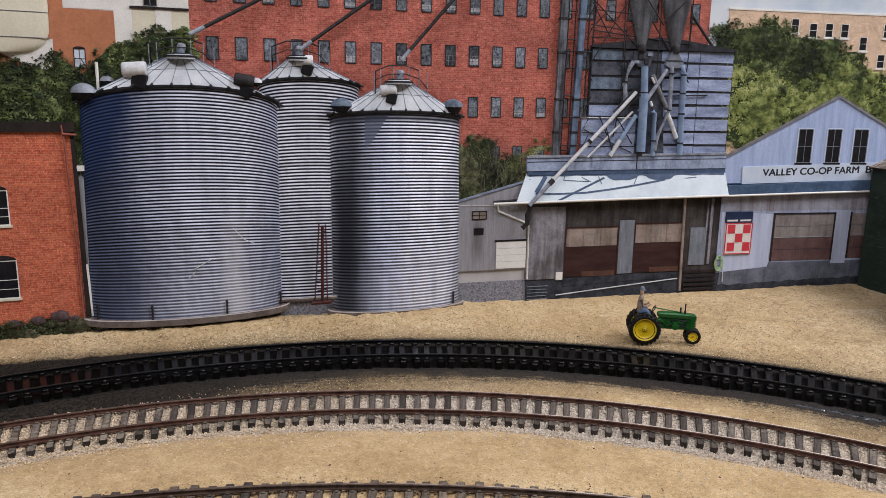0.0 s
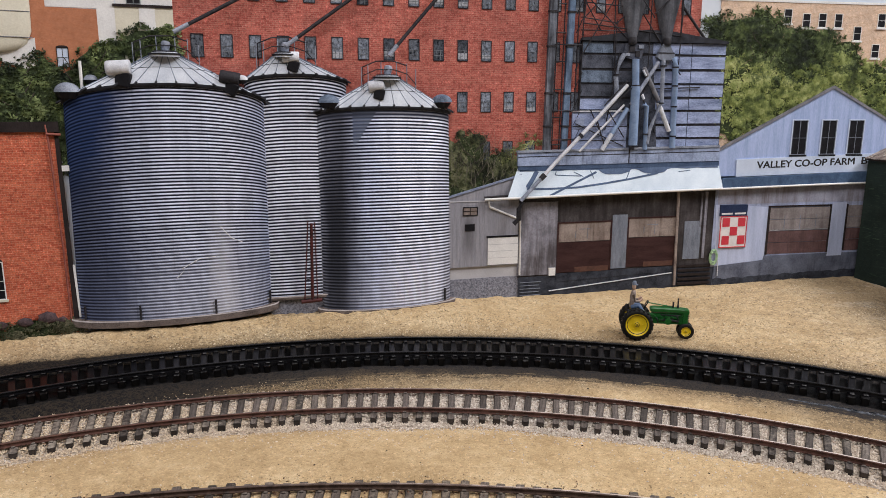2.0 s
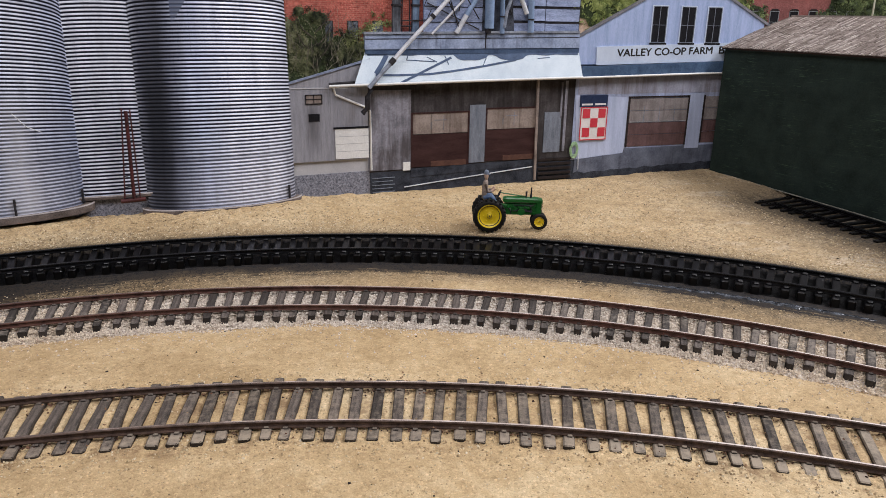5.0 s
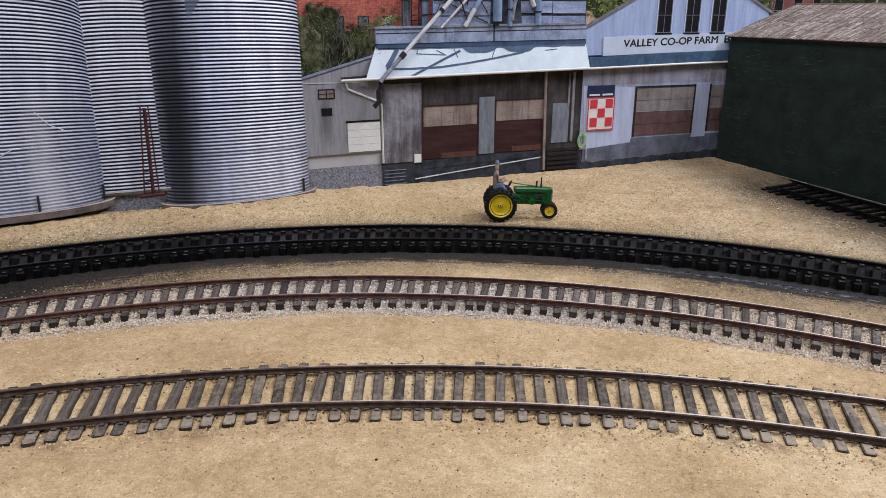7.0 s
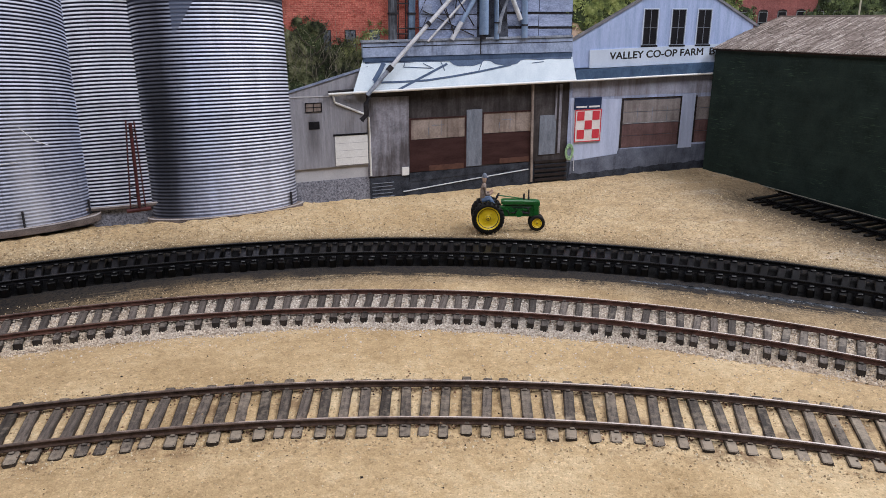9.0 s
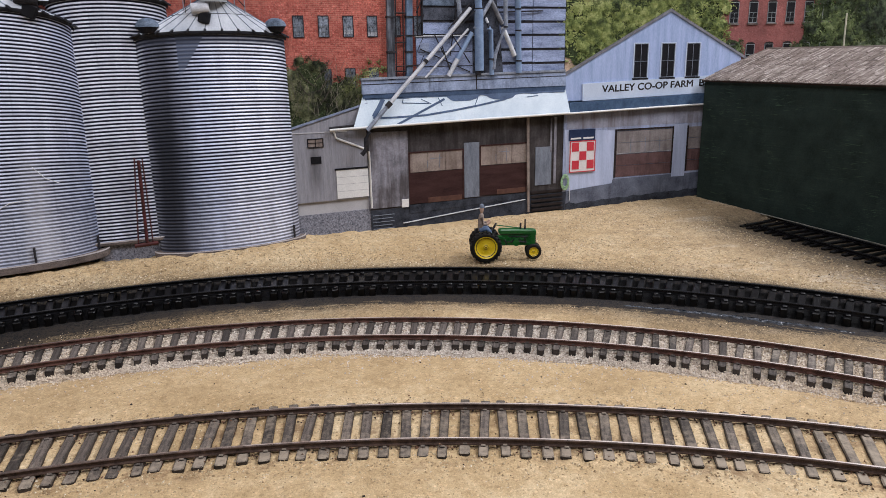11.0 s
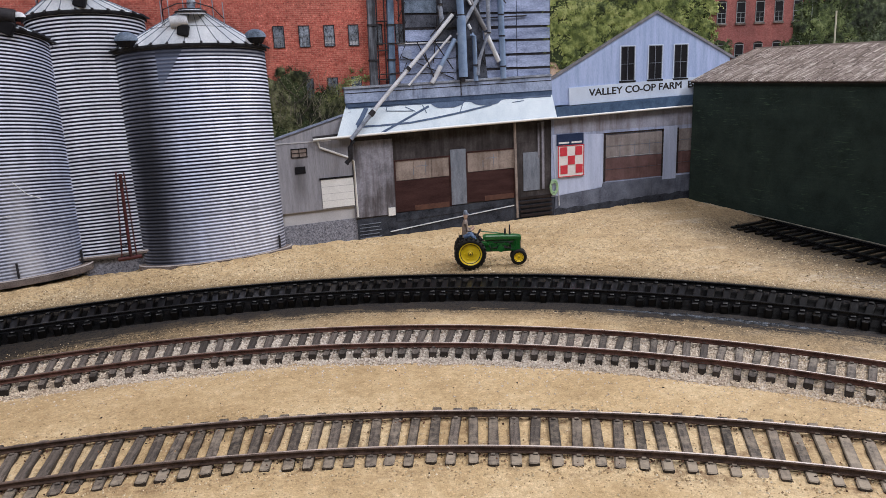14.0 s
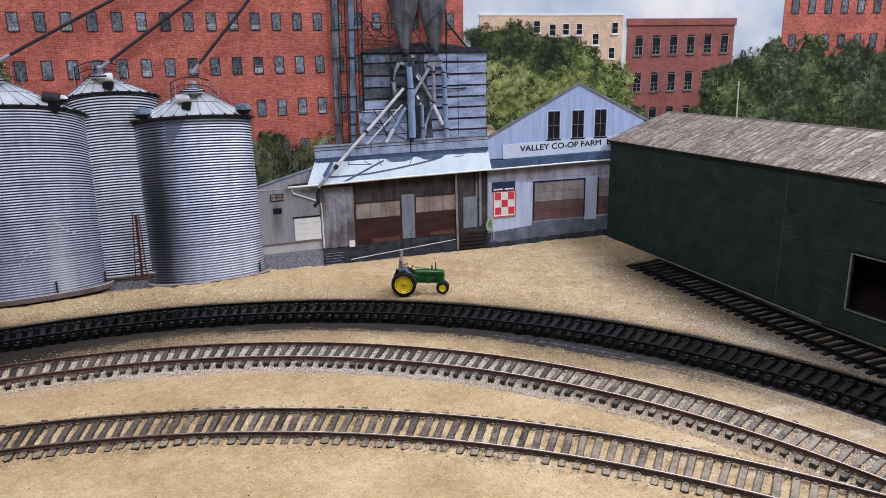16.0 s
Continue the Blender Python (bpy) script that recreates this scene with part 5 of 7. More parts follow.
    panel("base", [(26.2, -1.0), (46, -0.6), (46, 2.2), (31.5, 2.15), (31.4, 1.7), (26.4, 1.3)], 0, 0.3, SLATE, t, "dark blue-grey plinth")
    g = Geo()
    foot = [(26.3 + 0.4 * i, 0.05 + 0.012 * i + 0.22 * noise.noise(Vector((i * 0.45, 3, 9)))) for i in range(50)]
    prism(g, [(26.3, -0.9), (45.9, -0.5)] + foot[::-1], 0.28, 0.32)
    part("dark_foot", g, PLINTH, t, "dark ragged strip along the foot")
    d = thing("garage_door", "", "")
    d.parent = t
    for k in range(4):
        panel("door_panel", rect(31.75, 38.1, 2.3 + k * 1.13, 2.3 + (k + 1) * 1.13 - 0.05), 0.2, 0.3, (GARAGE_RED, GARAGE_RED, GARAGE_GREY, GARAGE_GREY)[k], d)
    panel("door_frame", [rect(31.55, 31.75, 2.25, 7.0), rect(38.05, 38.2, 2.25, 7.0), rect(31.75, 38.05, 6.86, 7.0)], 0.25, 0.34, BROWN_WALL, d)
    panel("pilaster", rect(38.2, 39.75, 1.9, 7.2), 0.25, 0.33, REPAINT, t)
    for k in range(3):
        panel("glazing_bar", rect(33.3 + k * 1.65, 33.36 + k * 1.65, 4.6, 6.05), 0.3, 0.32, DOOR_GREY, d)
        panel("glazing_bar", rect(31.9, 38.0, 4.58, 4.65), 0.3, 0.32, PIPE_WHITE, d)
    d = thing("garage_door", "", "")
    d.parent = t
    for k in range(4):
        panel("door_panel", rect(39.95, 45.8, 2.4 + k * 1.13, 2.4 + (k + 1) * 1.13 - 0.05), 0.2, 0.3, (GARAGE_RED, GARAGE_RED, GARAGE_GREY, GARAGE_GREY)[k], d)
    panel("door_frame", rect(39.78, 39.95, 2.4, 7.0), 0.25, 0.34, BROWN_WALL, d)

    # feed sign
    t = thing("feed_sign", "red and white checkered feed sign with a navy heading", "sign")
    panel("board", [(26.66, 3.1), (29.42, 3.15), (29.28, 6.2), (26.56, 6.15)], 0.25, 0.42, SIGN_WHITE, t)
    panel("heading", rect(26.52, 29.28, 6.15, 7.2), 0.25, 0.44, SIGN_NAVY, t, "navy heading board")
    panel("edge", [rect(26.6, 29.38, 3.12, 3.2), rect(26.6, 29.34, 6.06, 6.14), rect(26.6, 26.68, 3.2, 6.1), rect(29.28, 29.36, 3.2, 6.1)], 0.4, 0.45, SIGN_RED, t)
    for i in range(3):
        for j in range(3):
            if (i + j) % 2 == 0:
                panel("square", rect(26.86 + i * 0.8 - 0.02 * j, 26.86 + i * 0.8 - 0.02 * j + 0.74, 3.42 + j * 0.86, 3.42 + j * 0.86 + 0.83), 0.42, 0.45, SIGN_RED, t)
    for x0, x1 in ((26.66, 27.75), (28.0, 29.1)):
        panel("lettering_bar", rect(x0, x1, 6.3, 6.46), 0.44, 0.46, SIGN_WHITE, t)
    # hose
    t = thing("garden_hose", "pale green hose coiled on the store wall", "hose")
    for r in (0.32, 0.42, 0.5):
        bar("coil", [(26.2 + r * 0.85 * math.cos(a), 2.25 + r * 1.5 * math.sin(a), 0.38) for a in [2 * math.pi * k / 16 for k in range(17)]], 0.05, HOSE, t)
    bar("standpipe", [(26.75, 0.4, 0.36), (26.7, 1.9, 0.36)], 0.05, PIPE_WHITE, t)


front_buildings()


def lettering(words, x0, x1):
    """Words on the store's sign board, bent to the backdrop."""
    cu = bpy.data.curves.new("words", "FONT")
    cu.body = words
    cu.extrude = 0.01
    tmp = new("words", cu)
    bpy.context.view_layer.update()
    me = bpy.data.meshes.new_from_object(tmp.evaluated_get(bpy.context.evaluated_depsgraph_get()))
    bpy.data.objects.remove(tmp)
    xs = [v.co.x for v in me.vertices]
    ys = [v.co.y for v in me.vertices]
    lo, hi, h = min(xs), max(xs), max(ys)
    bm = bmesh.new()
    for k, (dx, dz) in enumerate(((0, 0), (-0.03, 0), (0.03, 0), (0, -0.022), (0, 0.022))):
        first = len(bm.verts)
        bm.from_mesh(me)
        bm.verts.ensure_lookup_table()
        for v in bm.verts[first:]:
            x = x0 + (v.co.x - lo) / (hi - lo) * (x1 - x0) + dx
            z = 10.6 + 0.0257 * (x - 29.9) + v.co.y / h * 0.63 + dz
            v.co = onb(x, z, 0.408 + 0.001 * k if v.co.z > 0 else 0.38) * CM
    bm.to_mesh(me)
    bm.free()
    me.materials.clear()
    me.materials.append(BLACK_INK)
    ob = new("sign_lettering", me)
    tagged(ob, "black painted capitals on the store's sign board", "lettering")


lettering("VALLEY CO-OP FARM", 29.85, 39.95)
lettering("B", 40.72, 41.32)


# ---- grain elevator ----
def elevator():
    t = thing("grain_elevator", "blue-grey clad grain elevator house with dark seams", "building")
    panel("wall", rect(12.3, 25.95, 12.3, 21.85), 0, 0.2, IRON, t)
    rng = random.Random(11)
    rows = (12.3, 13.43, 14.62, 15.86, 16.99, 18.2, 19.41, 20.69, 21.8)
    for j, (z0, z1) in enumerate(zip(rows, rows[1:])):
        for k, (x0, x1) in enumerate(((12.42, 15.2), (15.24, 18.9), (18.94, 22.58), (22.66, 25.86))):
            # darker sheets paint the face of the house that lies in shade
            m = CLAD if k > 1 else (DARK_CLAD if j in (4, 6) or k == 1 else (TOWER if j in (5, 7) else CLAD))
            panel("cladding_sheet", rect(x0, x1, z0 + 0.13 + rng.uniform(-0.02, 0.03), z1 - 0.08 + rng.uniform(-0.03, 0.02)), 0.2, 0.27 + rng.uniform(-0.015, 0.02), m, t)
    g = Geo()
    prism(g, [(12.3, 21.8), (25.95, 21.75), (25.9, 21.95), (20.6, 22.7), (18.2, 22.8), (12.35, 22.0)], 0, 0.5)
    part("roof", g, SEAM, t, "dark low roof")
    panel("annex", [(11.8, 12.4), (16.8, 12.4), (16.8, 15.8), (11.75, 15.8)], 0.2, 0.38, CLAD, t, "low clad annex")
    for z in (13.3, 14.5):
        panel("annex_joint", rect(11.85, 16.8, z, z + 0.07), 0.38, 0.4, IRON, t)
    flat_bar("annex_eave", 11.65, 15.85, 17.0, 15.88, 0.1, 0.3, 0.5, PIPE_WHITE, t)
    # legs
    for xb, xt, w, m in ((9.54, 9.9, 0.62, LEG_WORN), (11.08, 11.6, 0.52, LEG_BLUE)):
        leg = thing("bucket_elevator_leg", "tall grey steel bucket elevator leg", "elevator leg", group="elevator legs")
        panel("casing", [(xb - w / 2, 12.3), (xb + w / 2, 12.3), (xt + w / 2, 33), (xt - w / 2, 33)], 0.1, 0.45, m, leg)
        for z in (14.5, 17.3, 21.2, 24.0, 27):
            xm = xb + (xt - xb) * (z - 12.3) / 20.7
            panel("flange", rect(xm - w / 2 - 0.06, xm + w / 2 + 0.06, z, z + 0.16), 0.1, 0.5, IRON, leg)
    lad = thing("ladder_tower", "dark iron ladder tower beside the elevator legs", "ladder")
    for x in (10.0, 10.62, 11.85, 12.3):
        bar("upright", [(x, 12.4, 0.3), (x + 0.3, 33, 0.3)], 0.05, IRON, lad)
    for i in range(26):
        z = 13 + i * 0.78
        if i % 3 == 0:
            bar("rung", [(9.9, z, 0.34), (10.9, z, 0.34)], 0.06, IRON, lad)
        if i % 2 == 0:
            bar("brace", [(11.8, z, 0.36), (12.5, z + 1.5, 0.36)], 0.04, IRON, lad)
    # hoppers
    for xa, xb, xt0, xt1 in ((16.42, 17.2, 14.55, 19.05), (19.58, 20.4, 17.5, 22.0)):
        h = thing("hopper_cone", "dark grey tapered hopper above the elevator roof", "hopper", group="hoppers")
        g = Geo()
        cone = []
        for k in range(9):
            v = k / 8
            l, r = xa + (xt0 - xa) * v, xb + (xt1 - xb) * v
            cone.append([onb((l + r) / 2 + (r - l) / 2 * math.sin(a), 22.0 + 7.5 * v, 0.35 + 0.5 * math.cos(a)) for a in [-math.pi / 2 + math.pi * i / 14 for i in range(15)]])
        g.grid(cone)
        part("cone", g, HOPPER, h, "", True)
        c = Geo()
        c.lathe(Matrix.Translation(onb((xa + xb) / 2, 21.55, 0.55)), [(0.36, 0), (0.4, 0.1), (0.4, 0.5), (0.34, 0.6)], 14)
        part("collar", c, IRON, h, "", True)
    ds = thing("distributor", "dark iron gearbox over the main duct", "distributor", group="distributors")
    panel("casing", [(16.05, 20.5), (16.9, 20.25), (17.7, 20.4), (18.0, 21.6), (16.2, 21.6)], 0.3, 0.6, DARK_CLAD, ds)
    for x0, z0, x1, z1, m in ((16.5, 20.9, 17.0, 21.4, IRON), (17.1, 20.5, 17.5, 21.0, IRON), (16.2, 20.55, 16.6, 20.8, PIPE), (17.4, 21.2, 17.8, 21.5, PIPE)):
        panel("fitting", rect(x0, x1, z0, z1), 0.6, 0.7, m, ds)
    ds = thing("distributor", "grey sheet-metal grain distributor funnel", "distributor", group="distributors")
    panel("funnel", [(19.1, 20.5), (19.5, 20.25), (20.5, 20.25), (20.85, 20.55), (20.12, 21.75), (19.68, 21.75)], 0.3, 0.7, DOOR_GREY, ds)
    panel("band", rect(19.25, 20.7, 20.82, 20.9), 0.3, 0.74, IRON, ds)
    # shade between the spouts, put in as a dark panel
    panel("shaded_gap", [(17.95, 12.6), (19.75, 12.6), (19.3, 17.3), (18.9, 20.3), (17.7, 20.3)], 0.27, 0.31, DARK_CLAD, t, "dark panel painted as shade behind the spouts")
    panel("side_hatch", [rect(12.05, 12.85, 14.3, 15.3)], 0.38, 0.4, GREY_BLUE, t)
    # ducts and spouts
    ducts = thing("spout_cluster", "tangle of galvanised grain spouts and ducts", "spouts")
    for pts, r, m in (
            ([(17.3, 12.9, 0.7), (17.25, 18.0, 0.7)], 0.40, PIPE_BLUE), ([(17.25, 18.0, 0.7), (17.13, 20.3, 0.7)], 0.32, PIPE_BLUE),
            ([(17.25, 17.95, 0.72), (17.25, 18.12, 0.72)], 0.36, IRON), ([(17.2, 12.5, 0.7), (17.2, 12.95, 0.7)], 0.26, IRON),
            ([(21.12, 12.6, 0.6), (20.94, 19.8, 0.6), (20.7, 20.5, 0.6)], 0.27, PIPE_BLUE),
            ([(19.83, 16.5, 0.6), (19.76, 20.3, 0.6)], 0.19, PIPE), ([(19.31, 20.1, 0.6), (18.22, 18.44, 0.65), (16.9, 16.4, 0.65)], 0.17, PIPE),
            ([(16.1, 20.7, 0.6), (15.67, 20.0, 0.6), (15.43, 18.8, 0.6), (15.6, 17.3, 0.6)], 0.21, PIPE),
            ([(18.0, 19.6, 0.55), (18.5, 18.62, 0.6), (19.52, 16.79, 0.6)], 0.19, TRIM_GREY), ([(19.52, 16.6, 0.6), (20.71, 14.1, 0.6)], 0.2, PIPE_WHITE),
            ([(19.75, 16.7, 0.7), (18.75, 14.1, 0.7), (18.6, 13.0, 0.7)], 0.19, PIPE), ([(18.2, 16.5, 0.62), (18.42, 16.3, 0.62), (18.5, 12.5, 0.62)], 0.2, PIPE_BLUE),
            ([(16.66, 16.1, 0.62), (15.3, 13.9, 0.62)], 0.2, PIPE_BLUE), ([(15.3, 13.9, 0.62), (14.45, 12.5, 0.62)], 0.2, PIPE_WHITE),
            ([(16.34, 16.4, 0.6), (12.39, 12.4, 0.6)], 0.1, PIPE_WHITE), ([(17.9, 17.3, 0.7), (18.1, 16.9, 0.7)], 0.12, PIPE_WHITE), ([(17.9, 19.4, 0.66), (18.2, 18.9, 0.66)], 0.1, PIPE_WHITE)):
        bar("duct", pts, r, m, ducts, "", 10)
    for x, z in ((21.03, 16.2), (21.0, 18.0), (20.95, 19.6), (21.1, 13.6), (15.45, 18.9), (19.78, 19.7), (18.5, 13.8), (19.72, 16.5)):
        bar("duct_collar", [(x, z, 0.62), (x, z + 0.12, 0.62)], 0.29, IRON, ducts, "", 10)
    for pts in ([(12.0, 25.9, 0.5), (17.5, 21.0, 0.5)], [(15.5, 26, 0.5), (12.3, 20.5, 0.5)], [(12.3, 23.2, 0.5), (21.5, 22.3, 0.5)], [(18.25, 19.5, 0.8), (18.3, 27, 0.8)],
                [(16.2, 26, 0.55), (21.5, 19.0, 0.55)], [(12.0, 14.8, 0.5), (16.5, 12.8, 0.5)], [(13.3, 16, 0.5), (14.9, 12.8, 0.5)], [(15.6, 20.8, 0.7), (14.7, 14.2, 0.5)],
                [(15.36, 23.5, 0.5), (15.3, 17.8, 0.5)], [(21.4, 25, 0.5), (21.15, 12.6, 0.35)], [(17.6, 17.8, 0.7), (19.4, 14.0, 0.5)], [(16.0, 17.5, 0.6), (17.9, 19.3, 0.6)], [(12.3, 22.2, 0.5), (12.6, 26, 0.5)], [(14.0, 22.6, 0.4), (12.2, 25.5, 0.4)],
                [(12.18, 22.63, 0.5), (16.29, 22.61, 0.5)], [(12.12, 23.67, 0.5), (15.47, 23.28, 0.5)], [(13.64, 24.93, 0.5), (12.14, 23.32, 0.5)], [(15.1, 23.09, 0.5), (16.19, 24.0, 0.5)], [(15.1, 25.9, 0.5), (15.22, 21.0, 0.5)],
                [(16.82, 25.94, 0.95), (18.55, 23.75, 0.95)], [(20.72, 26.12, 0.95), (18.52, 24.1, 0.95)], [(21.11, 26.14, 0.95), (21.19, 21.88, 0.6)], [(14.37, 16.35, 0.9), (16.4, 18.5, 0.9)], [(14.0, 15.3, 0.8), (16.9, 17.9, 0.8)],
                [(13.9, 15.0, 0.7), (14.6, 13.0, 0.7)], [(14.9, 15.8, 0.7), (16.4, 13.6, 0.7)], [(12.4, 24.9, 0.45), (17.0, 24.6, 0.45)], [(9.9, 21.4, 0.5), (12.3, 21.4, 0.5)], [(9.9, 15.9, 0.5), (12.3, 15.9, 0.5)], [(9.9, 13.4, 0.5), (12.3, 13.5, 0.5)]):
        bar("brace", pts, 0.05, IRON, ducts)
    bar("tail_brace", [(19.15, 17.8, 0.5), (23.5, 17.95, 0.4)], 0.07, IRON, ducts)
    bar("tail_brace", [(21.4, 24.8, 0.4), (23.7, 22.1, 0.4)], 0.12, IRON, ducts)
    # long spout that reaches down over the porch roof
    sp = thing("long_spout", "pale round grain spout with a black rubber boot", "spout")
    bar("tube", [(16.45, 18.1, 0.8), (13.83, 15.31, 0.9), (10.09, 11.54, 1.1), (8.9, 10.3, 1.2)], 0.17, PIPE_WHITE, sp, "pale round tube", 10)
    bar("lower_tube", [(8.9, 10.3, 1.2), (7.0, 8.3, 1.3)], 0.17, PIPE, sp, "", 10)
    bar("clamp", [(9.1, 10.5, 1.2), (8.75, 10.13, 1.2)], 0.23, IRON, sp, "", 10)
    bar("clamp", [(12.4, 13.87, 1.0), (12.2, 13.67, 1.0)], 0.22, IRON, sp, "", 10)
    bar("boot", [(7.2, 8.2, 1.2), (6.9, 7.6, 1.2), (6.9, 6.7, 1.2), (6.5, 6.3, 1.1)], 0.22, IRON, sp, "black rubber boot", 10)
    # filler pipes to the silos
    for pts in ([(-18.9, 21.5, 1.0), (-12.6, 25.1, 0.9), (0, 32, 0.6)], [(-11.4, 20.75, 0.6), (-6.0, 24.8, 0.6), (4, 32, 0.6)], [(-3.85, 20.2, 0.9), (0.4, 25.2, 0.8), (6, 32, 0.6)]):
        gp = thing("filler_pipe", "dark slanting grain filler pipe", "pipe", group="filler pipes")
        bar("pipe", pts, 0.14, IRON, gp, "", 8)
        bar("joint", [pts[0], tuple(a + (b - a) * 0.16 for a, b in zip(pts[0], pts[1]))], 0.17, PIPE, gp, "pale joint sleeve", 10)


elevator()


def red_auger():
    t = thing("red_auger", "dark red portable auger standing between the silos", "auger")
    bar("tube", [(-10.15, 0.7, 1.0), (-10.05, 7.1, 1.0)], 0.13, RUST_RED, t, "", 8)
    bar("side_rail", [(-10.75, 0.6, 1.0), (-10.3, 7.3, 1.0)], 0.055, RUST_RED, t)
    bar("side_rail", [(-9.75, 0.6, 1.0), (-9.8, 7.2, 1.0)], 0.05, RUST_RED, t)
    for i in range(8):
        z = 0.9 + i * 0.8
        bar("rung", [(-10.7 + i * 0.03, z, 1.05), (-9.75, z + 0.15, 1.05)], 0.045, IRON, t)
    bar("foot", [(-11.0, 0.7, 1.0), (-9.4, 0.75, 1.0)], 0.16, RUST_RED, t)


red_auger()


# ---- the brick house and far town on the other side ----
def brick_house():
    t = thing("brick_house", "orange-red brick house with dark cornice and arched windows", "building")
    panel("wall", [(-50, -1.5), (-26.55, -1.5), (-26.6, 15.0), (-50, 15.0)], 0, 0.3, HOUSE_BRICK, t)
    panel("cornice", rect(-50, -26.5, 14.5, 15.2), 0.2, 0.5, BROWN_WALL, t, "dark brown cornice")
    panel("corner_strip", [(-26.75, 0.2), (-26.45, 0.2), (-26.55, 14.5), (-26.8, 14.5)], 0.2, 0.36, BROWN_WALL, t)
    bar("downpipe", [(-27.25, 15.0, 0.45), (-27.15, 13.6, 0.45), (-26.95, 6, 0.4), (-26.9, 0.5, 0.4)], 0.08, HOUSE_PIPE, t)
    bar("downpipe_bracket", [(-27.25, 14.35, 0.5), (-26.4, 14.3, 0.5)], 0.1, HOUSE_PIPE, t)
    for x in (-31.65, -36.5, -41.5):
        sash_window(x, 7.95, 1.75, 2.5, 0.3, t, glass=DARK, frame=WHITE, sash=WHITE, bars=0, arched=True, sill=CREAM)
        sash_window(x + 0.05, 2.6, 1.9, 2.8, 0.3, t, glass=DARK, frame=WHITE, sash=WHITE, bars=0, arched=True, sill=CREAM)
    panel("white_post", [(-26.4, 0.8), (-26.28, 0.8), (-26.35, 4.8), (-26.5, 4.8)], 0.1, 0.38, WHITE, t)
    panel("white_bracket", rect(-26.55, -26.1, 11.7, 12.1), 0.1, 0.38, WHITE, t)


brick_house()


def far_town():
    t = thing("water_tank", "large cream rounded water tank on a pale skirt", "tank")
    g = Geo()
    rows = []
    for z, hw in ((19.9, 1.8), (20.05, 2.6), (20.5, 3.2), (21.3, 3.5), (23, 3.55), (30, 3.5)):
        rows.append([onb(-31.0 + hw * math.sin(a), z, 0.1 + 0.5 * math.cos(a)) for a in [-math.pi / 2 + math.pi * i / 20 for i in range(21)]])
    g.grid(rows)
    part("drum", g, CREAM, t, "", True)
    for z in (20.9, 22.6):
        bar("drum_seam", [(-31.0 + 3.53 * math.sin(-1.5 + 3.0 * i / 16), z, 0.115 + 0.5 * math.cos(-1.5 + 3.0 * i / 16)) for i in range(17)], 0.03, TRIM_GREY, t, "", 5)
    panel("skirt", [(-29.2, 19.2), (-27.4, 18.6), (-27.35, 20.9), (-30.5, 19.9)], 0, 0.12, WHITE, t, "white sloped skirt")
    t = thing("orange_building", "plain orange brick building among trees", "building")
    panel("wall", [(-50, 15), (-23.6, 17), (-23.6, 22.95), (-26.6, 23.0), (-26.6, 34), (-50, 34)], 0, 0.06, ORANGE_BRICK, t)
    sash_window(-25.84, 18.95, 0.72, 1.35, 0.06, t, glass=BLUE_PALE, frame=BROWN_WALL, arched=True)
    t = thing("cream_building", "cream plastered building behind the mill", "building")
    panel("wall", rect(-22.5, -18.85, 17, 23.35), 0, 0.04, CREAM, t)
    panel("cornice", rect(-22.6, -18.85, 23.2, 23.38), 0, 0.12, BROWN_WALL, t)
    panel("white_bay", rect(-21.0, -20.0, 17, 23.2), 0.04, 0.07, WHITE, t)
    panel("upper_wall", rect(-22.4, -18.85, 23.4, 25.2), 0, 0.04, WHITE, t)
    sash_window(-21.3, 23.4, 0.9, 1.6, 0.04, t, glass=DARK)
    t = thing("white_building", "pale white plastered building", "building")
    panel("wall", [(-26.6, 23.0), (-23.6, 22.95), (-23.6, 17), (-22.5, 17), (-22.5, 30), (-26.6, 30)][2:5] + [(-23.6, 30)], 0, 0.03, WHITE, t)
    panel("upper_wall", rect(-26.6, -23.6, 23.02, 30), 0, 0.03, WHITE, t)
    # right of the mill
    t = thing("beige_building", "long beige brick building with white-framed windows", "building")
    panel("wall", rect(25.2, 42.3, 12, 25.55), 0, 0.05, BEIGE_BRICK, t)
    panel("coping", rect(25.1, 42.4, 25.5, 25.7), 0, 0.1, WHITE, t)
    for x, z in ((31.8, 23.7), (33.67, 23.35), (35.28, 23.4), (36.9, 23.4), (38.95, 22.3), (41.0, 20.75), (41.3, 23.5), (29.5, 23.5)):
        sash_window(x, z, 0.8, 1.25, 0.05, t, glass=DARK, frame=WHITE, bars=0, sill=WHITE)
    t = thing("red_brick_block", "dull red brick block with dark arched windows", "building")
    panel("wall", rect(42.9, 56.8, 8, 25.0), 0, 0.08, RED_BRICK, t)
    panel("cornice", rect(42.8, 56.95, 24.4, 25.15), 0, 0.2, RED_BRICK, t, "brick cornice")
    for row, z in enumerate((12.8, 16.85, 21.05)):
        for i in range(6):
            sash_window(44.4 + i * 2.235, z + 0.03 * i, 1.05, 2.0, 0.08, t, glass=DARK, frame=FRAME, sash=FRAME, arched=True, sill=CONCRETE)
    t = thing("far_brick_mill", "tall red brick mill beyond the trees", "building")
    panel("wall", rect(63.3, 104, 19, 36), 0, 0.06, MILL_BRICK, t)
    for z in (21.45, 25.6, 29.8):
        for i in range(17):
            sash_window(64.75 + i * 2.25, z, 1.0, 1.75, 0.06, t, glass=MILL_GLASS, frame=SEAM, sash=MILL_SASH)


far_town()


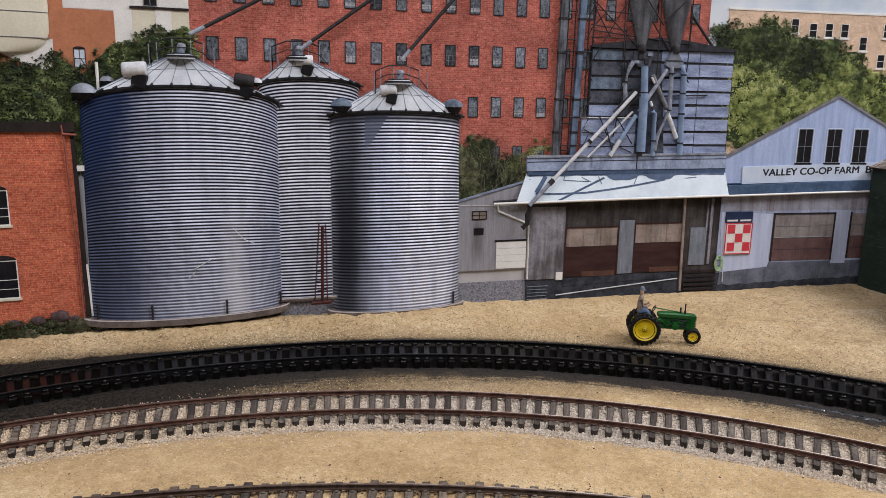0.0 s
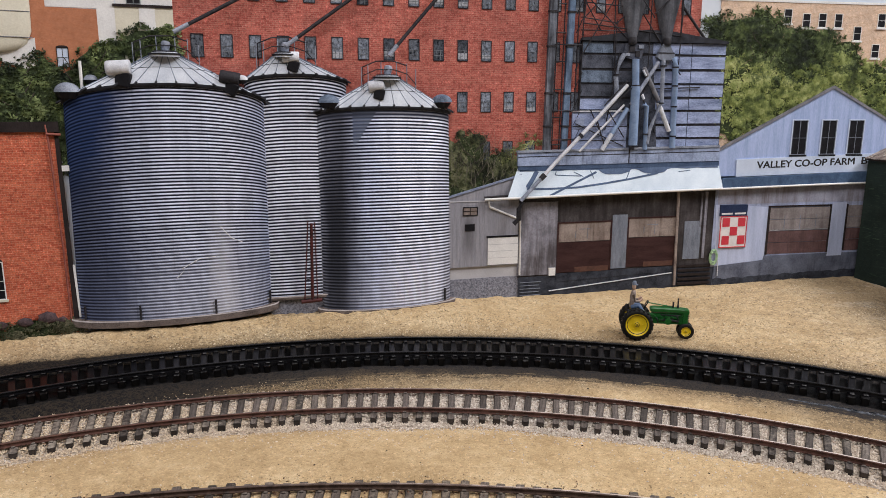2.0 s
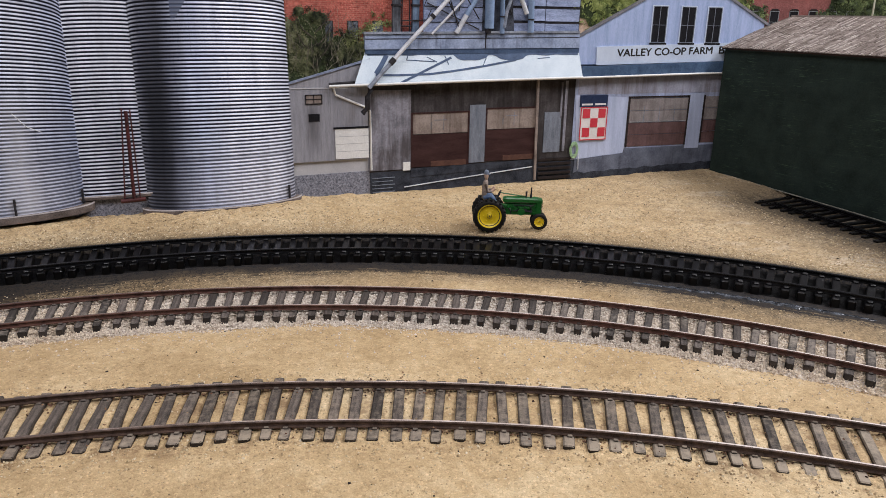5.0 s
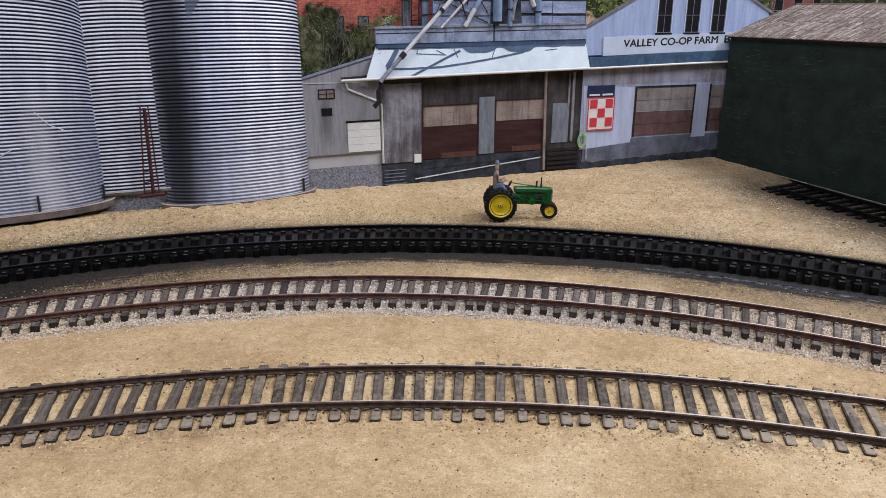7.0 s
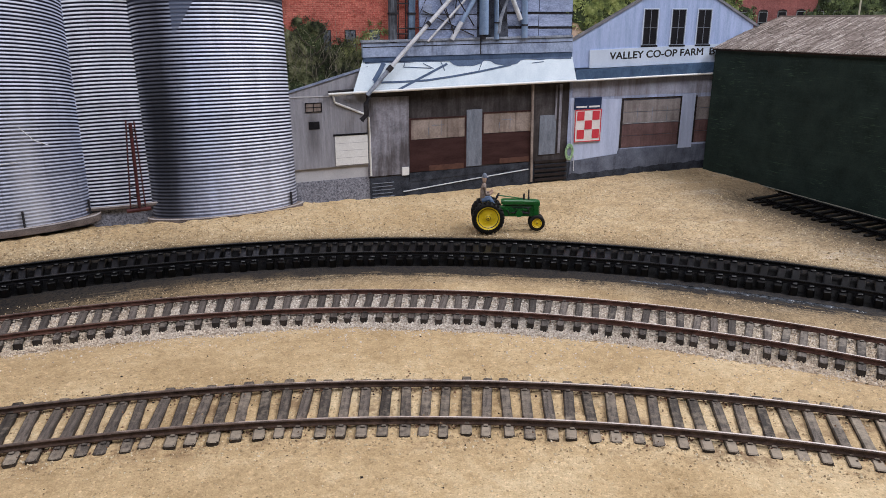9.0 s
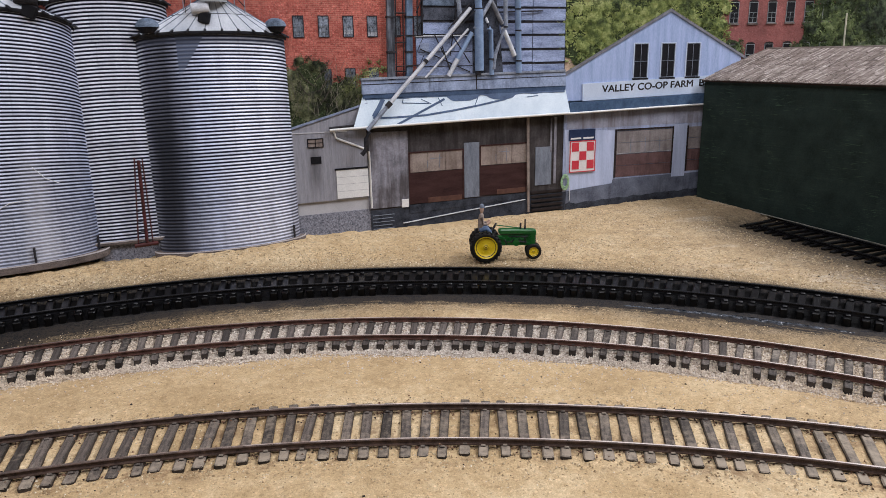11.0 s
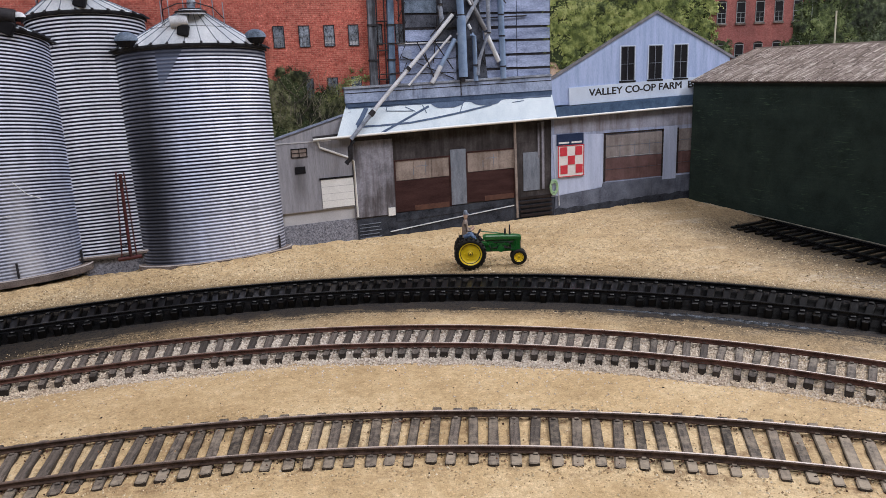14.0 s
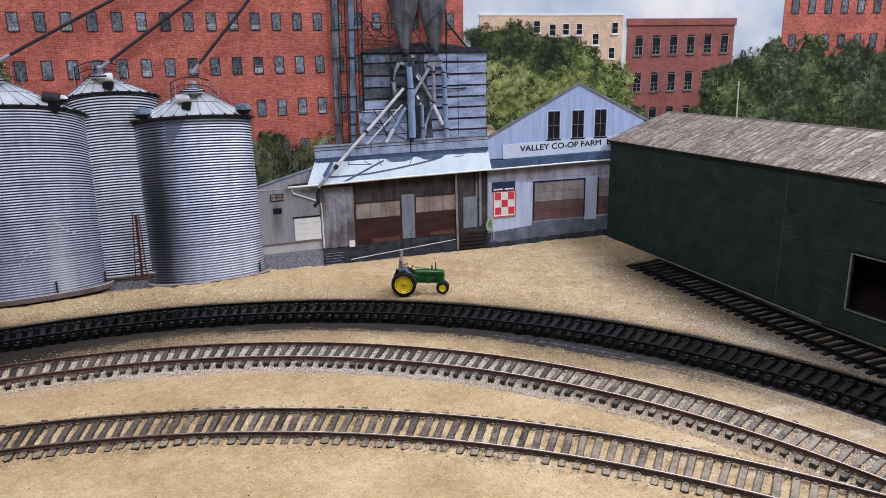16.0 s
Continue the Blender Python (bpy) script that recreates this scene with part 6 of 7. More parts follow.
# ---- foliage ----
def foliage(name, label, blobs, n, seed, mat, size=(0.10, 0.25), trunk=None, back=True, lift=0.12):
    """A tree of many small leaves: blobs are (x, z, half width, half height, off)."""
    rng = random.Random(seed)
    t = thing(name, label, "tree" if name == "tree" else name, group="trees")
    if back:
        # dark sheet behind the leaves that paints the crown's inner shade
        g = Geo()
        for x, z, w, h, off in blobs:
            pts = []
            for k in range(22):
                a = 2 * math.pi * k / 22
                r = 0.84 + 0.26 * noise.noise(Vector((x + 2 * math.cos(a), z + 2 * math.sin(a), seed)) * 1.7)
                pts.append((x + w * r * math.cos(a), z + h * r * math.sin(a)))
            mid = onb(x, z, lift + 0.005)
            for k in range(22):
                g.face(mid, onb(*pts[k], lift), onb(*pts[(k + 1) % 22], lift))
        part("crown_backing", g, LEAF_BACK, t)
    g = Geo()

    def leaf(c, d, loose):
        s = rng.uniform(*size) * 0.5
        d = (d + Vector((rng.gauss(0, loose), rng.gauss(0, loose), rng.gauss(0, loose)))).normalized()
        u = d.cross(Vector((rng.gauss(0, 1), rng.gauss(0, 1), rng.gauss(0, 1)))).normalized()
        v = d.cross(u)
        g.face(c - u * s * 1.5, c - v * s * 0.8 + d * s * 0.3, c + u * s * 1.5, c + v * s * 0.8 + d * s * 0.3)
    area = sum(b[2] * b[3] for b in blobs)
    for x, z, w, h, off in blobs:
        m = int(n * w * h / area)
        clumps = []
        for _ in range(max(8, int(w * h * 2.7))):
            a, r = rng.uniform(0, 2 * math.pi), math.sqrt(rng.random())
            clumps.append((x + w * r * math.cos(a), z + h * r * math.sin(a), rng.triangular(0.25, 1.0, 0.45) * min(1.0, 0.4 + 0.25 * min(w, h)), rng.random()))
        total = sum(c[2] ** 1.7 for c in clumps) * 1.35
        for cx, cz, cr, co in clumps:
            wide = rng.uniform(0.9, 1.5)
            for _ in range(int(m * cr ** 1.7 / total)):
                d = Vector((rng.gauss(0, 1), -abs(rng.gauss(0, 1)), rng.gauss(0.3, 1))).normalized()
                rr = cr * rng.gauss(0.85, 0.25)
                c = onb(cx + d.x * rr * wide, cz + d.z * rr * 0.85, lift + 0.01 + 0.5 * off * (0.5 * co - 0.5 * d.y * rr))
                leaf(c, d * 0.6 + Vector((0, -0.6, 0.35)), 0.12)
        for _ in range(m // 7):
            a, r = rng.uniform(0, 2 * math.pi), math.sqrt(rng.random()) * 1.06
            leaf(onb(x + w * r * math.cos(a), z + h * r * math.sin(a), lift + 0.01 + 0.2 * off * rng.random()), Vector((0, -0.8, 0.6)), 0.8)
        # sprigs that break the outline
        for _ in range(int((w + h) * 3.2)):
            a = rng.uniform(-0.5, math.pi + 0.5)
            p = Vector((x + 0.92 * w * math.cos(a), z + 0.92 * h * math.sin(a)))
            way = Vector((math.cos(a) + rng.gauss(0, 0.5), math.sin(a) + rng.gauss(0.2, 0.5))).normalized()
            reach = rng.uniform(0.25, 0.9) * min(1.0, 0.3 + 0.25 * min(w, h))
            for i in range(14):
                q = p + way * reach * rng.random() + Vector((rng.gauss(0, 0.09), rng.gauss(0, 0.09)))
                leaf(onb(q.x, q.y, lift + 0.01 + 0.15 * off * rng.random()), Vector((0, -0.8, 0.5)), 0.7)
    part("crown", g, mat, t)
    if trunk:
        x, z0, z1 = trunk
        bar("trunk", [(x, z0, 0.02), (x + 0.15, (z0 + z1) / 2, 0.02), (x + 0.1, z1, 0.04)], 0.15, BARK, t, "", 7, 0.06)
        for k in range(5):
            zz = z0 + (z1 - z0) * (0.4 + 0.12 * k)
            sgn = -1 if k % 2 else 1
            bar("limb", [(x + 0.1, zz, 0.06), (x + sgn * 0.8, zz + 0.7, 0.16), (x + sgn * 1.3, zz + 1.6, 0.2)], 0.06, BARK, t, "", 5, 0.03)
    return t


foliage("tree", "dense dark green trees behind the brick house", [(-30.5, 17.0, 4.0, 2.3, 0.3), (-34, 17.5, 3.5, 2.5, 0.3), (-27.3, 17.4, 2.0, 2.4, 0.3), (-40, 17.5, 4, 3, 0.3)], 8852, 21, LEAF_DARK, trunk=(-29, 14, 18))
foliage("tree", "green leafy tree between house and silo", [(-24.3, 18.6, 1.05, 1.8, 0.15), (-25.3, 17.5, 1.2, 1.5, 0.15), (-26.3, 15.0, 0.7, 4.0, 0.1), (-22.9, 19.6, 1.2, 1.2, 0.12)], 3162, 22, LEAF_DARK, trunk=(-24.5, 15, 19))
foliage("tree", "thin dark tree above the broad silo", [(-20.6, 20.6, 1.9, 1.2, 0.12), (-19.4, 21.2, 0.9, 0.6, 0.1)], 2108, 23, LEAF_DARK)
olive_bush = foliage("bush", "olive bush with thin bare branches behind the shed", [(2.7, 11.9, 1.7, 2.3, 0.05), (1.7, 10.4, 1.2, 2.3, 0.05), (5.4, 11.0, 1.8, 1.6, 0.05), (4.5, 10.1, 2.2, 1.5, 0.05), (6.3, 10.5, 1.5, 1.4, 0.05)], 26000, 24, LEAF_BUSH, (0.05, 0.15), trunk=(3.2, 8.5, 13), lift=0.1)
rng = random.Random(43)
for i in range(70):
    x, z = rng.uniform(1.0, 6.8), rng.uniform(9.4, 13.0)
    lean, rise = rng.gauss(0, 0.5), rng.uniform(0.7, 1.7)
    bar("branch", [(x, z, 0.19), (x + 0.35 * lean, z + 0.5 * rise, 0.21), (x + lean, z + rise, 0.2)], rng.uniform(0.014, 0.028), TWIG, olive_bush, "", 4, 0.008)
foliage("tree", "tall dark tree before the beige building", [(26.5, 22.0, 3.0, 2.4, 0.25), (29.6, 22.3, 2.4, 2.7, 0.25), (34.0, 21.4, 3.4, 1.9, 0.25), (37.5, 20.8, 2.2, 1.7, 0.2), (32.0, 19.5, 3.0, 2.0, 0.2)], 13702, 25, LEAF_DARK, (0.09, 0.22), trunk=(29.5, 17, 23))
foliage("tree", "sunlit yellow-green rounded tree beside the elevator", [(28.0, 18.3, 2.8, 2.4, 0.35), (27.2, 15.5, 2.2, 2.6, 0.3), (30.8, 17.4, 2.2, 1.9, 0.3), (31.5, 16.2, 2.3, 1.3, 0.25), (29.6, 14.6, 2.2, 1.4, 0.25)], 11600, 26, LEAF_LIGHT, (0.09, 0.22))
foliage("tree", "bright green tree above the store roof", [(38.2, 19.0, 2.6, 2.0, 0.35), (35.4, 18.3, 2.4, 1.8, 0.3), (41.5, 18.2, 2.0, 2.2, 0.3), (41.3, 16.0, 2.4, 2.0, 0.25), (33.5, 17.2, 1.8, 1.2, 0.25)], 11594, 27, LEAF_LIGHT, (0.09, 0.22))
foliage("tree", "dark leafy tree beside the red brick block", [(56.0, 16.5, 2.6, 3.2, 0.4), (58.6, 18.6, 2.6, 2.6, 0.4), (58.5, 14.5, 3.5, 3.0, 0.3)], 6500, 28, LEAF_DARK, (0.10, 0.26), trunk=(58, 10, 18))
foliage("tree", "broad dull green tree above the green shed", [(62.5, 19.3, 3.2, 3.2, 0.4), (64.8, 17.5, 3.2, 3.0, 0.4), (63, 14.5, 4, 3, 0.3)], 8000, 38, LEAF_HAZE, (0.10, 0.26), trunk=(63, 10, 20))
foliage("tree", "tall dark tree with a thin crown before the far mill", [(67.5, 20.0, 2.6, 3.2, 0.4), (69.5, 17.5, 3.0, 3.0, 0.4), (69, 14.5, 4, 3, 0.3)], 7500, 39, LEAF_DARK, (0.10, 0.26), trunk=(68, 10, 21))
foliage("tree", "hazy grey-green tree above the green shed", [(73.5, 19.5, 3.2, 2.8, 0.4), (76.5, 17.5, 3.6, 3.2, 0.4), (76, 14.5, 4.5, 3, 0.3)], 8500, 40, LEAF_HAZE, (0.10, 0.26), trunk=(75, 10, 20))
foliage("tree", "row of dark green trees beyond the shed", [(81, 19.3, 3.6, 3.0, 0.4), (86, 19, 3.6, 3, 0.4), (91, 19.5, 4, 3, 0.4), (97, 19.5, 4, 3, 0.4), (84, 14.5, 6, 3, 0.3), (93, 14.5, 6, 3, 0.3)], 12000, 41, LEAF_DARK, (0.10, 0.26), trunk=(86, 10, 19))
foliage("bush", "sparse yellow-green bush beside the elevator", [(7.2, 11.4, 1.3, 1.3, 0.05), (8.2, 12.6, 0.9, 1.3, 0.05), (6.4, 11.9, 0.9, 0.9, 0.05)], 1500, 42, LEAF_SPARSE, (0.05, 0.14), back=False, lift=0.12)
foliage("bush", "low green growth at the foot of the red brick block", [(44.3, 14.3, 1.6, 1.2, 0.2), (53.8, 13.2, 2.0, 2.2, 0.25)], 1896, 29, LEAF_DARK, (0.09, 0.20))
foliage("weeds", "dry green weeds along the foot of the house", [(-29.0, 0.15, 2.4, 0.8, 0.5), (-33.0, 0.15, 2.4, 0.85, 0.5), (-37.5, 0.1, 3.0, 0.85, 0.5), (-26.9, 0.1, 0.9, 0.5, 0.5)], 4200, 30, WEED, (0.07, 0.18), lift=0.36)
PURPLE_STONE = speckled("purple_stone", (0.022, 0.014, 0.018), (0.11, 0.07, 0.075), 260, 1200, 0.8)
for x, z, w in ((-29.75, 0.75, 0.5), (-28.35, 0.95, 0.62), (-27.5, 0.7, 0.36), (-31.2, 0.65, 0.45)):
    g = Geo()
    rows = []
    for j in range(8):
        e = math.pi * j / 7
        rows.append([onb(x + w * math.sin(e) * math.cos(b) * (1 + 0.35 * noise.noise(Vector((x + math.cos(b), z + j, math.sin(b))))), z - 0.7 * w * math.cos(e) * (1 + 0.3 * noise.noise(Vector((b, x, j)))), 0.36 + 0.3 * w * math.sin(e) * math.sin(b)) for b in [2 * math.pi * q / 14 for q in range(14)]])
    g.grid(rows, closed=True)
    tagged(part("stone", g, PURPLE_STONE, None, "", True), "lumpy dull purple stone among the weeds", "stone", group="stones by the house")
# flat panels added behind the leaves, dark as shade, to close gaps
tagged(panel("hedge", rect(53, 104, 6, 18.6), 0, 0.1, LEAF_BACK), "flat dark backing panel below the trees", "hedge")
tagged(panel("hedge", rect(-50, -26.4, 13, 17.8), 0, 0.1, LEAF_BACK), "flat dark backing panel behind the house", "hedge")
pole = thing("utility_pole", "thin pale utility pole among the trees", "pole")
bar("shaft", [(57.8, 12, 0.6), (57.65, 17.8, 0.6)], 0.09, CREAM, pole)
pole = thing("white_vent_pipe", "white standing pipe before the trees", "pipe")
bar("shaft", [(-24.85, 16.5, 0.4), (-24.85, 19.4, 0.4)], 0.12, WHITE, pole)


# ---- the dark green trackside shed ----
SH0 = Vector((41.1, 71.9, 0))
SHD = Vector((0.333, -0.943, 0))
SHN = Vector((0.943, 0.333, 0))


def on_shed(s, z, depth=0.0):
    """Point s along the shed's long wall, depth behind its face."""
    return SH0 + SHD * s + SHN * depth + Vector((0, 0, z))


def green_board_material():
    k = Nodes("dark_green_boards")
    n = k.noise(60.0, 4.0)
    f = k.noise(900.0, 3.0)
    col = k.ramp(k.math("MULTIPLY_ADD", n, 0.6, k.math("MULTIPLY", f, 0.4)), [(0.35, (0.012, 0.02, 0.0172)), (0.65, (0.0265, 0.043, 0.0365))])
    scr = k.noise(170.0, 5.0, 0.7, stretch=(0.5, 0.5, 8.0))
    where = k.noise(28.0, 2.0)
    m = k.math("MULTIPLY", k.ramp(scr, [(0.57, (0, 0, 0)), (0.66, (1, 1, 1))]), k.ramp(where, [(0.45, (0, 0, 0)), (0.62, (1, 1, 1))]))
    col = k.mix(m, col, (0.06, 0.105, 0.07))
    k.bump(f, 0.3, 0.0003)
    return k.done(col, 0.75, 0, 0.18)


SHED_GREEN = green_board_material()


def shed():
    L, top, ridge, rise = 62.0, 11.5, 7.9, 14.35
    t = thing("trackside_shed", "long dark green clapboard shed with a brown shingle roof", "shed")

    def foot(x):
        """The wall's lower edge, x along it."""
        return -0.28 - 1.07 * min(1.0, x / 30.0)

    def block(g, s0, s1, z0, z1, d0, d1, z0b=None):
        zz = z0 if z0b is None else z0b
        c = [on_shed(x, z, d) for x, z, d in ((s0, z0, d0), (s1, zz, d0), (s1, zz, d1), (s0, z0, d1), (s0, z1, d0), (s1, z1, d0), (s1, z1, d1), (s0, z1, d1))]
        for q in ((0, 1, 5, 4), (1, 2, 6, 5), (2, 3, 7, 6), (3, 0, 4, 7), (4, 5, 6, 7), (3, 2, 1, 0)):
            g.face(*[c[i] for i in q])
    w0, w1, wz0, wz1 = 32.05, 36.9, 0.65, 5.33
    g = Geo()
    block(g, 0, 26, foot(0), top, 0.0, 0.35, foot(26))
    for s0, s1, z0, z1 in ((26, w0, foot(30), top), (w1, L, foot(30), top), (w0, w1, foot(30), wz0), (w0, w1, wz1, top)):
        block(g, s0, s1, z0, z1, 0.0, 0.35)
    block(g, 0, 0.35, -1.0, top, 0.35, 7.2)
    wall = part("wall", g, SHED_GREEN, t, "dark green wall")
    # clapboards in lengths, broken at the seam
    rng = random.Random(6)
    h, z = 0.23, -1.35
    while z < top - 0.1:
        start = max(0.0, (-0.28 - z) / 1.07 * 30.0)
        cuts = [start, 25.15 + rng.uniform(-0.05, 0.05), L]
        for a, b in zip(cuts, cuts[1:]):
            spans = [(a, b)]
            if z + h > wz0 - 0.05 and z < wz1 + 0.05 and a < w0 < b:
                spans = [(a, w0 - 0.2), (w1 + 0.2, b)]
            for s0, s1 in spans:
                if s1 - s0 < 0.2:
                    continue
                p = Geo()
                e, o = rng.uniform(-0.008, 0.008), 0.02
                p.face(on_shed(s0 + 0.02, z, -o + e), on_shed(s1 - 0.02, z, -o - e), on_shed(s1 - 0.02, z + h, -0.008), on_shed(s0 + 0.02, z + h, -0.008))
                p.face(on_shed(s0 + 0.02, z, 0), on_shed(s1 - 0.02, z, 0), on_shed(s1 - 0.02, z, -o - e), on_shed(s0 + 0.02, z, -o + e))
                p.face(on_shed(s0 + 0.02, z, 0), on_shed(s0 + 0.02, z, -o + e), on_shed(s0 + 0.02, z + h, -0.008), on_shed(s0 + 0.02, z + h, 0))
                part("clapboard", p, SHED_GREEN, wall)
        z += h
    seam = Geo()
    block(seam, 25.1, 25.2, foot(26), top - 0.4, -0.05, 0.0)
    part("wall_seam", seam, speckled("worn_green_seam", (0.012, 0.022, 0.016), (0.06, 0.09, 0.065), 300, 900, 0.7), wall)
    # window opening with a pale worn frame
    f = Geo()
    block(f, w0 - 0.09, w0, wz0 - 0.05, wz1 + 0.07, -0.08, 0.1)
    block(f, w1, w1 + 0.05, wz0 - 0.05, wz1 + 0.07, -0.04, 0.1)
    block(f, w0, w1, wz1, wz1 + 0.07, -0.06, 0.1)
    block(f, w0, w1, wz0 - 0.06, wz0, -0.08, 0.1)
    part("window_frame", f, PALE_EDGE, wall, "worn pale window frame")
    b = Geo()
    block(b, w0 - 0.6, L, wz1 + 0.35, wz1 + 0.5, -0.12, -0.03)
    block(b, w0 + 0.4, L, 9.9, 10.05, -0.12, -0.03)
    part("door_track", b, SHED_GREEN, wall)
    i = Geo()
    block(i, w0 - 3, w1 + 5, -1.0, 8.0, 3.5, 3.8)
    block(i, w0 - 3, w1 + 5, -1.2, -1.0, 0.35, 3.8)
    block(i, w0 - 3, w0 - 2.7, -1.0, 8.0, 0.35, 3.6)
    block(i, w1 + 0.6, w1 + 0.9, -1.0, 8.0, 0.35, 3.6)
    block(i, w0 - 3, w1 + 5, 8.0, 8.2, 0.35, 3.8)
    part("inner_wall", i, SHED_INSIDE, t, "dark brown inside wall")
    # added strip; its dark colour stands for the shade under the wall
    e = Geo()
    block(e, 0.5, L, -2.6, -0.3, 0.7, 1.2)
    part("foundation", e, SHED_INSIDE, t, "dark strip closing the gap under the wall")
    e = Geo()
    e.tube([on_shed(2.0, foot(2.0), -0.03), on_shed(26, foot(26), -0.03), on_shed(30, foot(30), -0.03)], 0.05, 6)
    part("sill_strip", e, PALE_EDGE, t, "pale bare sill strip")
    # gable end and roof
    k = Geo()
    k.face(on_shed(0.1, top, 0.1), on_shed(0.1, top, 7.4), on_shed(0.1, rise - 0.2, 7.4))
    part("gable", k, SHED_GREEN, t)
    r = Geo()
    deck = [(-0.32, 11.45), (ridge, rise), (ridge, rise - 0.2), (-0.32, 11.3)]
    for (d0, z0), (d1, z1) in zip(deck, deck[1:] + deck[:1]):
        r.face(on_shed(-0.1, z0, d0), on_shed(L, z0, d0), on_shed(L, z1, d1), on_shed(-0.1, z1, d1))
    r.face(*[on_shed(-0.1, z, d) for d, z in deck[::-1]])
    part("roof", r, SHED_INSIDE, t, "roof deck")
    return t, L, ridge, rise


SHED, SHED_L, SHED_RIDGE, SHED_RISE = shed()


def shingle_material():
    k = Nodes("brown_shingle")
    r = k.add("ShaderNodeNewGeometry").outputs["Random Per Island"]
    n = k.noise(260.0, 4.0)
    f = k.math("MULTIPLY_ADD", n, 0.6, k.math("MULTIPLY_ADD", r, 0.4, 0.0))
    col = k.ramp(f, [(0.2, (0.085, 0.066, 0.056)), (0.4, (0.20, 0.162, 0.142)), (0.6, (0.31, 0.262, 0.235)), (0.78, (0.60, 0.545, 0.50))])
    k.bump(k.noise(1500.0), 0.4, 0.0004)
    return k.done(col, 0.85, 0, 0.2)


SHINGLE = shingle_material()


def shingles():
    """Overlapping shakes over the shed's slope."""
    rng = random.Random(14)
    slope = Vector((SHED_RIDGE + 0.32, SHED_RISE - 11.45))
    length = slope.length
    g = Geo()
    rows = 8
    for j in range(rows):
        q = j / rows
        s = -0.12
        while s < 56:
            w = rng.uniform(0.10, 0.26)
            a, b = q * length - rng.uniform(0.0, 0.8) * (1 if j else 0.06), (q + 1.7 / rows) * length
            lift = 0.04 + rng.uniform(0, 0.06)

            def at(ss, l, up):
                l = min(l, length)
                return on_shed(ss, 11.45 + slope.y * l / length + up, -0.32 + slope.x * l / length)
            j1 = rng.uniform(-0.05, 0.05)
            p = [at(s, a, lift), at(s + w - 0.03, a + j1, lift), at(s + w - 0.03, b, 0.03), at(s, b, 0.03)]
            g.face(*p)
            g.face(at(s, a, 0.0), at(s + w - 0.03, a + j1, 0.0), p[1], p[0])
            s += w
    ob = part("shingles", g, SHINGLE, SHED, "weathered brown shakes")
    tagged(ob, kind="stuff")
    cap = Geo()
    cap.tube([on_shed(0.0, SHED_RISE + 0.02, SHED_RIDGE), on_shed(56, SHED_RISE + 0.02, SHED_RIDGE)], 0.12, 6)
    part("ridge_cap", cap, SHINGLE, SHED)


shingles()


# ---- black spur beside the shed ----
def spur():
    t = thing("spur_track", "black-painted spur track ending beside the green shed", "railway track")
    rng = random.Random(9)

    def at(v, dr=0.0, z=0.0):
        """v in cm from the open end towards the junction."""
        p = SPUR0 + SPURD * v
        return Vector((p.x - SPURD.y * dr, p.y + SPURD.x * dr, spur_z(v) + z)), math.degrees(math.atan2(SPURD.y, SPURD.x))
    for s in (-1, 1):
        rail([at(i * 0.9, s * 1.6)[0] for i in range(1, 37)], [BLACK, BLACK], t)
    me = [tie_mesh("tie", 4.6, 0.40, 0.3, TIE_BLACK, rng, 3.2) for _ in range(3)]
    for i in range(36):
        p, ang = at(-0.6 + i * 0.93, rng.uniform(-0.15, 0.15), -0.29)
        ob = new("tie", me[i % 3])
        ob.parent = t
        ob.matrix_basis = Matrix.Translation(p * CM) @ pose(0, 0, 0, 0, 0, ang + 90 + rng.uniform(-4, 4))


spur()


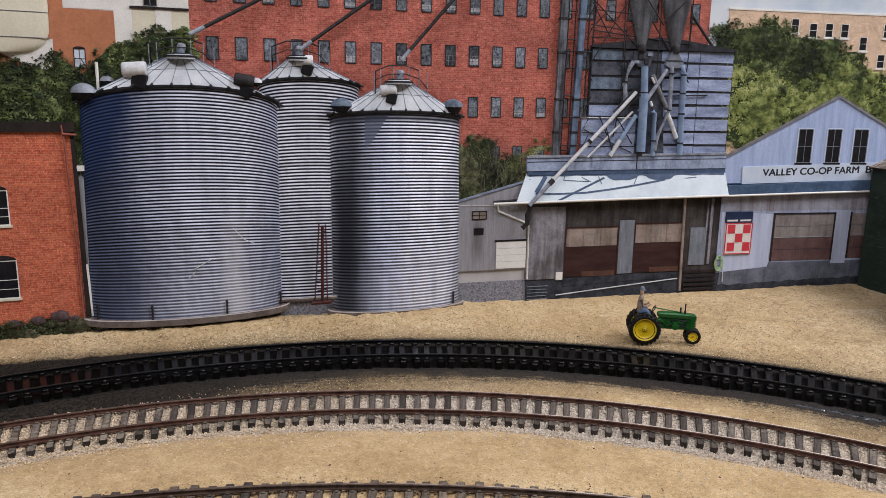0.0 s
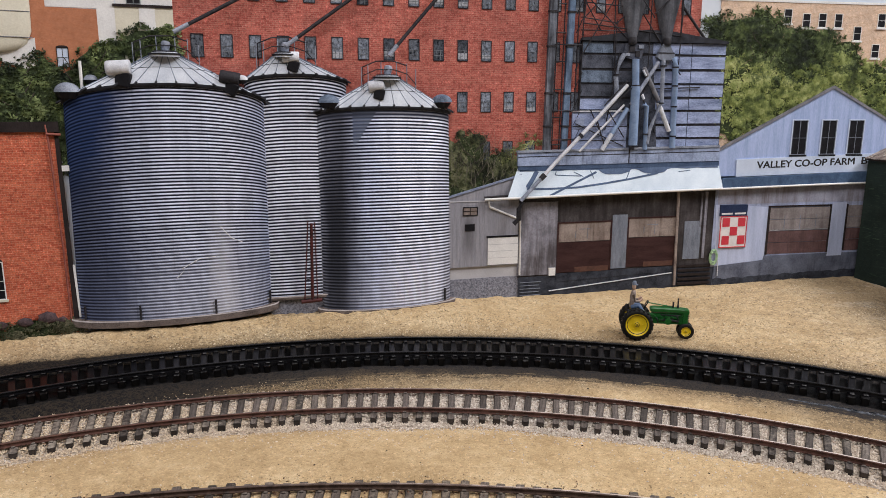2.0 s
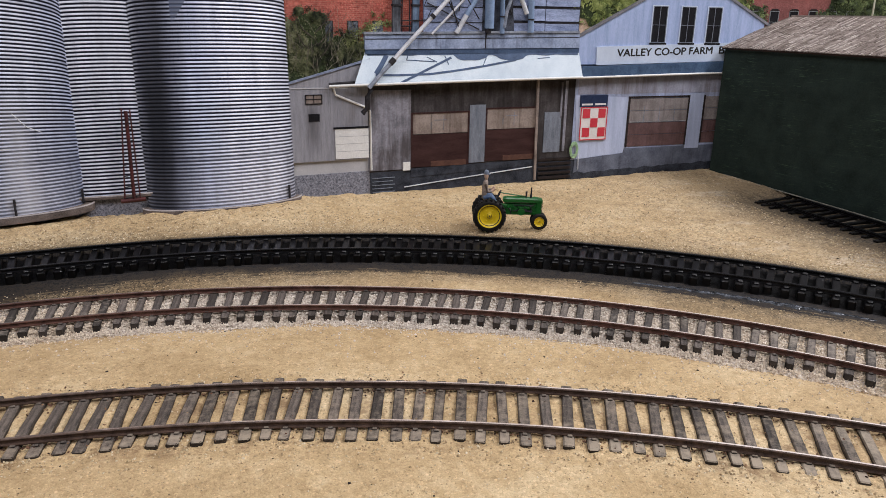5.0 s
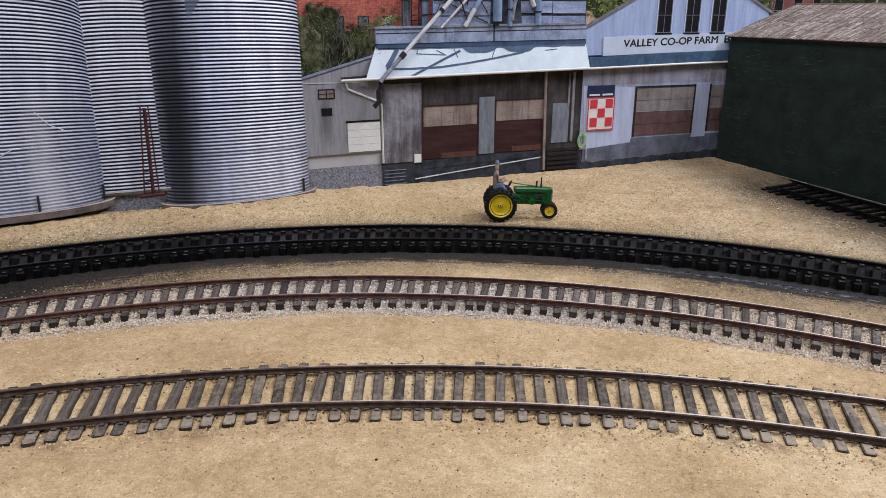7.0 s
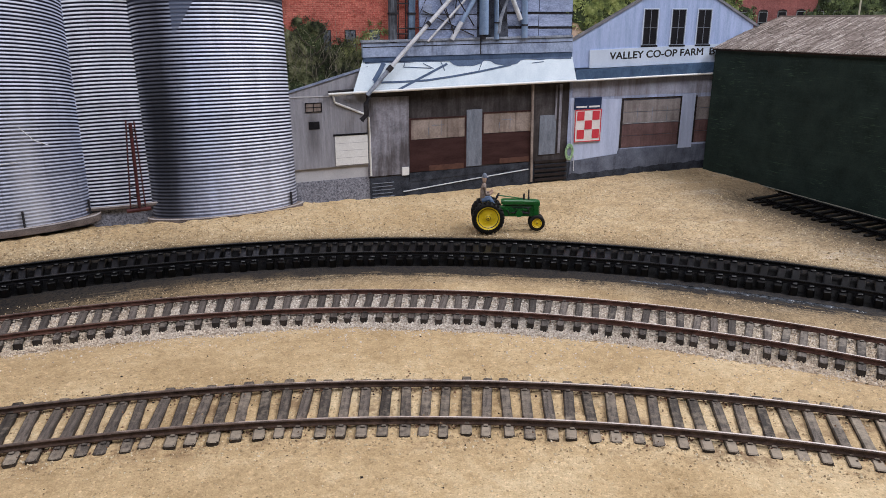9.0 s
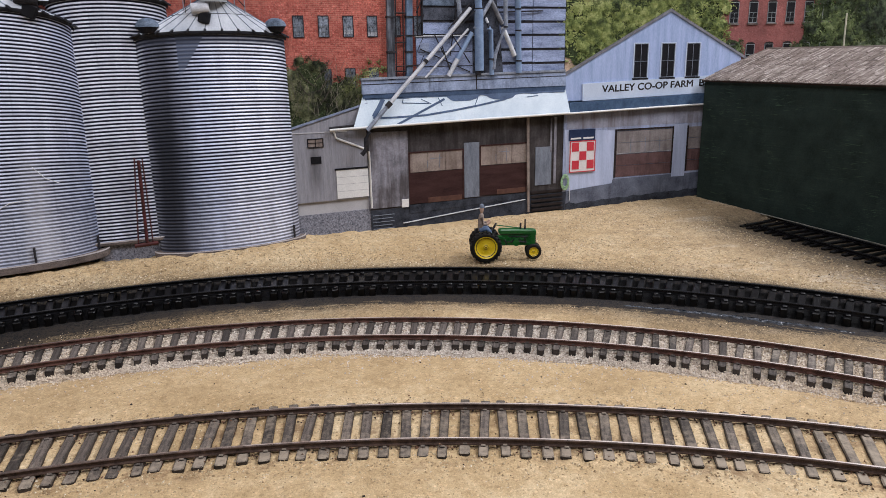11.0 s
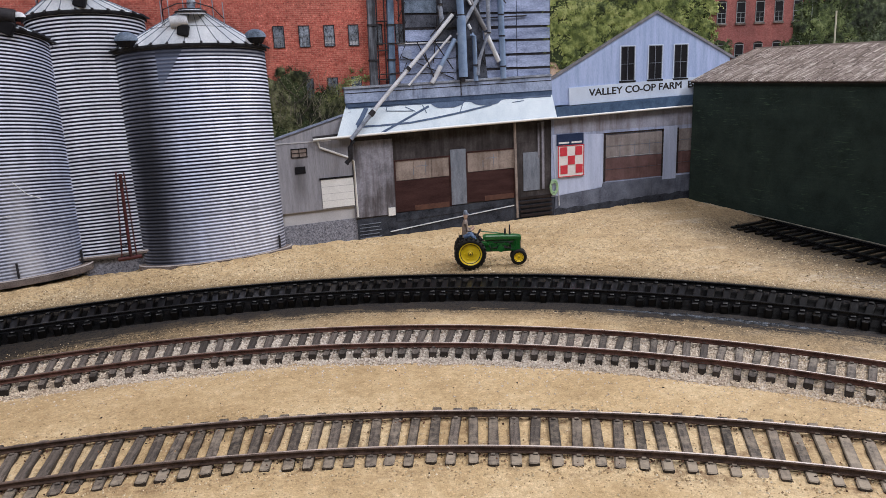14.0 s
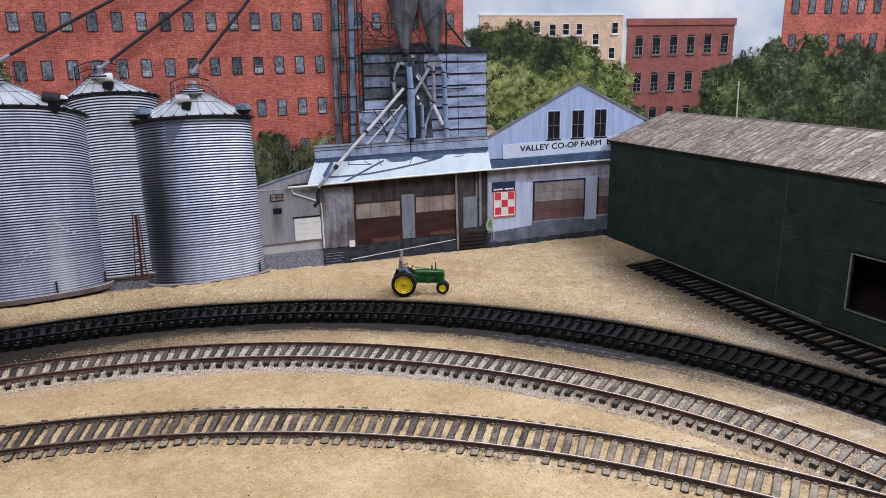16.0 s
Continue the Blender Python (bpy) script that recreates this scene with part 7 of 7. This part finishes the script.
# ---- the toy tractor ----
def tractor():
    base = Matrix.Translation(Vector((15.92, 56.2, -1.17)) * CM) @ pose(0, 0, 0, 0, 0, -8)
    t = thing("toy_tractor", "green die-cast toy tractor with yellow wheels on the sand", "tractor", base)

    def wheel(name, x, y, r, w, rim_r, lugs):
        tyre = Geo()
        m = pose(x, y, r, 90, 0, 0)
        prof = [(rim_r, -w * 0.42), (r * 0.86, -w * 0.5), (r * 0.97, -w * 0.36), (r, -w * 0.15), (r, w * 0.15), (r * 0.97, w * 0.36), (r * 0.86, w * 0.5), (rim_r, w * 0.42)]
        tyre.lathe(m, prof, 36)
        for k in range(lugs):
            a = 2 * math.pi * k / lugs
            for s in (-1, 1):
                tyre.box(m @ pose(0, 0, 0, 0, 0, math.degrees(a) + s * 4) @ pose(r * 0.99, 0, s * w * 0.23, 0 + s * 35, 0, 0), r * 0.09, r * 0.1, w * 0.5)
        ty = part(name, tyre, RUBBER, t, "black rubber tyre", True)
        rim = Geo()
        rim.lathe(m, [(rim_r * 1.02, -w * 0.44), (rim_r * 0.93, -w * 0.42), (rim_r * 0.88, -w * 0.2), (rim_r * 0.62, -w * 0.08), (rim_r * 0.2, -w * 0.1), (rim_r * 0.16, -w * 0.2), (0, -w * 0.2)][::-1], 28)
        rim.lathe(m, [(rim_r * 1.02, w * 0.44), (rim_r * 0.93, w * 0.42), (rim_r * 0.88, w * 0.2), (rim_r * 0.62, w * 0.08), (rim_r * 0.2, w * 0.1), (rim_r * 0.16, w * 0.2), (0, w * 0.2)], 28)
        part("rim", rim, TRACTOR_YELLOW, ty, "yellow rim", True)
        nut = Geo()
        for s in (-1, 1):
            nut.lathe(m, [(0.0, s * w * 0.24), (rim_r * 0.08, s * w * 0.24), (rim_r * 0.09, s * w * 0.18)], 10)
            for k in range(6):
                a = 2 * math.pi * k / 6
                nut.lathe(m @ pose(rim_r * 0.5 * math.cos(a), rim_r * 0.5 * math.sin(a), s * w * 0.12), [(0.0, s * 0.05), (rim_r * 0.06, s * 0.05), (rim_r * 0.06, -s * 0.02)], 6)
        part("hub", nut, TRACTOR_YELLOW, ty)
        # dark rings paint the shading in the rim's creases; the centre cap is dark
        ring = Geo()
        for s in (-1, 1):
            ring.lathe(m, [(rim_r * 0.2, s * w * 0.1), (rim_r * 0.21, s * w * 0.16), (rim_r * 0.165, s * w * 0.17)], 24)
            ring.lathe(m, [(rim_r * 0.9, s * w * 0.3), (rim_r * 0.86, s * w * 0.215), (rim_r * 0.84, s * w * 0.19)], 30)
            ring.lathe(m, [(0.0, s * w * 0.27), (rim_r * 0.06, s * w * 0.265), (rim_r * 0.07, s * w * 0.2)], 10)
        part("hub_shading_ring", ring, IRON, ty)
    wheel("rear_wheel", -0.06, -0.95, 1.18, 0.5, 0.86, 22)
    wheel("rear_wheel", -0.06, 0.95, 1.18, 0.5, 0.86, 22)
    wheel("front_wheel", 3.66, -0.3, 0.62, 0.3, 0.36, 0)
    wheel("front_wheel", 3.66, 0.3, 0.62, 0.3, 0.36, 0)
    g = Geo()
    rows = []
    for x, z0, z1, hw in ((0.95, 2.08, 2.38, 0.28), (1.15, 2.05, 2.43, 0.33), (2.4, 2.07, 2.42, 0.33), (3.5, 2.02, 2.37, 0.33), (3.78, 1.95, 2.33, 0.31), (3.85, 1.96, 2.24, 0.28)):
        rows.append([(x, -hw, z0), (x, hw, z0), (x, hw, z1 - 0.12), (x, hw * 0.85, z1 - 0.03), (x, hw * 0.3, z1), (x, -hw * 0.3, z1), (x, -hw * 0.85, z1 - 0.03), (x, -hw, z1 - 0.12)])
    g.grid(rows, closed=True, flip=True)
    g.fan(rows[0])
    g.fan(rows[-1][::-1])
    part("hood", g, TRACTOR_GREEN, t, "green hood")
    g = Geo()
    g.box(pose(3.58, 0, 1.6), 0.42, 0.6, 1.2, 0.05)
    grille = part("grille", g, TRACTOR_GREEN, t, "green radiator grille")
    b = Geo()
    for k in range(6):
        b.box(pose(3.84, 0, 1.1 + 0.17 * k), 0.03, 0.56, 0.07)
    part("grille_slat", b, IRON, grille)
    g = Geo()
    g.box(pose(2.3, 0, 1.22), 2.7, 0.44, 0.26, 0.05)
    g.box(pose(1.9, 0, 1.35), 1.9, 0.5, 0.5, 0.06)
    g.box(pose(3.2, 0, 1.62), 0.6, 0.4, 0.8, 0.05)
    for q in range(4):
        g.lathe(pose(1.3 + 0.42 * q, -0.33, 1.72, 90, 0, 0), [(0.0, 0.1), (0.09, 0.09), (0.11, 0.0)], 10)
    g.box(pose(2.5, -0.22, 1.62), 0.9, 0.26, 0.2, 0.05)
    g.box(pose(2.1, 0, 1.7), 2.1, 0.42, 0.5, 0.05)
    g.box(pose(0.9, -0.2, 1.75), 0.7, 0.35, 0.35, 0.06)
    g.box(pose(1.75, -0.2, 1.55), 0.35, 0.3, 0.4, 0.04)
    g.lathe(pose(2.3, -0.28, 1.35, 90, 0, 0), [(0, 0.16), (0.26, 0.14), (0.28, 0.0), (0.28, -0.1)], 16)
    part("engine", g, TRACTOR_GREEN, t, "green engine block")
    g = Geo()
    g.box(pose(2.35, -0.34, 1.52), 0.7, 0.08, 0.12)
    g.tube([(1.6, -0.3, 1.45), (3.1, -0.36, 1.4)], 0.06, 6)
    g.box(pose(2.45, -0.35, 1.86), 1.5, 0.06, 0.07)
    g.tube([(1.2, -0.34, 1.8), (1.5, -0.38, 1.5), (1.55, -0.36, 1.2)], 0.05, 6)
    g.tube([(2.9, -0.36, 1.85), (3.05, -0.38, 1.55), (3.0, -0.36, 1.3)], 0.045, 6)
    part("manifold", g, IRON, t, "", True)
    g = Geo()
    g.box(pose(0.35, 0, 1.35), 1.5, 0.9, 0.75, 0.1)
    g.lathe(pose(0, 0, 1.18, 90, 0, 0), [(0.3, -0.75), (0.32, -0.4), (0.42, -0.35), (0.42, 0.35), (0.32, 0.4), (0.3, 0.75)], 14)
    part("gearbox", g, TRACTOR_GREEN, t, "green gearbox and axle housing")
    g = Geo()
    g.tube([(3.3, 0, 1.0), (3.55, 0, 0.72)], 0.14, 8)
    g.tube([(3.6, -0.25, 0.62), (3.6, 0.25, 0.62)], 0.1, 8)
    part("front_axle", g, TRACTOR_GREEN, t, "", True)
    g = Geo()
    g.tube([(2.65, -0.1, 2.2), (2.65, -0.1, 2.75), (2.66, -0.1, 2.85)], 0.07, 8)
    part("air_intake", g, IRON, t, "short black intake stack", True)
    g = Geo()
    g.tube([(3.0, -0.1, 2.2), (3.0, -0.1, 2.6)], 0.08, 8)
    g.tube([(3.0, -0.1, 2.6), (3.0, -0.1, 3.15)], 0.055, 8)
    part("exhaust", g, IRON, t, "black exhaust stack", True)
    g = Geo()
    g.tube([(2.6, 0, 2.44), (1.0, 0, 2.66), (0.7, 0, 2.72)], 0.045, 6)
    part("steering_shaft", g, TRACTOR_GREEN, t)
    g = Geo()
    ring = [Vector((0.66 + 0.12 * math.cos(a), 0.25 * math.sin(a), 2.62 + 0.22 * math.cos(a))) for a in [2 * math.pi * k / 18 for k in range(19)]]
    g.tube(ring, 0.045, 6, caps=False)
    part("steering_wheel", g, IRON, t, "", True)
    g = Geo()
    g.lathe(pose(-0.45, 0, 1.85), [(0, 0), (0.3, 0.0), (0.42, 0.1), (0.42, 0.16), (0.3, 0.08), (0, 0.06)], 16)
    g.tube([(-0.4, 0, 1.85), (-0.2, 0, 1.5)], 0.07, 6)
    g.box(pose(-0.82, 0, 2.2, 0, -10, 0), 0.08, 0.6, 0.5, 0.03)
    part("seat", g, IRON, t, "black seat", True)
    g = Geo()
    g.box(pose(-0.75, 0, 1.0), 0.7, 0.3, 0.1, 0.02)
    g.tube([(-0.3, -0.5, 1.6), (0.4, -0.55, 2.05), (0.75, -0.55, 1.7)], 0.05, 6)
    g.tube([(-0.3, 0.5, 1.6), (0.4, 0.55, 2.05), (0.75, 0.55, 1.7)], 0.05, 6)
    part("drawbar", g, TRACTOR_GREEN, t, "", True)


tractor()


def figurine():
    """The small painted driver figure: one plain mesh."""
    m = Matrix.Translation((15.5, 56.25, 0.78)) @ pose(0, 0, 0, 0, 0, -8) @ Matrix.Diagonal((0.98, 0.95, 1.62, 1.0))
    shirt = speckled("brown_shirt_paint", (0.15, 0.115, 0.10), (0.34, 0.28, 0.24), 200, 900, 0.6)
    jeans = speckled("blue_trouser_paint", (0.05, 0.09, 0.17), (0.12, 0.18, 0.30), 200, 900, 0.6)
    skin = speckled("flesh_paint", (0.45, 0.29, 0.21), (0.58, 0.40, 0.31), 200, 900, 0.6)
    cap = speckled("cap_paint", (0.10, 0.13, 0.19), (0.22, 0.26, 0.33), 200, 900, 0.6)
    g = Geo()
    P = lambda *q: [m @ Vector(v) for v in q]
    rows = []
    for z, rx, ry, x in ((0.2, 0.2, 0.28, -0.02), (0.4, 0.2, 0.28, -0.01), (0.75, 0.23, 0.34, 0.03), (0.98, 0.17, 0.28, 0.07), (1.06, 0.09, 0.11, 0.08)):
        rows.append([m @ Vector((x + rx * math.cos(a), ry * math.sin(a), z)) for a in [2 * math.pi * k / 12 for k in range(12)]])
    g.grid(rows, closed=True, mi=0)
    g.fan(rows[-1], 0)
    for s in (-1, 1):
        g.tube(P((-0.08, s * 0.17, 0.24), (0.5, s * 0.24, 0.32), (0.74, s * 0.26, 0.12), (0.92, s * 0.26, -0.3)), 0.2, 8, 0.13, mi=1)
        g.tube(P((0.05, s * 0.36, 0.9), (0.22, s * 0.42, 0.55), (0.5, s * 0.36, 0.55)), 0.14, 7, 0.11, mi=0)
        g.tube(P((0.5, s * 0.36, 0.55), (0.75, s * 0.3, 0.68)), 0.1, 7, 0.09, mi=2)
    g.lathe(m @ pose(0.1, 0, 1.22), [(0.0, -0.2), (0.1, -0.18), (0.15, -0.05), (0.16, 0.05), (0.14, 0.14)], 12, mi=2)
    g.lathe(m @ pose(0.1, 0, 1.3), [(0.165, 0.0), (0.17, 0.08), (0.13, 0.18), (0.0, 0.21)], 12, mi=3)
    g.box(m @ pose(0.28, 0, 1.31), 0.2, 0.22, 0.03, mi=3)
    ob = part("driver_figurine", g, [shirt, jeans, skin, cap], None, "", True)
    tagged(ob, "small painted driver figurine in brown shirt and blue trousers", "figurine")


figurine()


# ---- loose stones ----
def stones(name, label, spots, size, mat, seed, flat=0.7):
    """Many small angular stones in one mesh; spots is a function that gives x, y, z."""
    rng = random.Random(seed)
    g = Geo()
    for x, y, z in spots(rng):
        s = rng.uniform(*size)
        top = (x + rng.uniform(-s, s) * 0.3, y + rng.uniform(-s, s) * 0.3, z + s * flat)
        bot = (x, y, z - s * 0.6)
        a0 = rng.uniform(0, 6.28)
        n = 4
        ring = [(x + s * rng.uniform(0.7, 1.1) * math.cos(a0 + 2 * math.pi * k / n), y + s * rng.uniform(0.7, 1.1) * math.sin(a0 + 2 * math.pi * k / n), z + rng.uniform(-0.2, 0.3) * s) for k in range(n)]
        i = len(g.v)
        g.v += [top, bot, *ring]
        for k in range(n):
            g.f += [(i, i + 2 + k, i + 2 + (k + 1) % n), (i + 1, i + 2 + (k + 1) % n, i + 2 + k)]
            g.uv += [None, None]
            g.mi += [0, 0]
    ob = part(name, g, mat)
    tagged(ob, label, name, kind="stuff")


def ballast_bed():
    """The strip of glued stone under the middle line."""
    k = Nodes("ballast_bed")
    c = k.add("ShaderNodeTexVoronoi", {"Vector": k.pos(), "Scale": 950.0}, feature="F1")
    v = k.add("ShaderNodeSeparateColor", {0: c.outputs["Color"]}).outputs[0]
    col = k.ramp(v, [(0.0, (0.2, 0.165, 0.135)), (0.2, (0.44, 0.38, 0.33)), (0.7, (0.57, 0.515, 0.455)), (1.0, (0.75, 0.70, 0.64))])
    col = k.mix(0.5, col, k.ramp(k.noise(30.0, 4.0), [(0.35, (0.8, 0.68, 0.5)), (0.65, (1.1, 1.08, 1.05))]), "MULTIPLY")
    k.bump(k.math("MULTIPLY", c.outputs["Distance"], -1.0), 0.8, 0.0008)
    m = k.done(col, 0.9, 0, 0.2)
    g = Geo()
    prof = [(-3.1, -2.36), (-2.75, -2.24), (-2.2, -2.17), (-1.7, -2.06), (0.0, -1.99), (2.1, -2.04), (2.6, -2.22)]
    rows = []
    for i in range(301):
        a = -0.9 + 2.1 * i / 300
        rows.append([arc(MID, a, d + (0.3 * noise.noise(Vector((a * 40, d, 7))) if j in (0, 1, 6) else 0), z + 0.04 * noise.noise(Vector((a * 90, d * 3, 1)))) for j, (d, z) in enumerate(prof)])
    g.grid(rows, flip=True)
    ob = part("ballast_bed", g, m, None, "", True)
    tagged(ob, "strip of pale grey glued ballast under the middle track", "ballast", kind="structure")


ballast_bed()


def ballast_spots(rng):
    out = []
    for _ in range(64000):
        a = rng.uniform(-0.85, 1.1)
        d = rng.gauss(-1.25, 1.75)
        if not -4.7 < d < 2.7:
            continue
        x, y, _ = arc(MID, a, d)
        lobe = 0.5 * noise.noise(Vector((a * 45, 3, 0)))
        stray = d < -2.9 and rng.random() < 0.12
        if stray:
            d = -2.9 - abs(rng.gauss(0, 1.3 + 1.5 * smooth01(a / 0.5)))
            x, y, _ = arc(MID, a, d)
            if math.hypot(x - NEAR[0], y - NEAR[1]) - NEAR[2] > 2.6:
                out.append((x, y, ground_z(x, y)))
            continue
        if d < -3.05 + lobe and rng.random() < min(0.95, 0.45 + 0.55 * (-3.05 + lobe - d)):
            continue
        fall = 0.19 * smooth01((-1.6 - d) / 0.7) + 0.07 * smooth01((-2.6 - d) / 0.6)
        out.append((x, y, -2.0 - fall + rng.uniform(0, 0.07)))
    return out


def painted(x, y):
    """Whether a spot lies on black paint, where no loose stones lie."""
    rho = math.hypot(x - BACK[0], y - BACK[1]) - BACK[2]
    d = Vector((x, y)) - SPUR0
    near = abs(d.cross(SPURD)) + max(0.0, -1.0 - d.dot(SPURD))
    return -3.7 < rho < 2.7 or (x < -20 and -4.5 < rho < 4.6) or near < 3.0 + 2.5 * (0.5 + noise.noise(Vector((x * 5, y * 5, 2))))


def grit_spots(rng):
    out = []
    for _ in range(40000):
        x, y = rng.uniform(-35, 62), rng.uniform(18, 70)
        if math.hypot(x - BACK[0], y - BACK[1]) > BACK[2] and rng.random() < 0.4:
            continue
        if y > wall_y(x) - 0.5 or painted(x, y):
            continue
        out.append((x, y, ground_z(x, y)))
    return out


def cinder_spots(rng):
    out = []
    for _ in range(480):
        x, y = rng.uniform(-30, 58), rng.uniform(19, 68)
        if y > wall_y(x) - 1 or painted(x, y):
            continue
        out.append((x, y, ground_z(x, y)))
    return out


stones("cinders", "sparse dark cinders on the sand", cinder_spots, (0.025, 0.085), BROWN_WALL, 33)
stones("ballast", "pale grey crushed-stone ballast round the middle track", ballast_spots, (0.035, 0.075), BALLAST, 31, 1.0)


def crumb_spots(rng):
    out = []
    while len(out) < 20000:
        x, y = rng.uniform(-30, 58), rng.uniform(40, 72)
        rho = math.hypot(x - BACK[0], y - BACK[1]) - BACK[2]
        if y > wall_y(x) - 0.4 or rho < 3.1 or rng.random() > 0.3 + math.exp((3.0 - rho) / 2.5) or painted(x, y) or noise.noise(Vector((x, y, 0)) * 0.35) < rng.uniform(-0.9, 0.5):
            continue
        out.append((x, y, ground_z(x, y)))
    return out


def trackside_spots(rng):
    out = []
    for _ in range(7000):
        a = rng.uniform(-0.55, 0.75)
        d = rng.choice((rng.gauss(-2.7, 0.55), rng.gauss(-2.7, 0.55), rng.gauss(2.6, 0.4), rng.uniform(-1.6, 1.6)))
        x, y, _ = arc(NEAR, a, d)
        if noise.noise(Vector((x * 0.5, y * 0.5, 4))) < rng.uniform(-0.7, 0.35):
            continue
        out.append((x, y, ground_z(x, y)))
    return out


def rust_spots(rng):
    out = []
    for _ in range(5200):
        a = rng.uniform(-0.55, 0.75)
        d = rng.choice((-1, 1)) * NEAR[3] / 2 + rng.choice((rng.gauss(-0.22, 0.12), rng.gauss(0.24, 0.12), rng.gauss(0, 0.5)))
        x, y, _ = arc(NEAR, a, d)
        if noise.noise(Vector((x * 0.7, y * 0.7, 8))) < rng.uniform(-0.8, 0.4):
            continue
        out.append((x, y, max(ground_z(x, y), -2.0) + rng.uniform(0, 0.1)))
    return out


stones("rust_crumbs", "rusty brown crumbs caught along the rails of the sand-laid track", rust_spots, (0.03, 0.075), RUST_CRUMB, 37, 0.9)
stones("trackside_pebbles", "loose pale pebbles heaped along the sand-laid track", trackside_spots, (0.035, 0.085), PEBBLE, 36, 0.9)
stones("sand_crumbs", "small crumbs of tan sand on the bank", crumb_spots, (0.03, 0.095), PEBBLE, 35)
stones("grit", "scattered tan and dark grit on the sand", grit_spots, (0.022, 0.06), PEBBLE, 32)


def scratches():
    t = thing("silo_scratch", "thin white scratches on the broad silo print", "scratch")
    for pts in ([(-16.6, 7.2), (-15.9, 6.3), (-15.1, 5.9)], [(-19.4, 4.1), (-18.2, 4.8), (-17.0, 4.9)], [(-19.8, 3.4), (-19.3, 3.9)]):
        bar("scratch", [(x, z, 1.02) for x, z in pts], 0.025, WHITE, t, "", 4)


scratches()


def paint_edge():
    """A glossy dried run of black paint along the foot of the roadbed."""
    k = Nodes("wet_black_paint")
    n = k.noise(300.0, 3.0)
    k.bump(n, 0.9, 0.0009)
    m = k.done(k.ramp(n, [(0.4, (0.01, 0.012, 0.016)), (0.7, (0.12, 0.135, 0.16))]), 0.12, 0, 1.0)
    g = Geo()
    rows = []
    for i in range(61):
        a = 0.42 + 0.26 * i / 60
        w = 0.28 * math.sin(math.pi * i / 60) ** 0.5 * (0.7 + 0.5 * noise.noise(Vector((i * 0.4, 1, 2)))) + 0.02
        c = -3.1 + 0.15 * noise.noise(Vector((i * 0.25, 4, 0)))
        rows.append([arc(BACK, a, c - w, -1.95), arc(BACK, a, c - w * 0.6, -1.86), arc(BACK, a, c + w * 0.5, -1.82), arc(BACK, a, c + w, -1.90)])
    g.grid(rows, flip=True)
    tagged(part("paint_run", g, m, None, "", True), "glossy dried run of black paint beside the roadbed", "paint")


paint_edge()
